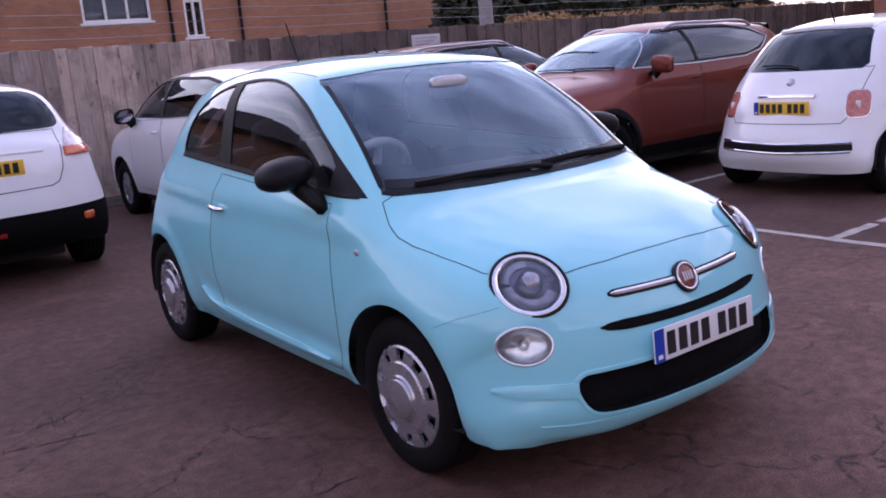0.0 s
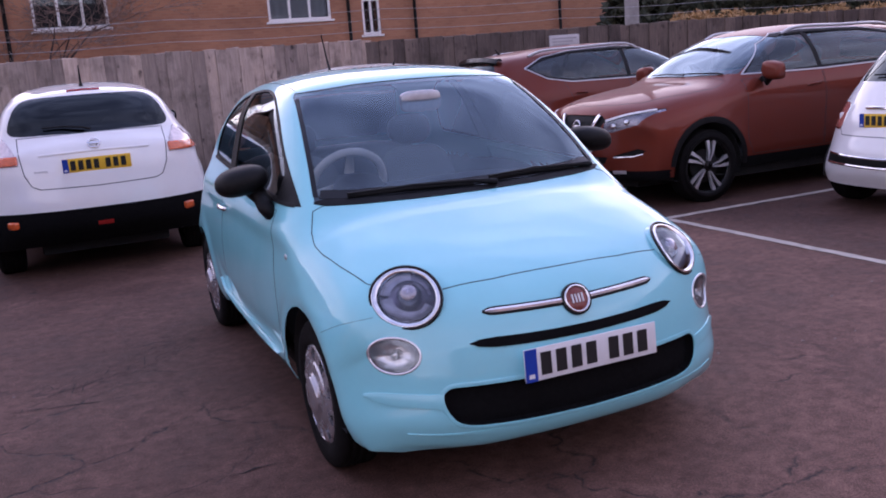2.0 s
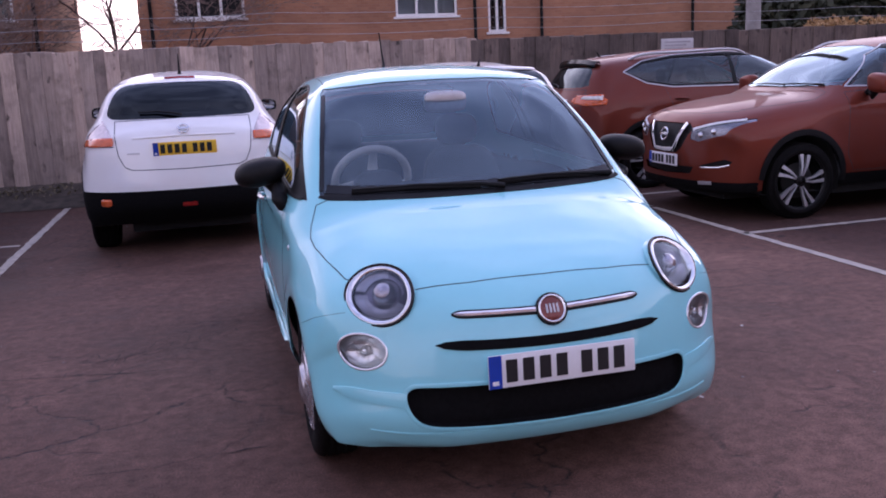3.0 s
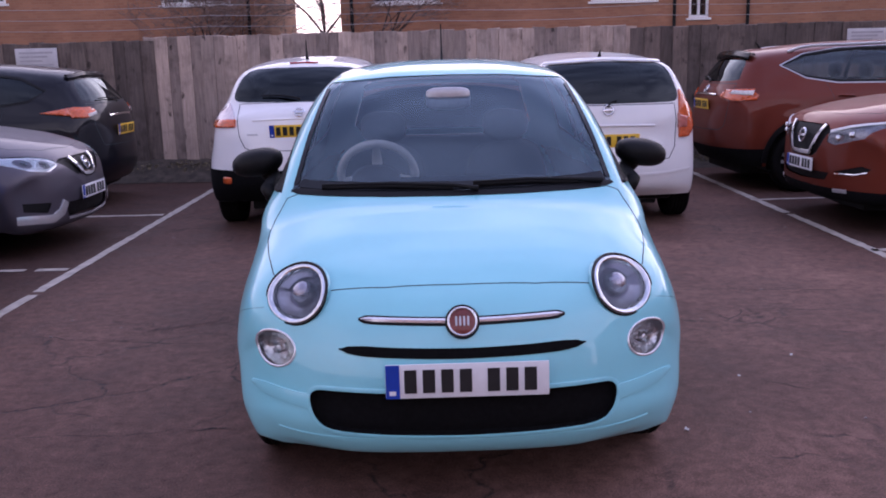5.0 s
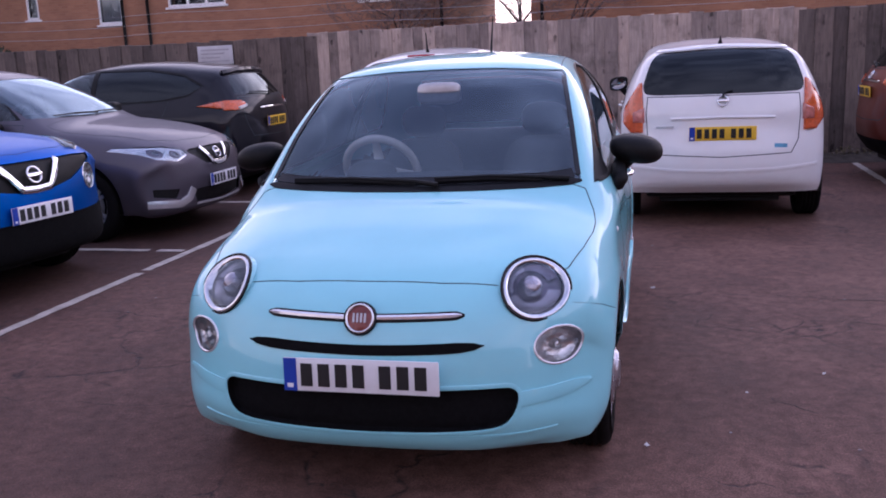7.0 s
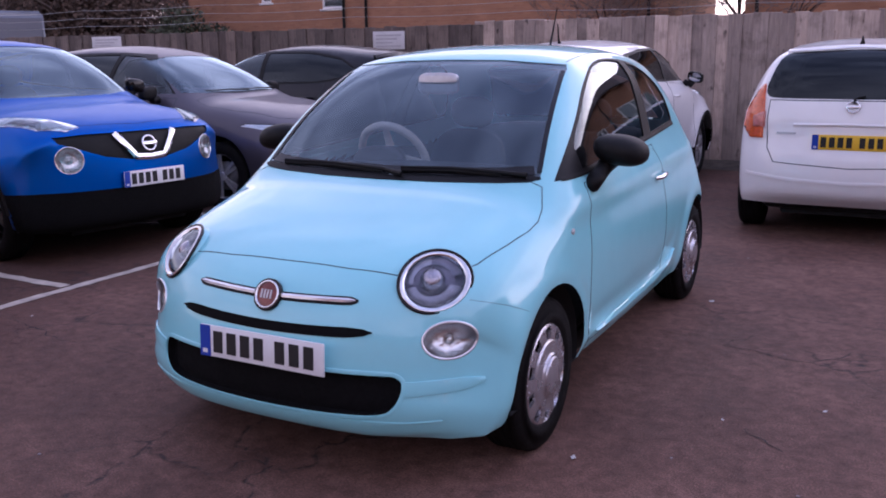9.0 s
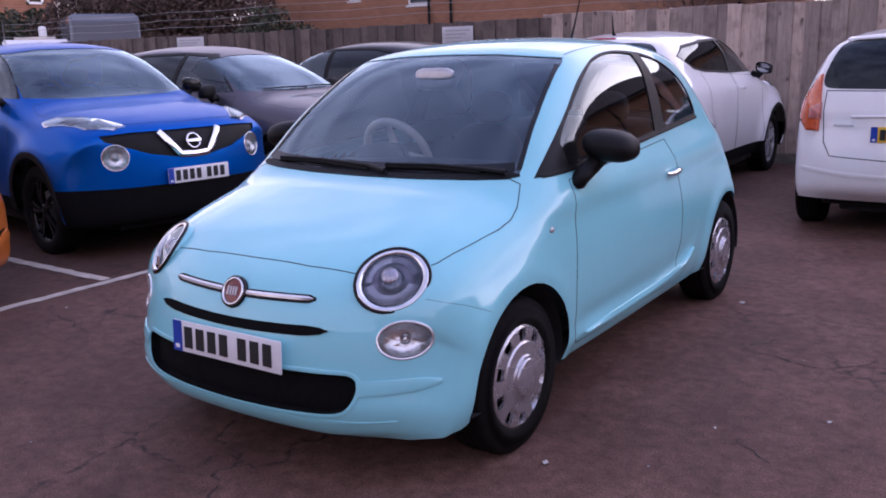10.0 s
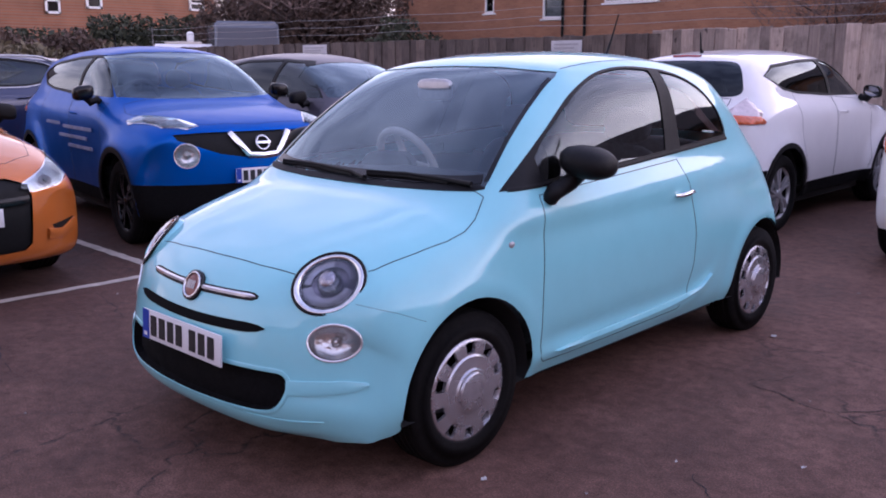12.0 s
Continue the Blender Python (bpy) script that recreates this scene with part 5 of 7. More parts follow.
        b.bead("rear_spoiler", REAR, [(-0.42, 1.372), (0, 1.387), (0.42, 1.372)], paint_mat, 0.05, 0.0, high=0.025)
    rear_plate(b, 0.745, PLATEYELLOW, 0.014)
    return close_car(b, root)



def sport_style(mat=ALLOY, spokes=5, twin=(0.0,), bend=0.0, spoke=(0.03, 0.05), rim=0.70):
    return dict(kind="alloy", rim=rim, spokes=spokes, twin=twin, bend=bend, spoke=spoke, mat=mat)


CROSSOVER = dict(  # small tall crossover with swollen arches
    plan_half=0.87, arch=0.385, wheels=(0.765, (0.0, 2.53), 0.335, 0.205), wheel_style=sport_style(SILVER, 5, (-0.16, 0.16), 0.2, (0.022, 0.03)),
    belt=1.12, roof=1.565, cowl=(0.28, 1.09), screen_y=1.25, mirror_at=(0.75, 1.38),
    profile=[(-0.66, 0.23, 0.4, 2.2), (-0.76, 0.27, 0.45, 2.3), (-0.79, 0.45, 0.5, 2.3), (-0.79, 0.62, 0.5, 2.3), (-0.765, 0.80, 0.48, 2.4), (-0.69, 0.92, 0.40, 2.7), (-0.5, 0.99, 0.32, 3.2),
             (-0.15, 1.05, 0.28, 3.4), (0.25, 1.095, 0.20, 3.2), (0.62, 1.32, 0.16, 3.0), (1.02, 1.51, 0.15, 2.7), (1.3, 1.555, 0.15, 2.5), (1.8, 1.565, 0.15, 2.5), (2.4, 1.53, 0.17, 2.5), (2.78, 1.47, 0.22, 2.5),
             (2.95, 1.33, 0.28, 2.6), (3.06, 1.16, 0.34, 2.6), (3.20, 1.06, 0.38, 2.5), (3.27, 0.92, 0.42, 2.4), (3.30, 0.75, 0.45, 2.4), (3.32, 0.58, 0.45, 2.4), (3.30, 0.42, 0.42, 2.4), (3.15, 0.27, 0.36, 2.4)],
    sill=(-0.40, 2.95, 0.27),
    tumble=[(0.2, 0.79), (0.3, 0.835), (0.45, 0.86), (0.65, 0.87), (0.85, 0.868), (0.95, 0.866), (1.03, 0.850), (1.09, 0.805), (1.14, 0.765), (1.25, 0.732), (1.38, 0.69), (1.5, 0.61), (1.6, 0.5)],
    plan=[(-0.85, 1.0), (0.0, 1.0), (1.2, 0.985), (2.0, 0.995), (2.6, 0.99), (3.3, 0.94)],
    shape=[flare(0.0, 0.42, 0.335, 0.055, 0.10), flare(2.53, 0.42, 0.335, 0.05, 0.11)],
    windscreen=both_sides([(0, 1.11), (0.4, 1.115), (0.70, 1.13), (0.66, 1.27), (0.60, 1.40), (0.56, 1.47), (0.3, 1.50), (0, 1.505)]),
    rear_window=both_sides([(0, 1.15)] + along([(0.50, 1.152), (0.595, 1.163), (0.625, 1.195), (0.60, 1.29), (0.545, 1.385), (0.47, 1.435), (0.25, 1.452)], 4) + [(0, 1.455)]),
    side_glass=[[(0.50, 1.125), (1.30, 1.155), (1.27, 1.455), (1.08, 1.45), (0.88, 1.38), (0.66, 1.25)], [(1.36, 1.158), (2.10, 1.19), (2.36, 1.225), (2.60, 1.325), (2.38, 1.395), (1.75, 1.445), (1.34, 1.457)]],
    doors=[[(0.45, 1.08), (0.44, 0.5), (0.5, 0.36), (1.30, 0.36), (1.33, 1.13)], [(1.345, 1.13), (1.325, 0.36), (1.95, 0.36), (2.10, 0.62), (2.18, 0.85), (2.20, 1.18)]],
    bonnet=both_sides([(0, -0.66), (0.40, -0.61), (0.60, -0.50), (0.72, -0.1), (0.74, 0.15), (0.69, 0.32), (0.35, 0.25), (0, 0.24)]),
)


def rounded_block(x, z, a, c):
    """A rectangle with soft corners."""
    return [(x + a * abs(math.cos(t)) ** 0.45 * math.copysign(1, math.cos(t)), z + c * abs(math.sin(t)) ** 0.45 * math.copysign(1, math.sin(t))) for t in (2 * math.pi * k / 28 for k in range(28))]


def lower_cladding(b, z_front, z_rear, z_side, ymid, rise=0.05, pods=False):
    """Dark plastic along the bottom of both bumpers and the sills."""
    for view, half_w in ((FRONT, 1.0), (REAR, 1.0)):
        z = z_front if view is FRONT else z_rear
        if z:
            edge = [(half_w, z + rise), (0.55, z), (0, z - 0.02)]
            if view is REAR and pods:
                edge = [(half_w, z + rise * 0.6), (0.66, z + 0.015), (0.50, z + 0.005), (0.44, z - 0.025), (0.36, z - 0.06), (0, z - 0.06)]
            b.take("lower_bumper", view, [(-half_w, 0.05), (half_w, 0.05)] + edge + [(-x, h) for x, h in edge[-2::-1]], MESHBLACK, "black plastic lower bumper", 0.12, 0.003, 0.01, (lambda c: c.y < 0) if view is FRONT else (lambda c: c.y > ymid))
    if z_side:
        for view, poly, side in side_views([(0.3, 0.05), (2.3, 0.05), (2.3, z_side), (0.3, z_side)]):
            b.take("sill_cladding", view, poly, MESHBLACK, "", 0.05, 0.003, 0.01, side)


def roof_rails(b, x, y0, y1, mat=SILVER):
    for s in (-1, 1):
        pts = on_skin(b, TOP, [(s * x, y0), (s * x * 1.02, y0 + 0.15), (s * x * 1.04, (y0 + y1) / 2), (s * x * 1.02, y1 - 0.15), (s * x, y1)], 0.0)
        for i, p in enumerate(pts):
            p.z += 0.045 if 0 < i < len(pts) - 1 else 0.005
        part("roof_rail", tube([Vector(p) for p in along([tuple(p) for p in pts], 5)], 0.016, 8), mat, b.root, "slim silver roof rail")


def emblem(b, view, center, r=0.06):
    co, no = b.hit(view, center)
    e = new("badge")
    e.parent = b.root
    e.matrix_basis = look(co + no * 0.012, co + no * 1.0) @ pose(0, 0, 0, 90)
    part("badge_ring", lathe([(r * 0.74, 0.0), (r * 0.78, -0.008), (r * 0.95, -0.008), (r, 0.0), (r * 0.97, 0.01)], 32, "y"), CHROME, e)
    part("badge_bar", boxed((-r * 1.05, -0.012, -r * 0.2), (r * 1.05, 0.0, r * 0.2), 0.004), CHROME, e)


def v_grille(b, top, low, wide, narrow):
    """A black grille with a chrome V and round badge."""
    b.bead("chrome_v", FRONT, [(-wide, top), (-narrow, low), (0, low - 0.008), (narrow, low), (wide, top)], CHROME, 0.045, 0.004, high=0.016, label="chrome V-shaped grille trim")


def mirrors(b, at, size, mat):
    for s in (-1, 1):
        x, y, z = at
        wing_mirror(b.root, s, (s * x, y, z), size, mat, (s * (x - 0.13), y - 0.02, z - 0.09), 0.6)


def high_brake(b, z, w=0.14):
    b.bead("brake_light", REAR, [(-w, z), (0, z + 0.004), (w, z)], RED, 0.03, 0.002, high=0.012, label="red high-level brake light")


def shark_aerial(b, y, whip=0.0):
    co, no = b.hit(TOP, (0, y))
    part("roof_aerial", tube([co, co + Vector((0, 0.02, 0.03)), co + Vector((0, 0.05, 0.05 + whip))], [0.02, 0.010, 0.004], 8), PLASTIC, b.root)


def crossover(name, label, paint_mat, at, style=None, arch_trim=False):
    spec = dict(CROSSOVER, paint=paint_mat)
    if style:
        spec["wheel_style"] = style
    b, root = car_base(name, label, spec, at)
    lower_cladding(b, 0.41, 0.50, 0.38, 2.6, 0.10, True)
    # front
    b.take("grille", FRONT, both_sides([(0, 0.885), (0.45, 0.892), (0.66, 0.88), (0.64, 0.84), (0.35, 0.735), (0.15, 0.70), (0, 0.70)]), PLASTIC, "black honeycomb grille", 0.05, -0.012, 0.0)
    v_grille(b, 0.882, 0.715, 0.25, 0.12)
    emblem(b, FRONT, (0, 0.80), 0.062)
    b.take("lower_intake", FRONT, both_sides([(0, 0.44), (0.50, 0.43), (0.44, 0.35), (0, 0.335)]), PLASTIC, "", 0.05, -0.02, 0.0)
    front_plate(b, 0.565, PLATEWHITE)
    for s in (-1, 1):
        v = facing_view((s * 0.5, -0.86, 0.1))
        co, no = b.hit(FRONT, (s * 0.585, 0.725))
        round_lamp(b, v, v.to2(co), 0.095, 0.092, 0, (CHROME, LAMPBRIGHT), "round_lamp", "large round driving lamp", 0.04, False, bezel=0.005)
        poly = hull([(s * 0.45, -0.62), (s * 0.55, -0.625), (s * 0.70, -0.50), (s * 0.815, -0.12), (s * 0.80, -0.04), (s * 0.70, -0.14), (s * 0.56, -0.40)])
        lamp = b.take("side_light", TOP, poly, LAMPBRIGHT, "raised teardrop side light on the wing", 0.05, 0.006, 0.012, lambda c: c.z > 0.8)
        b.overlay("light_lens", TOP, grown(poly, -0.012), LENS, "", 0.05, 0.014, 0.004, lambda c: c.z > 0.8, lamp)
        b.overlay("indicator", TOP, hull([(s * 0.62, -0.42), (s * 0.70, -0.38), (s * 0.745, -0.24), (s * 0.70, -0.24)]), DARKLAMP, "", 0.05, 0.010, 0.002, lambda c: c.z > 0.8, lamp)
        # rear boomerang lamps
        r = b.take("tail_light", REAR, hull([(s * 0.575, 0.935), (s * 0.83, 0.93), (s * 0.845, 0.985), (s * 0.81, 1.04), (s * 0.735, 1.10), (s * 0.69, 1.14), (s * 0.665, 1.145), (s * 0.60, 1.04)]), CLEARLENS, "tall tail lamp, pale above an orange-red band", 0.12, 0.016, 0.03, lambda c: c.y > 2.9)
        if r:
            b.overlay("amber_lens", REAR, hull([(s * 0.578, 0.938), (s * 0.828, 0.933), (s * 0.842, 0.985), (s * 0.70, 1.0), (s * 0.577, 1.003)]), AMBER, "orange-red lower band", 0.12, 0.020, 0.01, lambda c: c.y > 2.9, r)
        b.overlay("reflector", REAR, rounded_block(s * 0.68, 0.47, 0.042, 0.030), AMBER, "small orange reflector", 0.03, 0.012, 0.01, lambda c: c.y > 2.3)
        view = LEFT if s > 0 else RIGHT
        handle(b, view, (s * 1.20, 0.98), paint_mat, 0.085)
        for ya in (0.0, 2.53):
            arc = [(s * (ya + 0.405 * math.cos(radians(a))), 0.34 + 0.405 * math.sin(radians(a))) for a in range(-4, 186, 10)]
            b.bead("arch_trim", view, arc, PLASTIC, 0.045, 0.002, high=0.006)
    # rear
    b.bead("tailgate_gap", REAR, both_sides([(0, 1.15), (0.565, 1.14), (0.565, 1.02), (0.545, 0.86), (0.50, 0.765), (0.44, 0.738), (0, 0.73)]), SEAM, 0.007, 0.001, True)
    b.bead("tailgate_crease", REAR, [(-0.42, 1.00), (0, 1.008), (0.42, 1.00)], paint_mat, 0.02, 0.0, high=0.010)
    emblem(b, REAR, (0, 1.055), 0.05)
    b.bead("model_mark", REAR, [(-0.47, 0.875), (-0.37, 0.875)], SILVER, 0.014, 0.003, high=0.002)
    rear_plate(b, 0.905, PLATEYELLOW, 0.016, 8)
    high_brake(b, 1.488, 0.13)
    b.bead("rear_fog_lamp", REAR, [(-0.06, 0.43), (0.06, 0.43)], RED, 0.035, 0.003, high=0.006)
    pts = on_skin(b, REAR, [(0.0, 1.16), (-0.06, 1.18), (-0.2, 1.20), (-0.36, 1.20)], 0.02)
    wiper(root, pts, "rear_wiper")
    mirrors(b, (0.915, 0.64, 1.165), (0.085, 0.055, 0.06), GLOSSBLACK)
    shark_aerial(b, 2.45, 0.13)
    return close_car(b, root)


MPV = dict(  # tall narrow family hatchback
    plan_half=0.845, arch=0.345, wheels=(0.745, (0.0, 2.6), 0.305, 0.185), wheel_style=sport_style(SILVER, 9, (0.0,), 0.1, (0.02, 0.035), 0.62),
    belt=1.08, roof=1.53, cowl=(0.18, 1.05), screen_y=1.2, mirror_at=(0.7, 1.36),
    profile=[(-0.62, 0.21, 0.4, 2.3), (-0.74, 0.25, 0.45, 2.3), (-0.78, 0.42, 0.5, 2.3), (-0.77, 0.6, 0.5, 2.4), (-0.70, 0.78, 0.45, 2.6), (-0.5, 0.92, 0.34, 3.2), (-0.2, 1.0, 0.28, 3.4), (0.15, 1.055, 0.2, 3.2),
             (0.55, 1.29, 0.16, 3.0), (0.98, 1.46, 0.15, 2.7), (1.4, 1.52, 0.15, 2.5), (2.0, 1.53, 0.15, 2.6), (2.6, 1.49, 0.16, 2.6), (2.98, 1.44, 0.18, 2.7), (3.10, 1.33, 0.22, 2.8),
             (3.20, 1.12, 0.26, 2.8), (3.25, 0.95, 0.30, 2.7), (3.27, 0.80, 0.34, 2.6), (3.31, 0.62, 0.38, 2.6), (3.32, 0.48, 0.38, 2.6), (3.29, 0.36, 0.36, 2.6), (3.18, 0.27, 0.3, 2.6)],
    sill=(-0.42, 3.0, 0.27),
    tumble=[(0.2, 0.78), (0.32, 0.82), (0.5, 0.842), (0.75, 0.845), (0.92, 0.835), (1.05, 0.805), (1.2, 0.755), (1.35, 0.70), (1.48, 0.63), (1.56, 0.55)],
    plan=[(-0.85, 1.0), (0.0, 1.0), (1.4, 1.0), (2.4, 0.99), (3.3, 0.95)],
    shape=[flare(0.0, 0.36, 0.305, 0.012), flare(2.6, 0.36, 0.305, 0.012), bulge(0.9, 0.008, 0.05, 0.3, 2.9)],
    windscreen=both_sides([(0, 1.07), (0.4, 1.075), (0.69, 1.085), (0.64, 1.25), (0.57, 1.41), (0.3, 1.44), (0, 1.445)]),
    rear_window=both_sides([(0, 1.075)] + along([(0.5, 1.078), (0.60, 1.09), (0.625, 1.13), (0.60, 1.25), (0.55, 1.365), (0.50, 1.408), (0.3, 1.43)], 4) + [(0, 1.436)]),
    side_glass=[[(0.42, 1.07), (1.33, 1.09), (1.31, 1.42), (1.05, 1.41), (0.80, 1.33), (0.6, 1.21)], [(1.40, 1.09), (2.35, 1.12), (2.65, 1.16), (2.72, 1.24), (2.55, 1.36), (2.2, 1.41), (1.38, 1.43)]],
    doors=[[(0.40, 1.04), (0.40, 0.5), (0.46, 0.33), (1.34, 0.33), (1.36, 1.06)], [(1.375, 1.06), (1.355, 0.33), (1.98, 0.33), (2.15, 0.6), (2.3, 0.85), (2.36, 1.09)]],
    bonnet=both_sides([(0, -0.62), (0.40, -0.57), (0.60, -0.42), (0.70, -0.1), (0.70, 0.15), (0.35, 0.15), (0, 0.14)]),
)


def mpv(name, label, paint_mat, at):
    spec = dict(MPV, paint=paint_mat)
    b, root = car_base(name, label, spec, at)
    for s in (-1, 1):
        v = facing_view((s * 0.45, 0.89, 0.0))
        r = b.take("tail_light", REAR, hull([(s * 0.625, 0.775), (s * 0.72, 0.775), (s * 0.785, 0.86), (s * 0.775, 0.97), (s * 0.71, 1.08), (s * 0.655, 1.17), (s * 0.635, 1.18), (s * 0.625, 1.0)]), AMBER, "tall orange-red tail lamp", 0.02, 0.014, 0.025, lambda c: c.y > 2.5)
        b.overlay("clear_lens", REAR, hull([(s * 0.615, 0.86), (s * 0.70, 0.86), (s * 0.70, 0.94), (s * 0.615, 0.98)]), CLEARRED, "", 0.02, 0.017, 0.01, lambda c: c.y > 2.5, r)
        view = LEFT if s > 0 else RIGHT
        handle(b, view, (s * 1.22, 0.93), paint_mat, 0.085)
        handle(b, view, (s * 2.15, 0.95), paint_mat, 0.085)
    b.bead("tailgate_gap", REAR, both_sides([(0, 1.058), (0.59, 1.065), (0.60, 0.92), (0.585, 0.70), (0.53, 0.60), (0, 0.575)]), SEAM, 0.007, 0.001, True)
    b.bead("tailgate_ledge", REAR, [(-0.40, 0.885), (0, 0.893), (0.40, 0.885)], paint_mat, 0.022, 0.0, high=0.014)
    b.bead("bumper_crease", REAR, [(-0.74, 0.50), (-0.4, 0.47), (0, 0.46), (0.4, 0.47), (0.74, 0.50)], paint_mat, 0.03, 0.0, high=0.008)
    emblem(b, REAR, (0, 1.02), 0.048)
    b.bead("model_mark", REAR, [(-0.52, 0.82), (-0.38, 0.82)], SILVER, 0.016, 0.003, high=0.002)
    b.bead("blue_sticker", REAR, [(0.40, 0.66), (0.50, 0.655)], plain("sticker_blue", (0.10, 0.33, 0.50), 0.4), 0.032, 0.002)
    rear_plate(b, 0.765, PLATEYELLOW, 0.016, 2)
    high_brake(b, 1.452, 0.02)
    part("lower_bumper", boxed((-0.60, 2.9, 0.22), (0.60, 3.10, 0.30), 0.03), PLASTIC, root)
    pts = on_skin(b, REAR, [(0.0, 1.045), (0.005, 1.065), (0.03, 1.085), (0.075, 1.095)], 0.02)
    wiper(root, pts, "rear_wiper")
    b.bead("rear_spoiler", REAR, [(-0.50, 1.425), (0, 1.452), (0.50, 1.425)], paint_mat, 0.06, 0.0, high=0.02)
    mirrors(b, (0.92, 0.58, 1.10), (0.10, 0.07, 0.075), PLASTIC)
    shark_aerial(b, 2.8, 0.01)
    return close_car(b, root)


FAMILY = dict(  # large crossover
    plan_half=0.90, arch=0.40, wheels=(0.795, (0.0, 2.646), 0.345, 0.215), wheel_style=dict(sport_style(ALLOY, 5, (-0.13, 0.20), 0.12, (0.008, 0.036), 0.74), disc=WELL, cap=GLOSSBLACK),
    belt=1.13, roof=1.59, cowl=(0.30, 1.12), screen_y=1.35, mirror_at=(0.85, 1.42),
    profile=[(-0.72, 0.25, 0.4, 2.2), (-0.83, 0.29, 0.45, 2.3), (-0.87, 0.45, 0.5, 2.3), (-0.87, 0.65, 0.5, 2.3), (-0.84, 0.82, 0.46, 2.5), (-0.74, 0.94, 0.38, 2.8), (-0.45, 1.02, 0.30, 3.4), (-0.05, 1.08, 0.26, 3.5), (0.30, 1.125, 0.19, 3.2),
             (0.70, 1.35, 0.16, 3.0), (1.12, 1.53, 0.15, 2.7), (1.45, 1.585, 0.15, 2.5), (2.0, 1.59, 0.15, 2.5), (2.7, 1.545, 0.17, 2.5), (3.12, 1.48, 0.2, 2.6), (3.28, 1.33, 0.26, 2.6), (3.40, 1.14, 0.32, 2.6), (3.47, 1.0, 0.36, 2.5),
             (3.50, 0.82, 0.42, 2.4), (3.52, 0.62, 0.45, 2.4), (3.50, 0.45, 0.42, 2.4), (3.38, 0.30, 0.36, 2.4)],
    sill=(-0.45, 3.1, 0.28),
    tumble=[(0.2, 0.82), (0.32, 0.87), (0.5, 0.895), (0.7, 0.90), (0.9, 0.895), (1.05, 0.865), (1.14, 0.82), (1.3, 0.755), (1.5, 0.655), (1.62, 0.55)],
    plan=[(-0.9, 1.0), (0.0, 1.0), (1.4, 0.99), (2.6, 0.99), (3.5, 0.94)],
    shape=[flare(0.0, 0.43, 0.345, 0.02, 0.07), flare(2.646, 0.43, 0.345, 0.025, 0.08), bulge(0.98, 0.012, 0.05, 0.2, 3.0), bulge(0.42, 0.012, 0.05, 0.4, 2.2)],
    windscreen=both_sides([(0, 1.145), (0.4, 1.15), (0.73, 1.16), (0.68, 1.32), (0.60, 1.47), (0.3, 1.51), (0, 1.515)]),
    rear_window=both_sides([(0, 1.175), (0.50, 1.185), (0.60, 1.205), (0.52, 1.36), (0.46, 1.41), (0, 1.435)]),
    side_glass=[[(0.55, 1.145), (1.45, 1.165), (1.43, 1.50), (1.15, 1.48), (0.92, 1.39), (0.72, 1.27)], [(1.50, 1.167), (2.3, 1.18), (2.62, 1.235), (2.85, 1.34), (2.6, 1.43), (2.2, 1.485), (1.48, 1.505)]],
    doors=[[(0.48, 1.10), (0.47, 0.55), (0.54, 0.40), (1.44, 0.40), (1.48, 1.14)], [(1.495, 1.14), (1.455, 0.40), (2.05, 0.40), (2.2, 0.65), (2.32, 0.9), (2.42, 1.16)]],
    bonnet=both_sides([(0, -0.72), (0.40, -0.67), (0.62, -0.52), (0.74, -0.1), (0.75, 0.2), (0.70, 0.36), (0.35, 0.30), (0, 0.29)]), dlo_trim=SILVER, frame=0.03, clear=2,
)


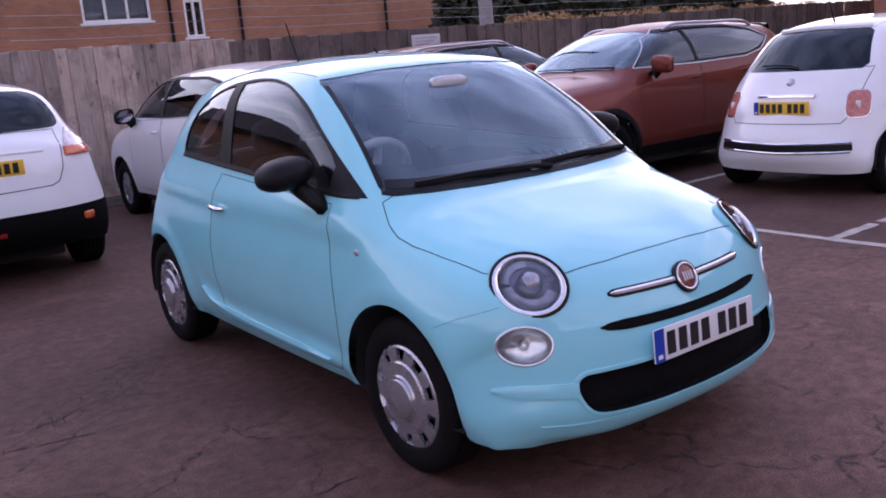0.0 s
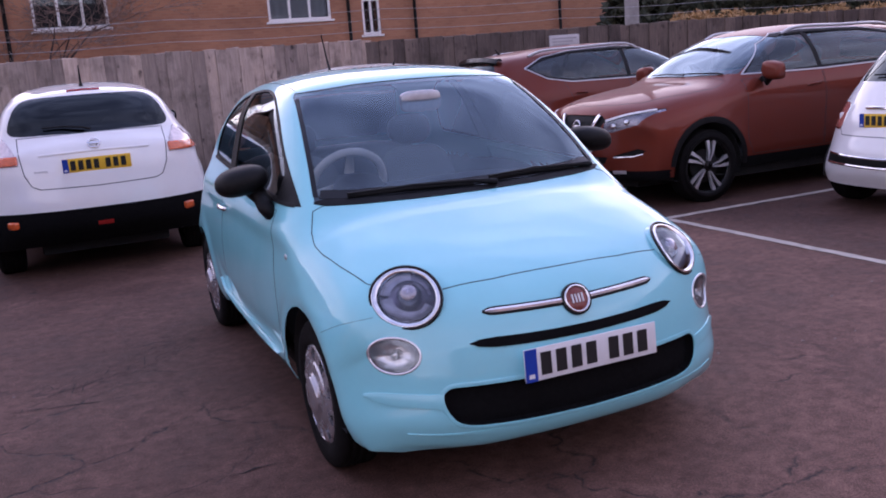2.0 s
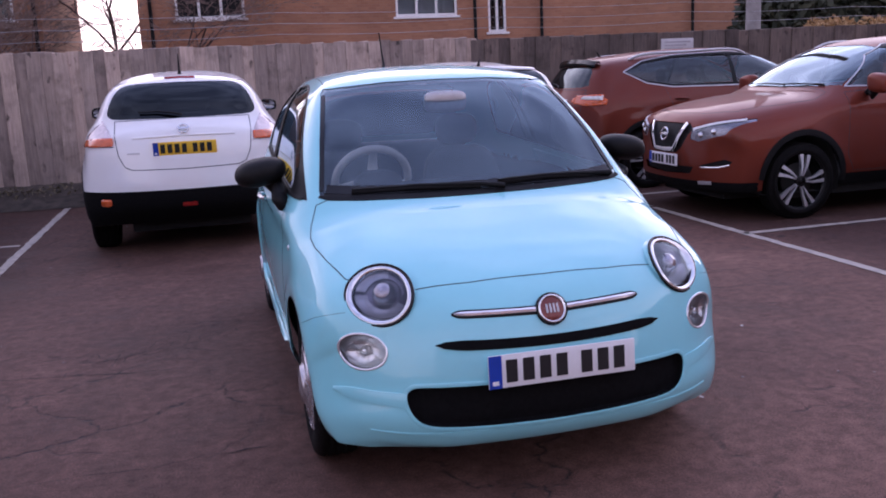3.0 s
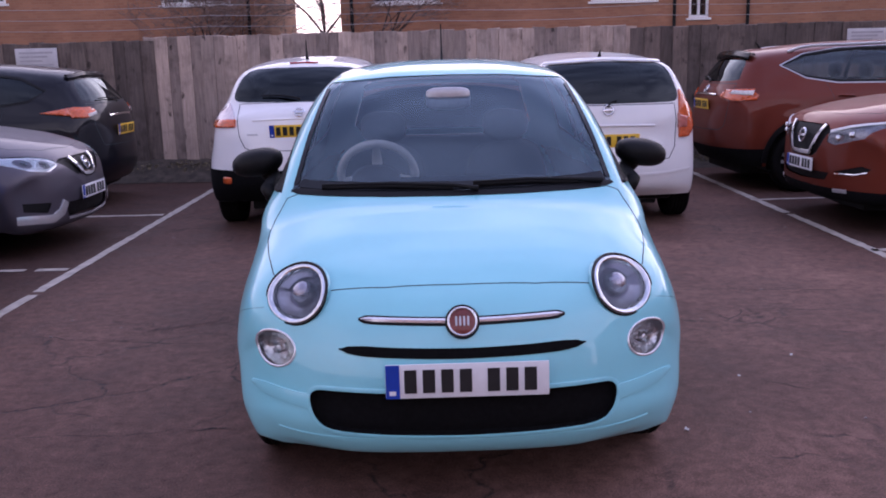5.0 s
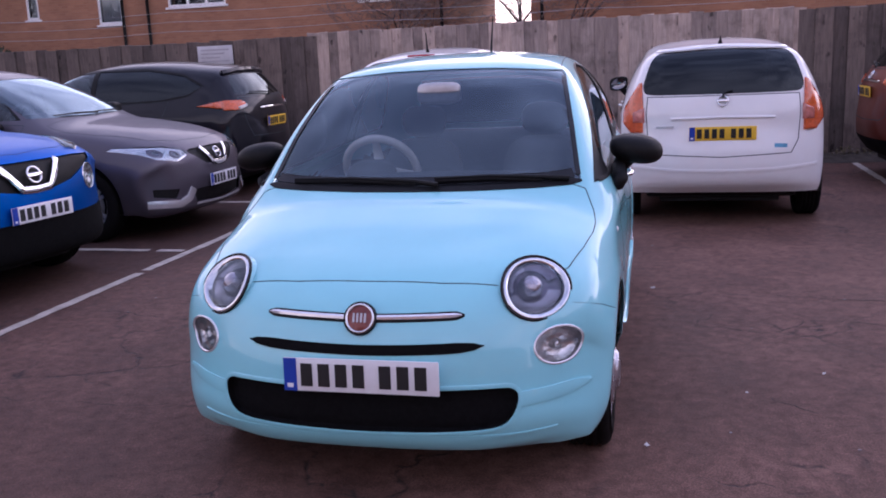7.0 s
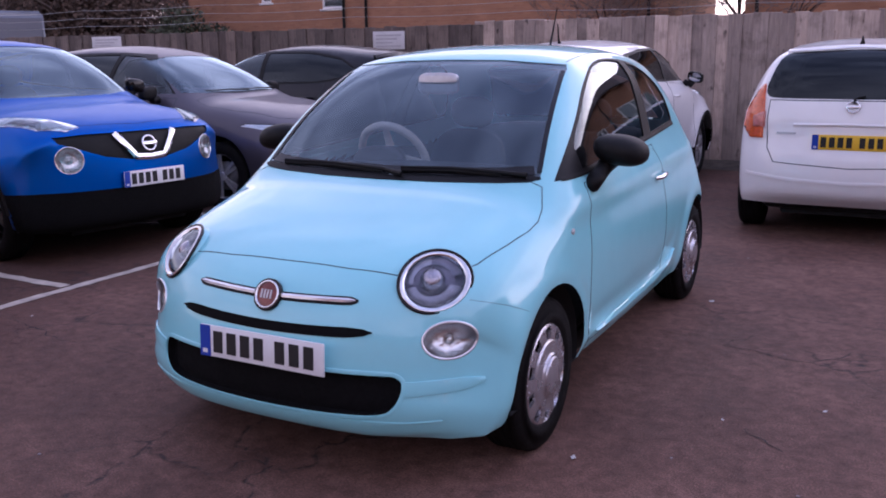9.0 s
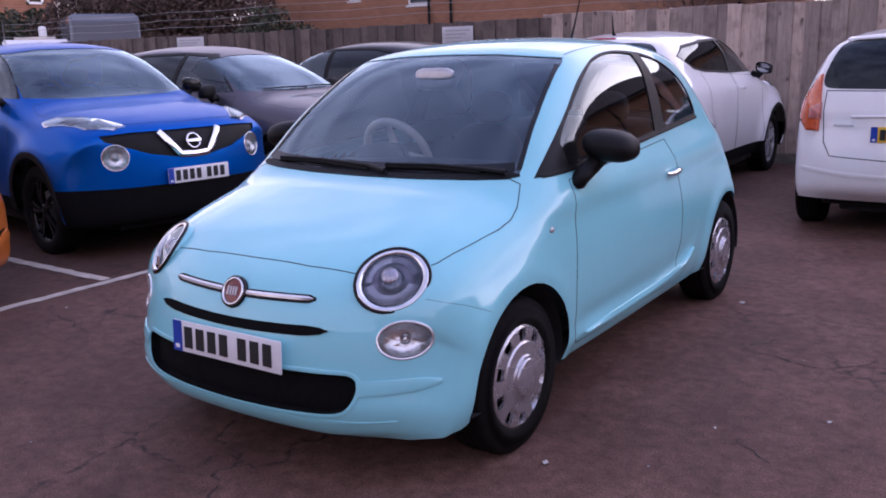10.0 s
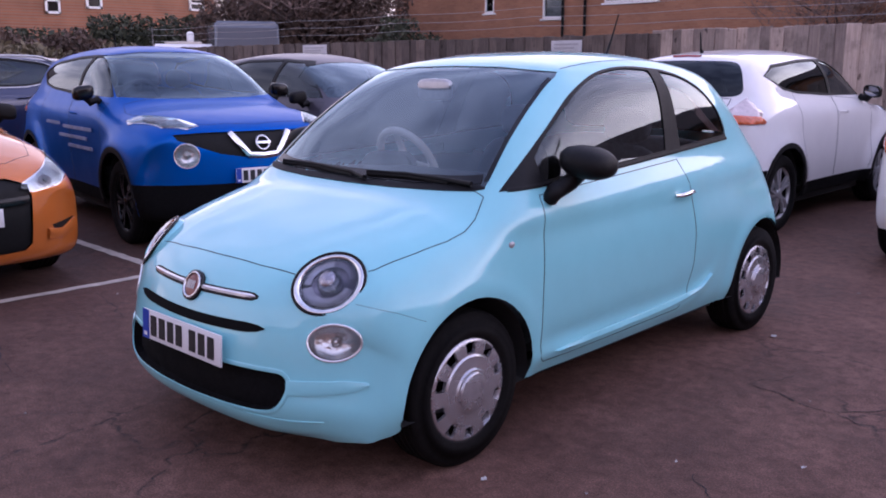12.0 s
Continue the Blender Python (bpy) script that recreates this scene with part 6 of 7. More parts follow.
def family_crossover(name, label, paint_mat, at):
    spec = dict(FAMILY, paint=paint_mat)
    b, root = car_base(name, label, spec, at)
    lower_cladding(b, 0.31, 0.42, 0.38, 2.7)
    b.take("grille", FRONT, both_sides([(0, 0.875), (0.34, 0.872), (0.41, 0.83), (0.27, 0.64), (0.2, 0.60), (0, 0.595)]), PLASTIC, "black grille", 0.05, -0.012, 0.0)
    v_grille(b, 0.872, 0.628, 0.315, 0.17)
    emblem(b, FRONT, (0, 0.765), 0.066)
    front_plate(b, 0.535, PLATEWHITE)
    b.take("lower_intake", FRONT, both_sides([(0, 0.46), (0.45, 0.485), (0.40, 0.42), (0, 0.405)]), PLASTIC, "", 0.05, -0.02, 0.0)
    for s in (-1, 1):
        lamp = b.take("headlight", FRONT, hull([(s * 0.40, 0.735), (s * 0.50, 0.715), (s * 0.76, 0.785), (s * 0.835, 0.895), (s * 0.82, 0.915), (s * 0.60, 0.875), (s * 0.40, 0.825)]), VIOLETLAMP, "swept-back headlight", 0.02, -0.008, 0.0, lambda c: c.y < 0.2)
        b.overlay("lens", FRONT, hull([(s * 0.41, 0.745), (s * 0.50, 0.727), (s * 0.745, 0.79), (s * 0.825, 0.893), (s * 0.60, 0.866), (s * 0.41, 0.816)]), LENS, "", 0.02, 0.004, 0.002, lambda c: c.y < 0.2, lamp)
        b.bead("daytime_strip", FRONT, [(s * 0.42, 0.822), (s * 0.60, 0.868), (s * 0.80, 0.905)], PLATEWHITE, 0.022, 0.006, high=0.004, parent=lamp)
        pts = on_skin(b, FRONT, [(s * 0.52, 0.775), (s * 0.65, 0.81)], -0.012)
        for p in pts:
            bm = bmesh.new()
            blob(bm, (0, 0, 0), (0.03,) * 3, 14, 8)
            bmesh.ops.translate(bm, verts=bm.verts[:], vec=p)
            part("projector", bm, CHROME, lamp)
        b.take("fog_pocket", FRONT, hull([(s * 0.52, 0.50), (s * 0.74, 0.565), (s * 0.80, 0.545), (s * 0.76, 0.50), (s * 0.54, 0.475)]), PLASTIC, "", 0.02, -0.01, 0.0, lambda c: c.y < 0)
        b.bead("fog_trim", FRONT, [(s * 0.52, 0.485), (s * 0.70, 0.492), (s * 0.78, 0.515)], CHROME, 0.015, 0.003, high=0.006)
        b.bead("bumper_lip", FRONT, [(s * 0.50, 0.345), (s * 0.64, 0.35)], SILVER, 0.03, 0.004, high=0.008)
        r = b.take("tail_light", REAR, hull([(s * 0.45, 1.02), (s * 0.70, 0.975), (s * 0.87, 0.99), (s * 0.875, 1.05), (s * 0.80, 1.10), (s * 0.60, 1.09), (s * 0.46, 1.06)]), AMBER, "wide orange-red tail lamp", 0.3, 0.014, 0.02, lambda c: c.y > 2.6)
        b.overlay("clear_lens", REAR, hull([(s * 0.60, 1.05), (s * 0.86, 1.03), (s * 0.80, 1.08), (s * 0.62, 1.08)]), IVORY, "", 0.32, 0.018, 0.01, lambda c: c.y > 2.6, r)
        view = LEFT if s > 0 else RIGHT
        b.take("tail_light", view, hull([(s * 3.14, 1.04), (s * 3.32, 0.98), (s * 3.42, 1.0), (s * 3.38, 1.09), (s * 3.24, 1.10)]), AMBER, "", 0.05, 0.014, 0.02, lambda c, s=s: c.x * s > 0.3)
        handle(b, view, (s * 1.33, 0.995), paint_mat, 0.09)
        handle(b, view, (s * 2.22, 1.01), paint_mat, 0.09)
        for ya in (0.0, 2.646):
            arc = [(s * (ya + 0.425 * math.cos(radians(a))), 0.35 + 0.425 * math.sin(radians(a))) for a in range(-4, 186, 10)]
            b.bead("arch_trim", view, arc, PLASTIC, 0.055, 0.002, high=0.008)
    b.bead("tailgate_gap", REAR, both_sides([(0, 1.15), (0.60, 1.16), (0.63, 0.95), (0.58, 0.70), (0.5, 0.66), (0, 0.65)]), SEAM, 0.007, 0.001, True)
    b.bead("tailgate_chrome", REAR, [(-0.35, 1.035), (0, 1.04), (0.35, 1.035)], CHROME, 0.022, 0.003, high=0.01)
    emblem(b, REAR, (0, 1.09), 0.05)
    rear_plate(b, 0.93, PLATEYELLOW, 0.016, 4)
    b.bead("rear_spoiler", REAR, [(-0.52, 1.425), (-0.3, 1.452), (0, 1.46), (0.3, 1.452), (0.52, 1.425)], GLOSSBLACK, 0.09, 0.0, high=0.065)
    pts = on_skin(b, REAR, [(0.0, 1.165), (-0.05, 1.195), (-0.2, 1.215), (-0.36, 1.215)], 0.02)
    wiper(root, pts, "rear_wiper")
    for k in (0, 1):
        pts = on_skin(b, FRONT, [(0.10 + 0.5 * k, 1.155), (0.05 + 0.45 * k, 1.160), (-0.2 + 0.45 * k, 1.166), (-0.5 + 0.5 * k, 1.162)], 0.012)
        wiper(root, pts)
    mirrors(b, (0.985, 0.70, 1.17), (0.115, 0.075, 0.085), paint_mat)
    roof_rails(b, 0.56, 1.2, 2.75)
    shark_aerial(b, 2.85, 0.02)
    return close_car(b, root)


HATCH = dict(  # five-door hatchback
    plan_half=0.88, arch=0.365, wheels=(0.775, (0.0, 2.7), 0.318, 0.205), wheel_style=sport_style(SILVER, 5, (-0.14, 0.14), 0.0, (0.022, 0.03), 0.68),
    belt=1.04, roof=1.515, cowl=(0.36, 1.02), screen_y=1.4, mirror_at=(0.85, 1.33),
    profile=[(-0.72, 0.19, 0.42, 2.2), (-0.85, 0.23, 0.48, 2.3), (-0.885, 0.38, 0.54, 2.3), (-0.88, 0.55, 0.54, 2.3), (-0.83, 0.70, 0.5, 2.5), (-0.70, 0.805, 0.40, 2.9), (-0.38, 0.905, 0.30, 3.4), (0.02, 0.975, 0.26, 3.5), (0.36, 1.025, 0.19, 3.2),
             (0.80, 1.26, 0.16, 3.0), (1.22, 1.43, 0.15, 2.7), (1.6, 1.50, 0.15, 2.5), (2.1, 1.515, 0.15, 2.5), (2.7, 1.47, 0.17, 2.5), (3.10, 1.40, 0.2, 2.6), (3.25, 1.27, 0.26, 2.6), (3.40, 1.08, 0.32, 2.6), (3.45, 0.95, 0.36, 2.5),
             (3.48, 0.78, 0.42, 2.4), (3.50, 0.58, 0.45, 2.4), (3.48, 0.40, 0.42, 2.4), (3.36, 0.25, 0.36, 2.4)],
    sill=(-0.48, 3.1, 0.23),
    tumble=[(0.18, 0.80), (0.28, 0.85), (0.45, 0.88), (0.65, 0.884), (0.85, 0.872), (0.96, 0.845), (1.04, 0.805), (1.2, 0.735), (1.4, 0.64), (1.52, 0.54)],
    plan=[(-0.9, 1.0), (0.0, 1.0), (1.4, 0.99), (2.6, 0.985), (3.5, 0.93)],
    shape=[flare(0.0, 0.38, 0.318, 0.014), flare(2.7, 0.38, 0.318, 0.016), bulge(0.84, 0.012, 0.05, 0.2, 3.1)],
    windscreen=both_sides([(0, 1.045), (0.4, 1.05), (0.72, 1.06), (0.67, 1.20), (0.59, 1.36), (0.3, 1.40), (0, 1.41)]),
    rear_window=both_sides([(0, 1.10), (0.50, 1.11), (0.60, 1.13), (0.52, 1.27), (0.46, 1.33), (0, 1.35)]),
    side_glass=[[(0.65, 1.05), (1.50, 1.07), (1.48, 1.415), (1.25, 1.40), (1.02, 1.31), (0.82, 1.18)], [(1.56, 1.072), (2.4, 1.09), (2.75, 1.14), (2.9, 1.22), (2.65, 1.34), (2.2, 1.41), (1.54, 1.42)]],
    doors=[[(0.58, 1.01), (0.56, 0.45), (0.62, 0.31), (1.50, 0.31), (1.53, 1.05)], [(1.545, 1.05), (1.515, 0.31), (2.15, 0.31), (2.3, 0.55), (2.42, 0.8), (2.52, 1.07)]],
    bonnet=both_sides([(0, -0.70), (0.40, -0.65), (0.60, -0.50), (0.72, -0.1), (0.74, 0.2), (0.70, 0.40), (0.35, 0.36), (0, 0.35)]), frame=0.025,
)


def hatch(name, label, paint_mat, at, face=0):
    """A five-door hatchback; face 0: slim grille with wide lamps, 1: sharp-edged front with bold lower trim."""
    spec = dict(HATCH, paint=paint_mat)
    b, root = car_base(name, label, spec, at)
    if face == 0:
        b.take("grille", FRONT, both_sides([(0, 0.745), (0.36, 0.74), (0.42, 0.72), (0.22, 0.60), (0, 0.59)]), PLASTIC, "black grille", 0.05, -0.012, 0.0)
        b.take("lower_intake", FRONT, both_sides([(0, 0.40), (0.46, 0.395), (0.42, 0.29), (0, 0.27)]), PLASTIC, "black lower intake", 0.05, -0.02, 0.0)
        b.bead("intake_lip", FRONT, [(-0.42, 0.268), (0, 0.252), (0.42, 0.268)], SILVER, 0.02, 0.002, high=0.006)
        v_grille(b, 0.738, 0.595, 0.22, 0.11)
        emblem(b, FRONT, (0, 0.675), 0.056)
        front_plate(b, 0.452, PLATEWHITE)
    else:
        b.take("grille", FRONT, both_sides([(0, 0.74), (0.34, 0.735), (0.47, 0.69), (0.48, 0.62), (0.45, 0.33), (0.40, 0.29), (0, 0.28)]), PLASTIC, "large black trapezium grille", 0.05, -0.015, 0.0)
        b.bead("grille_bar", FRONT, [(-0.46, 0.60), (0, 0.585), (0.46, 0.60)], GLOSSBLACK, 0.05, -0.005, high=0.012)
        v_grille(b, 0.765, 0.635, 0.27, 0.13)
        emblem(b, FRONT, (0, 0.705), 0.06)
        front_plate(b, 0.515, PLATEWHITE)
    for s in (-1, 1):
        if face == 0:
            q = [(s * 0.42, 0.70), (s * 0.56, 0.655), (s * 0.74, 0.685), (s * 0.845, 0.775), (s * 0.82, 0.80), (s * 0.60, 0.785), (s * 0.44, 0.745)]
        else:
            q = [(s * 0.40, 0.665), (s * 0.50, 0.64), (s * 0.70, 0.66), (s * 0.84, 0.735), (s * 0.875, 0.83), (s * 0.84, 0.865), (s * 0.60, 0.765), (s * 0.43, 0.70)]
        lamp = b.take("headlight", FRONT, hull(q), LAMPBRIGHT, "large wraparound headlight", 0.02, -0.008, 0.0, lambda c: c.y < 0.25)
        b.overlay("lens", FRONT, grown(hull(q), -0.008), LENS, "", 0.02, 0.004, 0.002, lambda c: c.y < 0.25, lamp)
        for cx, cz in ((0.55, 0.715), (0.70, 0.74)) if face == 0 else ((0.60, 0.70), (0.76, 0.755)):
            b.overlay("reflector", FRONT, oval(s * cx, cz, 0.05, 0.034), DARKLAMP, "", 0.02, -0.004, 0.0, lambda c: c.y < 0.25, lamp)
            b.overlay("bulb", FRONT, oval(s * cx, cz, 0.02, 0.016), CHROME, "", 0.02, -0.001, 0.001, lambda c: c.y < 0.25, lamp)
        b.take("fog_pocket", FRONT, hull([(s * 0.60, 0.42), (s * 0.80, 0.44), (s * 0.80, 0.375), (s * 0.64, 0.345)]), PLASTIC, "", 0.02, -0.01, 0.0, lambda c: c.y < 0)
        b.bead("lower_blade", FRONT, [(s * 0.46, 0.41), (s * 0.51, 0.335), (s * 0.60, 0.295), (s * 0.84, 0.315)] if face == 0 else [(s * 0.56, 0.37), (s * 0.68, 0.355), (s * 0.80, 0.40)], ALLOY if face == 0 else paint_mat, 0.065, 0.004, high=0.018, label="bright bumper blade")
        r = b.take("tail_light", REAR, hull([(s * 0.54, 0.985), (s * 0.68, 0.95), (s * 0.86, 0.96), (s * 0.87, 1.02), (s * 0.82, 1.05), (s * 0.56, 1.035)]), AMBER, "orange-red boomerang tail lamp", 0.3, 0.014, 0.02, lambda c: c.y > 2.6)
        b.overlay("clear_lens", REAR, hull([(s * 0.54, 0.985), (s * 0.66, 0.955), (s * 0.66, 0.985), (s * 0.55, 1.01)]), IVORY, "", 0.32, 0.018, 0.01, lambda c: c.y > 2.6, r)
        view = LEFT if s > 0 else RIGHT
        b.take("tail_light", view, hull([(s * 2.88, 1.005), (s * 3.22, 0.968), (s * 3.33, 0.985), (s * 3.33, 1.05), (s * 3.20, 1.055)]), AMBER, "", 0.05, 0.014, 0.02, lambda c, s=s: c.x * s > 0.3)
        handle(b, view, (s * 1.40, 0.88), paint_mat, 0.09)
        handle(b, view, (s * 2.32, 0.90), paint_mat, 0.09)
    b.bead("tailgate_gap", REAR, both_sides([(0, 1.08), (0.60, 1.09), (0.60, 0.85), (0.52, 0.66), (0, 0.65)]), SEAM, 0.007, 0.001, True)
    b.bead("tailgate_chrome", REAR, [(-0.32, 0.955), (0, 0.96), (0.32, 0.955)], CHROME, 0.02, 0.003, high=0.01)
    rear_plate(b, 0.80, PLATEYELLOW, 0.016, 4)
    b.bead("rear_spoiler", REAR, [(-0.52, 1.345), (-0.3, 1.372), (0, 1.38), (0.3, 1.372), (0.52, 1.345)], paint_mat, 0.06, 0.0, high=0.045)
    pts = on_skin(b, REAR, [(0.0, 1.085), (0.05, 1.11), (-0.2, 1.125), (-0.40, 1.125)], 0.02)
    wiper(root, pts, "rear_wiper")
    for k in (0, 1):
        pts = on_skin(b, FRONT, [(0.10 + 0.5 * k, 1.055), (0.05 + 0.45 * k, 1.060), (-0.2 + 0.45 * k, 1.066), (-0.5 + 0.5 * k, 1.062)], 0.012)
        wiper(root, pts)
    mirrors(b, (0.945, 0.80, 1.065), (0.095, 0.06, 0.062), PLASTIC)
    return close_car(b, root)


city_car("city_car", "mint green small hatchback with black mirrors and silver wheel trims", MINT, pose(0, 0, 0), PLASTIC)
city_car("city_car", "white small hatchback seen with yellow rear plate and chrome bumper strip", WHITE, pose(7.29, 1.94, 0, 0, 0, 90), WHITE, True)
crossover("crossover", "white compact crossover parked nose to the fence", WHITE, pose(-1.23, 7.82, 0, 0, 0, 180))
crossover("crossover", "bright blue compact crossover with faded door lettering", BLUE, pose(-3.85, 1.96, 0, 0, 0, 82) @ Matrix.Diagonal((1, 1, 1.02, 1)), sport_style(GLOSSBLACK, 5, (-0.16, 0.16), 0.2, (0.022, 0.03)))
mpv("family_hatchback", "white tall family hatchback parked nose to the fence", WHITE, pose(1.46, 7.55, 0, 0, 0, 180))
family_crossover("large_crossover", "copper-red large crossover with cut alloy wheels", COPPER, pose(4.04, 4.36, 0, 0, 0, -90))
family_crossover("large_crossover", "dark copper large crossover parked beside the fence", MAROON, pose(6.57, 6.95, 0, 0, 0, 90))
hatch("hatchback", "dark grey five-door hatchback in a marked bay", GREY, pose(-3.93, 4.40, 0, 0, 0, 90) @ Matrix.Diagonal((1, 1, 1.03, 1)), 0)
hatch("hatchback", "white five-door hatchback parked beyond the darker ones", WHITE, pose(-13.2, 7.0, 0, 0, 0, -90), 0)
hatch("hatchback", "black five-door hatchback parked tail outwards", BLACK, pose(-7.01, 6.84, 0, 0, 0, -90) @ Matrix.Diagonal((1, 1, 1.04, 1)), 0)
hatch("small_hatchback", "orange five-door hatchback with sharp headlights", ORANGE, pose(-3.64, -0.52, 0, 0, 0, 90), 1)
family_crossover("large_crossover", "dark navy large crossover in the next row", NAVY, pose(-10.0, 0.2, 0, 0, 0, 0))


# ---- ground, lines, fence, house ----
bm = bmesh.new()
bmesh.ops.create_grid(bm, x_segments=2, y_segments=2, size=1500)
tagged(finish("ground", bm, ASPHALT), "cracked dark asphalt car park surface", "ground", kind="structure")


def painted_line(x0, y0, x1, y1, w=0.085):
    """A worn painted line on the asphalt, with ragged sides and a few gaps."""
    d = Vector((x1 - x0, y1 - y0, 0))
    n = max(2, int(d.length / 0.08))
    t, s = d.normalized(), Vector((-d.y, d.x, 0)).normalized()
    bm = bmesh.new()
    rows = []
    for k in range(n + 1):
        p = Vector((x0, y0, 0.004)) + d * k / n
        a = w / 2 * random.uniform(0.75, 1.1)
        c = w / 2 * random.uniform(0.75, 1.1)
        rows.append((bm.verts.new(p - s * a), bm.verts.new(p + s * c)))
    for r, q in zip(rows, rows[1:]):
        if random.random() > 0.012:
            bm.faces.new((r[0], r[1], q[1], q[0]))
    return tagged(finish("bay_line", bm, LINE), "worn white painted parking bay line", "line", "parking bay lines", "structure")


painted_line(-2.79, -4.3, -2.76, 8.4)
painted_line(3.10, -4.3, 3.30, 8.4)
for y in (-1.7, 0.82, 3.22, 5.70):
    painted_line(-2.84, y, -7.2, y + 0.12)
for y in (-1.75, 0.70, 3.08, 5.60):
    painted_line(3.2, y, 7.6, y + 0.05)

fence = thing("fence", "weathered vertical board timber fence along the car park", "fence", kind="structure")
FENCE_Y = 8.99
bm = bmesh.new()
for z in (0.35, 1.0, 1.6):
    box(bm, (-18, FENCE_Y + 0.03, z - 0.04), (22.2, FENCE_Y + 0.09, z + 0.04))
part("fence_rail", bm, BOARD_DARK, fence)


def board_mesh(h, w, lean, thick=0.018):
    bm = box(bmesh.new(), (-w / 2, -thick, 0.06), (w / 2, 0, h))
    for v in bm.verts:
        v.co.x += lean * v.co.z
    for v in bm.verts:
        if v.co.z > 1:
            v.co.z += random.uniform(-0.012, 0.012)
    me = bpy.data.meshes.new("board")
    bm.to_mesh(me)
    bm.free()
    return me


def boards(x0, x1, mat, tops, w, proud):
    shapes = [board_mesh(tops + random.uniform(-0.010, 0.008), w * random.uniform(1.02, 1.10), random.uniform(-0.003, 0.003)) for _ in range(9)]
    for me in shapes:
        me.materials.append(mat)
    x, k = x0, 0
    while x < x1:
        ob = new("board", random.choice(shapes))
        ob.parent = fence
        ob.location = (x + w / 2, FENCE_Y + 0.03 - (proud if k % 2 else 0) - random.uniform(0, 0.006), random.uniform(-0.005, 0.005))
        x += w * 0.97
        k += 1


boards(-17.6, -3.9, BOARD_DARK, 1.86, 0.19, 0.026)
boards(-3.9, 2.76, BOARD_PALE, 1.90, 0.16, 0.022)
boards(2.70, 22.0, BOARD_DARK, 1.88, 0.20, 0.028)

bm = bmesh.new()
for z in (2.03, 2.17, 2.31):
    for k in range(-18, 21, 3):
        sag = [(k + 3 * q / 6, FENCE_Y + 0.02, z - 0.03 * math.sin(math.pi * q / 6)) for q in range(7)]
        tube(sag, 0.004, 5, bm=bm)
part("fence_wire", bm, GALV, fence, "thin strand wires above the boards")
for k in (-17.8, 21.8):
    part("wire_post", tube([(k, FENCE_Y + 0.04, 1.5), (k, FENCE_Y + 0.02, 2.36)], 0.014, 6), GALV, fence)

# soil verge between asphalt and fence
bm = bmesh.new()
bmesh.ops.create_grid(bm, x_segments=160, y_segments=5, size=1)
for v in bm.verts:
    x, y = v.co.x * 18 + 3, v.co.y
    edge = 0.10 * noise.noise((x * 0.9, 3, 0)) if y < -0.5 else 0
    bank = min(1, max(0, (-1.9 - x) / 0.5)) * (0.5 + 0.5 * y) ** 0.8  # the soil is heaped up behind the empty corner
    v.co = Vector((x, 8.68 + 0.34 * y + edge, max(0.006, 0.03 + 0.03 * y + 0.20 * bank + 0.03 * (1 + bank) * noise.noise((x * 2, y * 3, 5)))))
SOIL = plain("soil_and_leaves", (0.058, 0.046, 0.036), 0.95, 0.0, 0.5, 9, bumpy=0.8)
tagged(finish("verge", bm, SOIL), "narrow strip of soil and dead leaves below the fence", "verge", kind="structure")


def sign(x, z, w, h, y=FENCE_Y - 0.02, label="small white notice board on the fence"):
    s = thing("notice_sign", label, "sign", "fence notices")
    part("sign_board", boxed((x - w / 2, y - 0.012, z - h / 2), (x + w / 2, y, z + h / 2), 0.003), SIGNWHITE, s)
    for k in range(4):
        part("text_bar", boxed((x - w * 0.4, y - 0.015, z + h * (0.28 - 0.2 * k) - 0.012), (x + w * (0.4 - 0.13 * (k % 3)), y - 0.011, z + h * (0.28 - 0.2 * k) + 0.012)), SIGNINK, s)


sign(-5.34, 1.66, 0.56, 0.27)
sign(5.93, 1.66, 0.54, 0.24)
sign(-11.4, 1.70, 0.75, 0.26)

post = thing("lamp_post", "pale concrete lamp post behind the fence", "post")
part("shaft", tube([(7.45, 9.3, 0.0), (7.45, 9.3, 6.0)], [0.13, 0.09], 16), CONCRETE, post)


def window(parent, x0, x1, z0, z1, y, lights=3, curtain=False):
    """A white framed window let into a wall that faces -y: frame, sill, panes."""
    w = new("window")
    w.parent = parent
    f = 0.07
    bm = bmesh.new()
    box(bm, (x0, y - 0.04, z0), (x1, y + 0.05, z0 + f))
    box(bm, (x0, y - 0.04, z1 - f), (x1, y + 0.05, z1))
    for k in range(lights + 1):
        a = x0 + (x1 - x0 - f) * k / lights
        box(bm, (a, y - 0.038, z0 + f), (a + f, y + 0.05, z1 - f))
    part("window_frame", bm, UPVC, w)
    part("window_sill", boxed((x0 - 0.08, y - 0.10, z0 - 0.07), (x1 + 0.08, y, z0 - 0.005), 0.01), UPVC, w)
    for k in range(lights):
        a = x0 + (x1 - x0 - f) * k / lights
        part("pane", boxed((a + f, y - 0.01, z0 + f), (a + (x1 - x0 - f) / lights, y + 0.0, z1 - f)), WINDOW_GLASS, w)
    if curtain:
        bm = bmesh.new()
        rows = [[bm.verts.new((x0 + f + (x1 - x0 - 2 * f) * k / 24, y + 0.09 + 0.02 * math.sin(k * 1.9), z)) for k in range(25)] for z in (z0 + f, z1 - f)]
        grid_faces(bm, rows)
        part("curtain", bm, CURTAIN, w)
    else:
        part("dark_room", boxed((x0 + f, y + 0.25, z0 + f), (x1 - f, y + 0.27, z1 - f)), CABIN, w)


WINDOW_GLASS = glass("house_glass", (0.75, 0.78, 0.8))
CURTAIN = plain("net_curtain", (0.62, 0.62, 0.63), 0.9, 0.0, 0.1, 8)
HOUSE_Y = 22.6


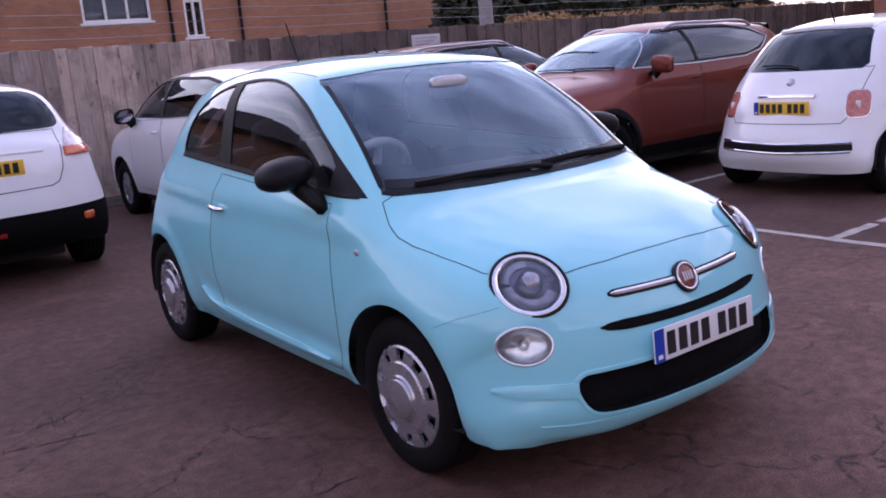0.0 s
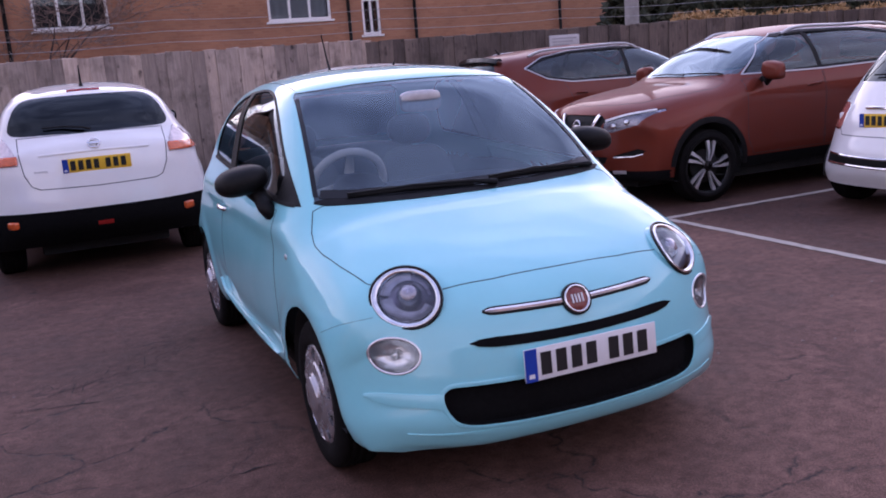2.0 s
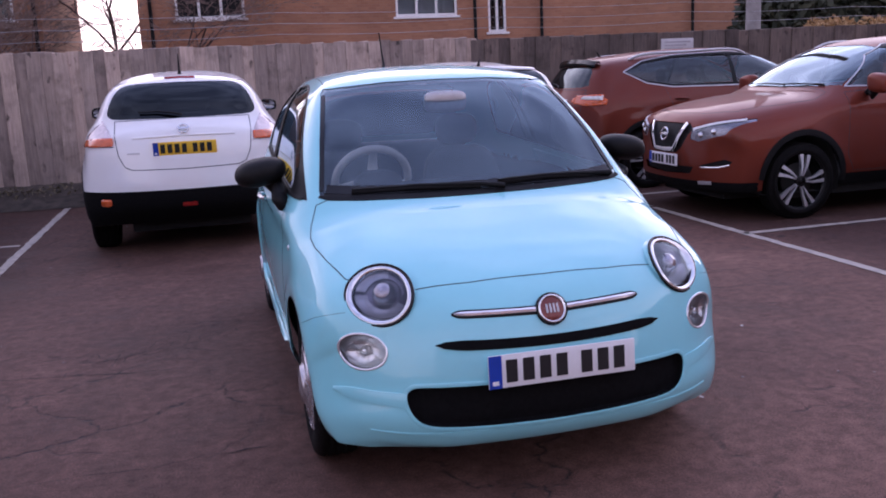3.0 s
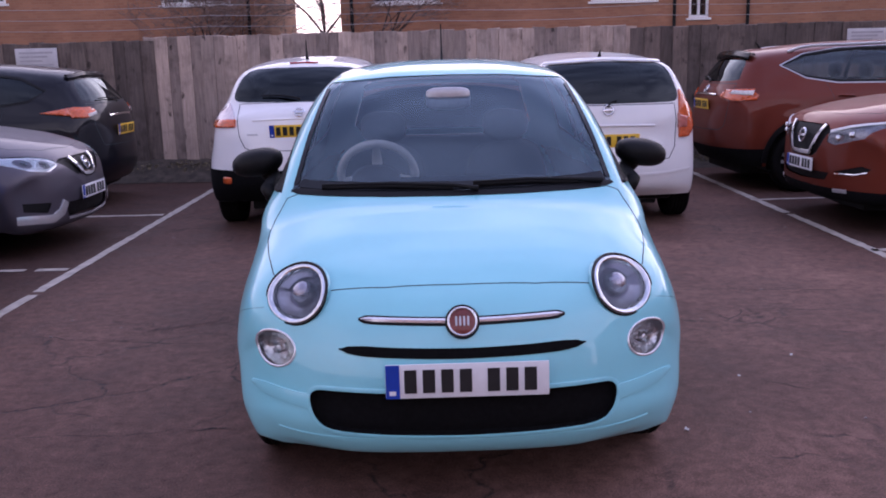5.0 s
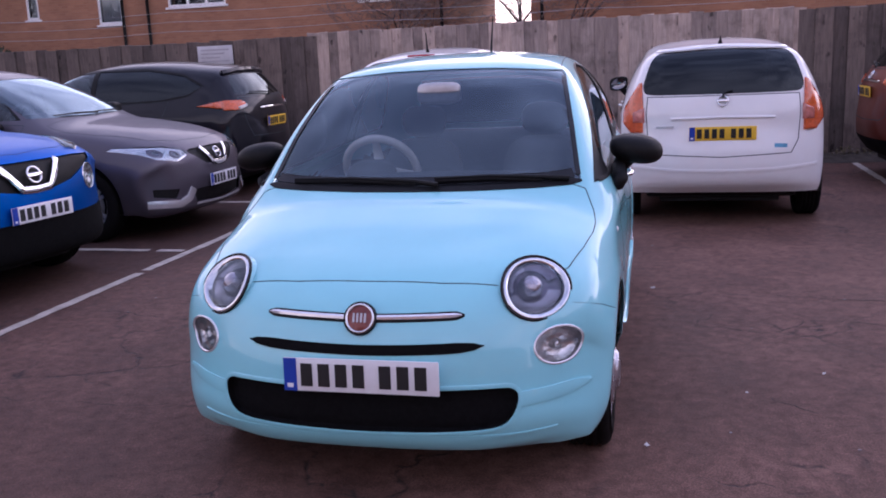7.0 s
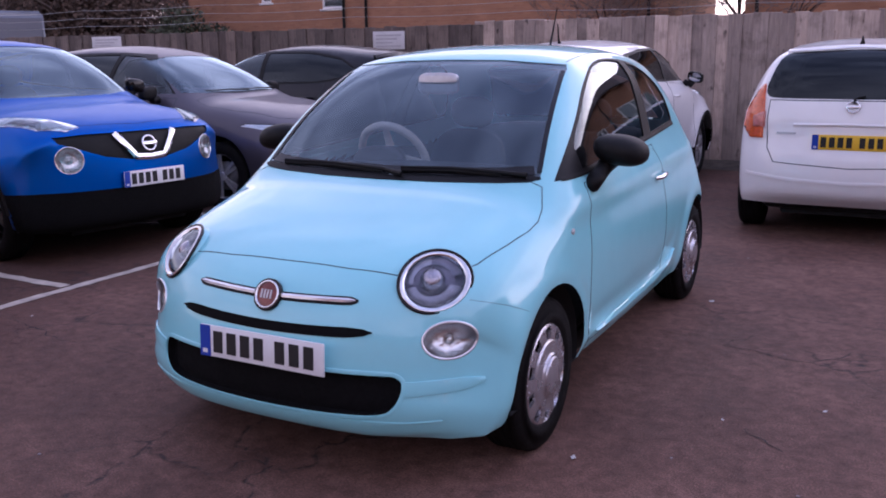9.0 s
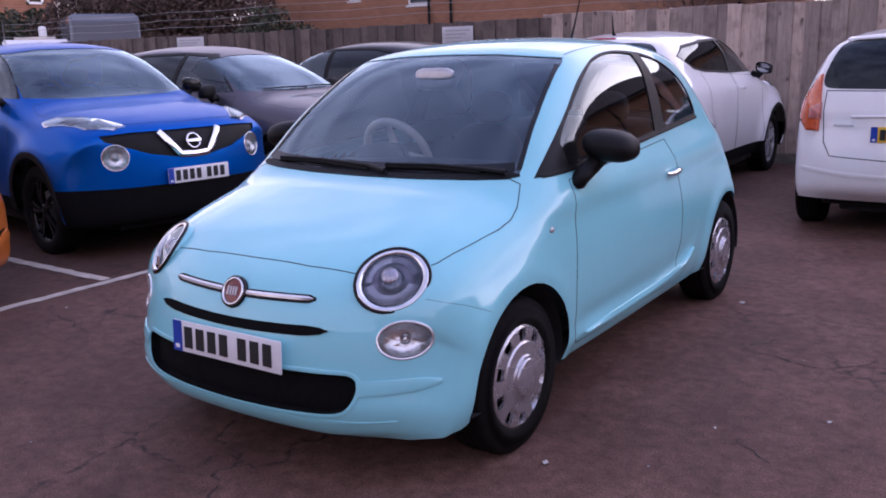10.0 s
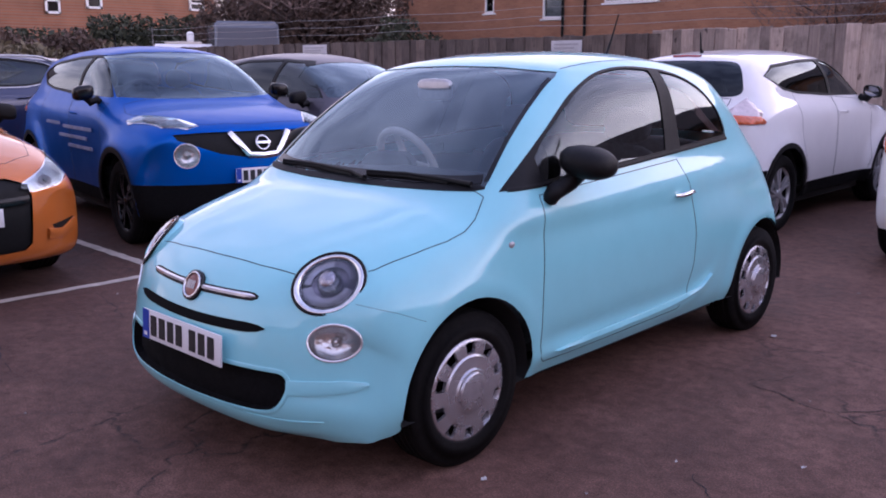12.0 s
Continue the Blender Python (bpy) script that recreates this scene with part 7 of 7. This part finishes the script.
def brick_house(label, x0, x1, openings, top=6.0, y=HOUSE_Y, deep=8.0):
    """A brick house whose front wall is built round its window openings, with a tiled roof."""
    h = thing("brick_house", label, "house", "brick houses")
    xs = sorted({x0, x1, *[v for o in openings for v in o[:2]]})
    for a, c in zip(xs, xs[1:]):
        holes = sorted((o[2], o[3]) for o in openings if o[0] <= a + 1e-6 and o[1] >= c - 1e-6)
        z = 0.0
        for lo, hi in holes:
            part("spandrel", boxed((a, y, z), (c, y + 0.28, lo)), BRICK, h)
            z = hi
        part("lintel_wall" if holes else "pier", boxed((a, y, z), (c, y + 0.28, top)), BRICK, h)
    part("side_wall", boxed((x0, y + 0.28, 0), (x0 + 0.28, y + deep, top)), BRICK, h)
    part("side_wall", boxed((x1 - 0.28, y + 0.28, 0), (x1, y + deep, top)), BRICK, h)
    part("back_wall", boxed((x0, y + deep, 0), (x1, y + deep + 0.28, top)), BRICK, h)
    bm = bmesh.new()
    ridge = y + deep / 2
    prof = [(y - 0.45, top - 0.12), (ridge, top + 2.6), (y + deep + 0.6, top - 0.12)]
    rows = [[bm.verts.new((x, py, pz + dz)) for py, pz in prof] for x, dz in ((x0 - 0.2, 0.0), (x1 + 0.2, 0.0))]
    low = [[bm.verts.new((x, py, pz - 0.16)) for py, pz in prof] for x in (x0 - 0.2, x1 + 0.2)]
    grid_faces(bm, rows)
    grid_faces(bm, low)
    for q in (0, 1):
        for j in (0, 1):
            bm.faces.new((rows[q][j], rows[q][j + 1], low[q][j + 1], low[q][j]))
    for j in (0, 2):
        bm.faces.new((rows[0][j], rows[1][j], low[1][j], low[0][j]))
    bmesh.ops.recalc_face_normals(bm, faces=bm.faces[:])
    part("roof", bm, ROOFTILE, h)
    bm = tube([(x0, y - 0.48, top - 0.10), (x1, y - 0.48, top - 0.10)], 0.055, 8)
    part("gutter", bm, PLASTIC, h)
    for o in openings:
        window(h, *o[:4], y + 0.06, *o[4:])
    return h


left_house = brick_house("long red brick house with white framed windows", -23.5, -4.90, [(-13.78, -11.83, 3.42, 4.6, 3), (-7.50, -5.55, 3.27, 4.5, 3), (-16.25, -15.40, 3.02, 4.4, 1, True), (-18.85, -18.40, 3.3, 4.3, 1, True)])
right_house = brick_house("long red brick house with white framed windows and dark downpipes", -2.47, 19.2, [(-1.51, 0.35, 3.17, 4.4, 3), (4.63, 6.48, 3.08, 4.3, 3, True), (7.44, 8.0, 2.56, 3.6, 2)])
for h, x in ((left_house, -5.05), (left_house, -14.45), (left_house, -15.33), (right_house, -2.15), (right_house, 7.0), (right_house, 9.1), (right_house, 14.2)):
    part("downpipe", tube([(x, HOUSE_Y - 0.09, 0), (x, HOUSE_Y - 0.09, 5.9)], 0.05, 8), PLASTIC, h)


# ---- beyond the fence: trees, hedges, vans and far houses ----
BARK = plain("bark", (0.085, 0.062, 0.052), 0.9, 0.0, 0.35, 12, bumpy=0.6)
TWIG = plain("twigs", (0.20, 0.14, 0.118), 0.9, 0.0, 0.4, 8)


def leaf_material(name, a, c):
    m, nt, b = material(name)
    geo = nt.nodes.new("ShaderNodeNewGeometry")
    nt.links.new(ramp(nt, geo.outputs["Random Per Island"], [(0.0, a), (1.0, c)]), b.inputs["Base Color"])
    b.inputs["Roughness"].default_value = 0.8
    return m


BROWNLEAF = leaf_material("brown_leaves", (0.055, 0.036, 0.028), (0.135, 0.088, 0.066))
GREENLEAF = leaf_material("dark_green_leaves", (0.022, 0.030, 0.018), (0.06, 0.065, 0.035))
OLIVELEAF = leaf_material("dry_grass", (0.10, 0.085, 0.05), (0.20, 0.165, 0.10))
STRAWBLADE = leaf_material("straw_blades", (0.34, 0.205, 0.09), (0.52, 0.34, 0.155))


def leaves(bm, center, size, n, leaf, rng):
    """Small leaf blades scattered in an uneven lump."""
    for _ in range(n):
        while True:
            p = Vector((rng.uniform(-1, 1), rng.uniform(-1, 1), rng.uniform(-1, 1)))
            if 0.2 < p.length < 1.0 + 0.25 * noise.noise(p * 2.3 + Vector(center)):
                break
        c = Vector((center[0] + p.x * size[0], center[1] + p.y * size[1], max(0.02, center[2] + p.z * size[2])))
        u = Vector((rng.gauss(0, 1), rng.gauss(0, 1), rng.gauss(0, 1))).normalized()
        v = u.cross(Vector((rng.gauss(0, 1), rng.gauss(0, 1), rng.gauss(0, 1)))).normalized()
        s = leaf * rng.uniform(0.6, 1.3)
        q = [bm.verts.new(c + u * s), bm.verts.new(c + v * s * 0.5), bm.verts.new(c - u * s), bm.verts.new(c - v * s * 0.5)]
        bm.faces.new(q)


def bush(name, label, lumps, mat, leaf, n, seed, stems=True):
    rng = random.Random(seed)
    b = thing(name, label, "bush", "bushes beyond the fence")
    bm = bmesh.new()
    for center, size in lumps:
        leaves(bm, center, size, n, leaf, rng)
    part("foliage", bm, mat, b)
    if stems:
        for center, size in lumps:
            bm = bmesh.new()
            for _ in range(5):
                a = rng.uniform(0, 6.28)
                tip = (center[0] + 0.7 * size[0] * math.cos(a), center[1] + 0.7 * size[1] * math.sin(a), center[2] + size[2] * rng.uniform(0.2, 0.9))
                tube([(center[0], center[1], 0), ((center[0] + tip[0]) / 2, (center[1] + tip[1]) / 2, tip[2] * 0.55), tip], [0.05, 0.03, 0.008], 5, bm=bm)
            part("stems", bm, BARK, b)
    return b


def bare_tree(label, at, height, seed, spread=0.55, depth=6, girth=0.022):
    """A leafless tree: tapered trunk, limbs and fine twigs."""
    rng = random.Random(seed)
    t = thing("bare_tree", label, "tree", "bare trees")
    wood, fine = bmesh.new(), bmesh.new()

    def grow(p, d, length, r, level):
        q = p + d * length * 0.5 + Vector((rng.gauss(0, 0.05), rng.gauss(0, 0.05), 0)) * length
        e = q + (d + Vector((rng.gauss(0, 0.12), rng.gauss(0, 0.12), 0.05))).normalized() * length * 0.5
        tube([p, q, e], [r, r * 0.85, r * 0.68], 7 if level < 2 else 4, bm=wood if level < 3 else fine)
        if level < depth:
            for _ in range(rng.choice((2, 3, 3)) if level else 4):
                nd = (d + Vector((rng.gauss(0, spread), rng.gauss(0, spread), rng.gauss(0.05, 0.25)))).normalized()
                grow(e if rng.random() < 0.7 else q, nd, length * rng.uniform(0.62, 0.85), max(r * 0.6, 0.006), level + 1)

    grow(Vector(at), Vector((0, 0, 1)), height * 0.28, height * girth, 0)
    part("trunk", wood, BARK, t)
    part("crown", fine, TWIG, t)
    return t


bare_tree("bare tree standing in the gap between the houses", (-3.4, 27.5, 0), 9.0, 3, 0.6, 7, 0.008)
bare_tree("bare tree with thin twigs before the brick house", (-1.6, 21.4, 0), 6.4, 8, 0.6, 7, 0.007)
bare_tree("bare twiggy shrub against the brick house", (-5.9, 21.6, 0), 6.2, 17, 0.65, 7, 0.007)
bare_tree("bare twiggy shrub against the brick house", (-4.6, 21.0, 0), 4.8, 19, 0.7, 7, 0.006)
bare_tree("bare brown tree beside the far end of the fence", (-19.5, 15.5, 0), 6.5, 5, 0.6)
bare_tree("bare brown tree beside the far end of the fence", (-22.8, 16.5, 0), 6.0, 11, 0.6)
bush("brown_bush", "brown leafless shrubs behind the fence", [((-24.0 + 1.35 * k, 15 + 0.5 * (k % 2), 1.9 + 0.3 * (k % 3)), (1.5, 1.2, 1.9 + 0.2 * (k % 2))) for k in range(6)] + [((-26.5 + 1.4 * k, 19.5, 2.6), (1.5, 1.2, 2.9)) for k in range(4)] + [((-19.7, 13.6, 1.7), (1.1, 0.9, 1.75))], BROWNLEAF, 0.075, 6500, 21)
bush("dark_bush", "dark evergreen shrub behind the fence", [((-15.0, 14.6, 1.2), (0.9, 0.9, 1.5)), ((-14.3, 15.2, 1.0), (0.8, 0.8, 1.3))], GREENLEAF, 0.07, 5000, 22)
bush("hedge", "dark overgrown hedge in the distance", [((-31, 11.5, 1.1), (2.0, 2.4, 1.7)), ((-31, 15.0, 1.4), (2.2, 2.4, 2.0)), ((-32, 18.5, 1.5), (2.2, 2.6, 2.1)), ((-33, 22.0, 1.0), (2.2, 2.4, 1.6))], GREENLEAF, 0.12, 9000, 23)
bush("brown_hedge", "brown hedge in the distance", [((-28, 9.0, 1.2), (1.6, 1.8, 1.4)), ((-28.5, 11.8, 1.2), (1.5, 1.8, 1.5))], BROWNLEAF, 0.10, 6500, 24)
bush("dry_grass_bank", "pale dry grass bank beyond the car park", [((-22, 7.6, 0.8), (0.9, 1.8, 1.3)), ((-22.5, 10.6, 0.8), (0.9, 1.6, 1.3)), ((-23, 4.6, 0.7), (0.9, 1.8, 1.2))], OLIVELEAF, 0.11, 3600, 25, False)
# leaf lumps stand in for a long low tan wall-like edge, not a hedge
bush("tan_band", "long low straw-coloured band built of leaf lumps", [((12.6 + 1.5 * k, 14.0 + 0.2 * (k % 2), 1.55 - 0.02 * k), (1.0, 0.7, 0.75)) for k in range(9)], STRAWBLADE, 0.05, 5200, 26)
bush("dark_hedge", "dark shrubs behind the straw-coloured band", [((14 + 2.4 * k, 17.5, 1.8), (1.6, 1.0, 2.3)) for k in range(6)], GREENLEAF, 0.19, 6000, 27)
bush("weeds", "low weeds and dead leaves along the fence foot", [((-5.4 + 0.5 * k, 8.74, 0.12), (0.3, 0.16, 0.10 + 0.04 * (k % 3))) for k in range(8)] + [((2.9 + 0.45 * k, 8.85, 0.03), (0.25, 0.1, 0.14)) for k in range(3)], OLIVELEAF, 0.022, 260, 28, False)

far_house = thing("brick_house", "distant orange brick terrace with small white windows", "house", "brick houses")
part("wall", boxed((-58, 2, 0), (-45, 28.0, 7.5)), ORANGEBRICK, far_house)
for y0, y1, z0, z1 in ((17.9, 18.7, 4.15, 5.4), (20.1, 21.0, 4.5, 5.6), (26.3, 27.3, 4.65, 5.4), (10.5, 11.5, 4.2, 5.4)):
    w = new("window")
    w.parent = far_house
    bm = bmesh.new()
    for lo, hi in (((y0, z0), (y1, z0 + 0.12)), ((y0, z1 - 0.12), (y1, z1)), ((y0, z0), (y0 + 0.12, z1)), ((y1 - 0.12, z0), (y1, z1)), ((y0, (z0 + z1) / 2), (y1, (z0 + z1) / 2 + 0.1))):
        box(bm, (-45.0, lo[0], lo[1]), (-44.9, hi[0], hi[1]))
    part("window_frame", bm, UPVC, w)
    part("pane", boxed((-44.99, y0 + 0.12, z0 + 0.12), (-44.96, y1 - 0.12, z1 - 0.12)), GLOSSBLACK, w)
bm = bmesh.new()
rows = [[bm.verts.new((x, y, z)) for x, z in ((-44.5, 7.4), (-51.5, 10.5), (-58.5, 7.4))] for y in (1.6, 28.4)]
grid_faces(bm, rows)
part("roof", bm, ROOFTILE, far_house)
CREAMWALL = plain("cream_plaster", (0.62, 0.57, 0.50), 0.9, 0.0, 0.08, 2)
cream = thing("cream_house", "distant cream plastered house", "house")
part("wall", boxed((-56, 28.05, 0), (-45.3, 33.5, 6.5)), CREAMWALL, cream)
part("pane", boxed((-45.32, 28.9, 4.75), (-45.26, 29.6, 5.6)), GLOSSBLACK, cream)
bm = bmesh.new()
rows = [[bm.verts.new((x, y, z)) for x, z in ((-44.8, 6.4), (-50.6, 9.2), (-56.4, 6.4))] for y in (28.0, 33.8)]
grid_faces(bm, rows)
part("roof", bm, ROOFTILE, cream)


def van(label, at, mat, length=4.6, height=2.3, width=1.9, beacon=False):
    """A plain panel van: rounded body, raked screen, windows, wheels."""
    v = thing("van", label, "van", "", "", None)
    bm = bmesh.new()
    h, w = height, width / 2
    prof = [(0.0, 0.35), (0.0, 0.95), (0.75, 1.15), (1.35, h - 0.18), (1.6, h), (length - 0.1, h), (length, h - 0.12), (length, 0.35)]
    rows = [[bm.verts.new((x * (0.93 if z > 1.3 else 1), y, z)) for y, z in prof] for x in (-w, w)]
    grid_faces(bm, rows)
    bm.faces.new(rows[0])
    bm.faces.new(rows[1][::-1])
    bmesh.ops.recalc_face_normals(bm, faces=bm.faces[:])
    bmesh.ops.bevel(bm, geom=bm.edges[:], offset=0.07, segments=3, affect="EDGES")
    part("body", bm, mat, v)
    bm = bmesh.new()
    q = [(0.86, 1.27), (1.30, h - 0.30)]
    bm.faces.new([bm.verts.new(p) for p in ((-w * 0.82, q[0][0] - 0.03, q[0][1]), (w * 0.82, q[0][0] - 0.03, q[0][1]), (w * 0.76, q[1][0] - 0.03, q[1][1]), (-w * 0.76, q[1][0] - 0.03, q[1][1]))])
    part("windscreen", bm, GLOSSBLACK, v)
    for s in (-1, 1):
        part("side_window", boxed((s * w * 0.94 - 0.01, 1.35, 1.3), (s * w * 0.94 + 0.02 * s, 2.0, h - 0.35), 0.0), GLOSSBLACK, v)
        for y in (0.8, length - 0.9):
            bm = lathe([(0.001, 0.02), (0.2, 0.02), (0.22, 0.06), (0.33, 0.07), (0.34, -0.1), (0.30, -0.12)], 28)
            for k in bm.verts:
                k.co = Vector((s * (w - 0.08 + k.co.x), y + k.co.y, 0.34 + k.co.z))
            part("wheel", bm, RUBBER, v)
    if beacon:
        part("beacon_bar", boxed((-0.5, 1.7, h), (0.5, 1.95, h + 0.07), 0.02), CREAMWALL, v)
        part("beacon", lathe([(0.10, h + 0.06), (0.10, h + 0.30), (0.06, h + 0.34), (0.001, h + 0.35)], 16, "z"), UPVC, v).location = (0.2, 1.8, 0)
    v.matrix_basis = at
    return v


VANGREY = paint("van_grey", (0.13, 0.145, 0.18), 0.3, 0.4)
van("grey-blue panel van parked beyond the fence", pose(-23.0, 14.7, 0, 0, 0, 242), VANGREY, 4.6, 2.68)
van("white works van with a roof beacon", pose(-18.6, 10.4, 0, 0, 0, 62), WHITE, 4.4, 2.04, 1.8, True)

# unseen blocks added to close the place off behind and beside the camera
for label, lo, hi, ridge in (("unseen plain brick block added behind the camera", (-10, -34, 0), (26, -26, 6.0), "x"), ("unseen plain brick block added beside the car park", (17.5, -16, 0), (26, 8, 5.6), "y")):
    h = thing("brick_house", label, "house", "brick houses")
    part("wall", boxed(lo, hi), BRICK, h)
    bm = bmesh.new()
    if ridge == "x":
        rows = [[bm.verts.new((x, y, z)) for y, z in ((lo[1] - 0.4, hi[2]), ((lo[1] + hi[1]) / 2, hi[2] + 2.6), (hi[1] + 0.4, hi[2]))] for x in (lo[0] - 0.3, hi[0] + 0.3)]
    else:
        rows = [[bm.verts.new((x, y, z)) for x, z in ((lo[0] - 0.4, hi[2]), ((lo[0] + hi[0]) / 2, hi[2] + 2.6), (hi[0] + 0.4, hi[2]))] for y in (lo[1] - 0.3, hi[1] + 0.3)]
    grid_faces(bm, rows)
    for r in rows:
        bm.faces.new(r)
    part("roof", bm, ROOFTILE, h)



# ---- litter and marks on the ground ----
rng = random.Random(77)
PEBBLE = plain("pale_stone", (0.22, 0.20, 0.20), 0.8, 0.0, 0.2, 30)
SCRAP = plain("dull_paper", (0.5, 0.49, 0.48), 0.8, 0.0, 0.15, 40)
bm = bmesh.new()
for _ in range(80):
    x, y = rng.uniform(-2.6, 3.1), rng.uniform(-3.2, 6.5)
    if abs(x) < 0.95 and -0.8 < y < 3.0:
        continue
    r = rng.uniform(0.003, 0.008)
    bmesh.ops.create_icosphere(bm, subdivisions=1, radius=r, matrix=Matrix.Translation((x, y, r * 0.4)) @ Matrix.Diagonal((rng.uniform(0.8, 1.6), rng.uniform(0.7, 1.3), 0.5, 1)))
tagged(finish("gravel", bm, PEBBLE), "scattered small pale stones on the asphalt", "gravel", kind="stuff")


def scrap(x, y, w):
    """A crumpled scrap of pale litter."""
    bm = bmesh.new()
    bmesh.ops.create_grid(bm, x_segments=4, y_segments=4, size=w / 2)
    for v in bm.verts:
        v.co.z = 0.006 + abs(rng.gauss(0, w * 0.18))
        v.co.x *= rng.uniform(0.6, 1.1)
    ob = finish("litter", bm, SCRAP)
    ob.matrix_basis = pose(x, y, 0, 0, 0, rng.uniform(0, 180))
    tagged(ob, "small crumpled scrap of pale litter", "litter", "litter on the ground")


for x, y, w in ((0.92, 2.23, 0.026), (1.66, 0.78, 0.016), (1.31, 0.51, 0.012), (0.90, -0.07, 0.020), (-2.44, 0.27, 0.012)):
    scrap(x, y, w)

# open cracks in the asphalt, and a crazed patch beside the mint car
CRACK = plain("crack_dirt", (0.022, 0.017, 0.017), 0.95, 0.0, 0.3, 30)
crack_mesh = bmesh.new()


def crack(x0, y0, x1, y1, wide, sway=0.06):
    """A ragged crack between two places, wider in the middle than at its ends."""
    a, d = Vector((x0, y0, 0.0025)), Vector((x1 - x0, y1 - y0, 0))
    side = Vector((-d.y, d.x, 0)).normalized()
    n = max(4, int(d.length / 0.025))
    seed = rng.uniform(0, 99)
    rows = []
    for k in range(n + 1):
        t = k / n
        off = sway * math.sin(math.pi * t) ** 0.5 * (noise.noise((seed, t * 4 * d.length + 3, 1)) + 0.5 * noise.noise((seed, t * 14 * d.length, 7)))
        w = wide * (0.35 + 0.65 * math.sin(math.pi * t)) * rng.uniform(0.35, 1.25) / 2
        c = a + d * t + side * off
        rows.append((crack_mesh.verts.new(c - side * w), crack_mesh.verts.new(c + side * w)))
    for r, q in zip(rows, rows[1:]):
        if rng.random() > 0.07:
            crack_mesh.faces.new((r[0], r[1], q[1], q[0]))


for ends in ((1.13, 1.46, 1.55, 1.38, 0.012), (1.13, 1.46, 1.24, 1.72, 0.008), (1.53, 1.38, 1.70, 1.62, 0.011), (1.55, 1.38, 1.70, 1.32, 0.008), (0.91, 2.12, 1.24, 2.09, 0.006), (1.24, 2.09, 1.70, 2.10, 0.010), (1.70, 1.62, 2.40, 1.55, 0.010),
             (1.40, 0.47, 1.56, 0.32, 0.009), (1.70, 2.10, 2.62, 1.95, 0.010), (-1.50, 2.05, -0.86, 2.21, 0.010), (-1.90, 1.36, -1.30, 1.26, 0.011), (-1.80, 1.48, -1.20, 1.82, 0.008), (-1.30, 1.64, -1.00, 1.46, 0.008), (-1.12, 0.09, -0.92, 0.09, 0.012),
             (-2.50, 1.50, -1.90, 1.36, 0.008), (-2.60, 0.20, -1.90, 0.05, 0.009), (-1.90, 0.05, -1.12, 0.09, 0.006), (-2.20, -0.60, -1.40, -0.75, 0.007)):
    crack(*ends)
spots = [[Vector((-1.86 + 0.095 * i + 0.012 * j + rng.uniform(-0.03, 0.03), 1.34 + 0.055 * i + 0.075 * j + rng.uniform(-0.025, 0.025), 0)) for j in range(5)] for i in range(10)]
for i in range(10):
    for j in range(5):
        for p in (spots[i + 1][j] if i < 9 else None, spots[i][j + 1] if j < 4 else None):
            if p and rng.random() < 0.62:
                crack(spots[i][j].x, spots[i][j].y, p.x, p.y, rng.uniform(0.004, 0.008), 0.02)
tagged(finish("cracks", crack_mesh, CRACK), "dark open cracks and crazing in the asphalt", "crack", kind="stuff")

# faded lettering on the blue crossover's flank, as plain bars
FADED = plain("faded_letters", (0.24, 0.28, 0.42), 0.5, 0.0, 0.3, 12)
blue_car = [o for o in scene.objects if o.parent is None and o.name.startswith("crossover") and "blue" in o.get("label", "")][0]
for k, (y0, y1, z) in enumerate(((0.62, 1.42, 0.86), (0.75, 1.55, 0.78), (0.62, 1.30, 0.70), (1.52, 1.95, 0.88))):
    ob = part("lettering_bar", boxed((-0.8835 - 0.002, y0, z - 0.014), (-0.8835 + 0.006, y1, z + 0.014)), FADED, blue_car)
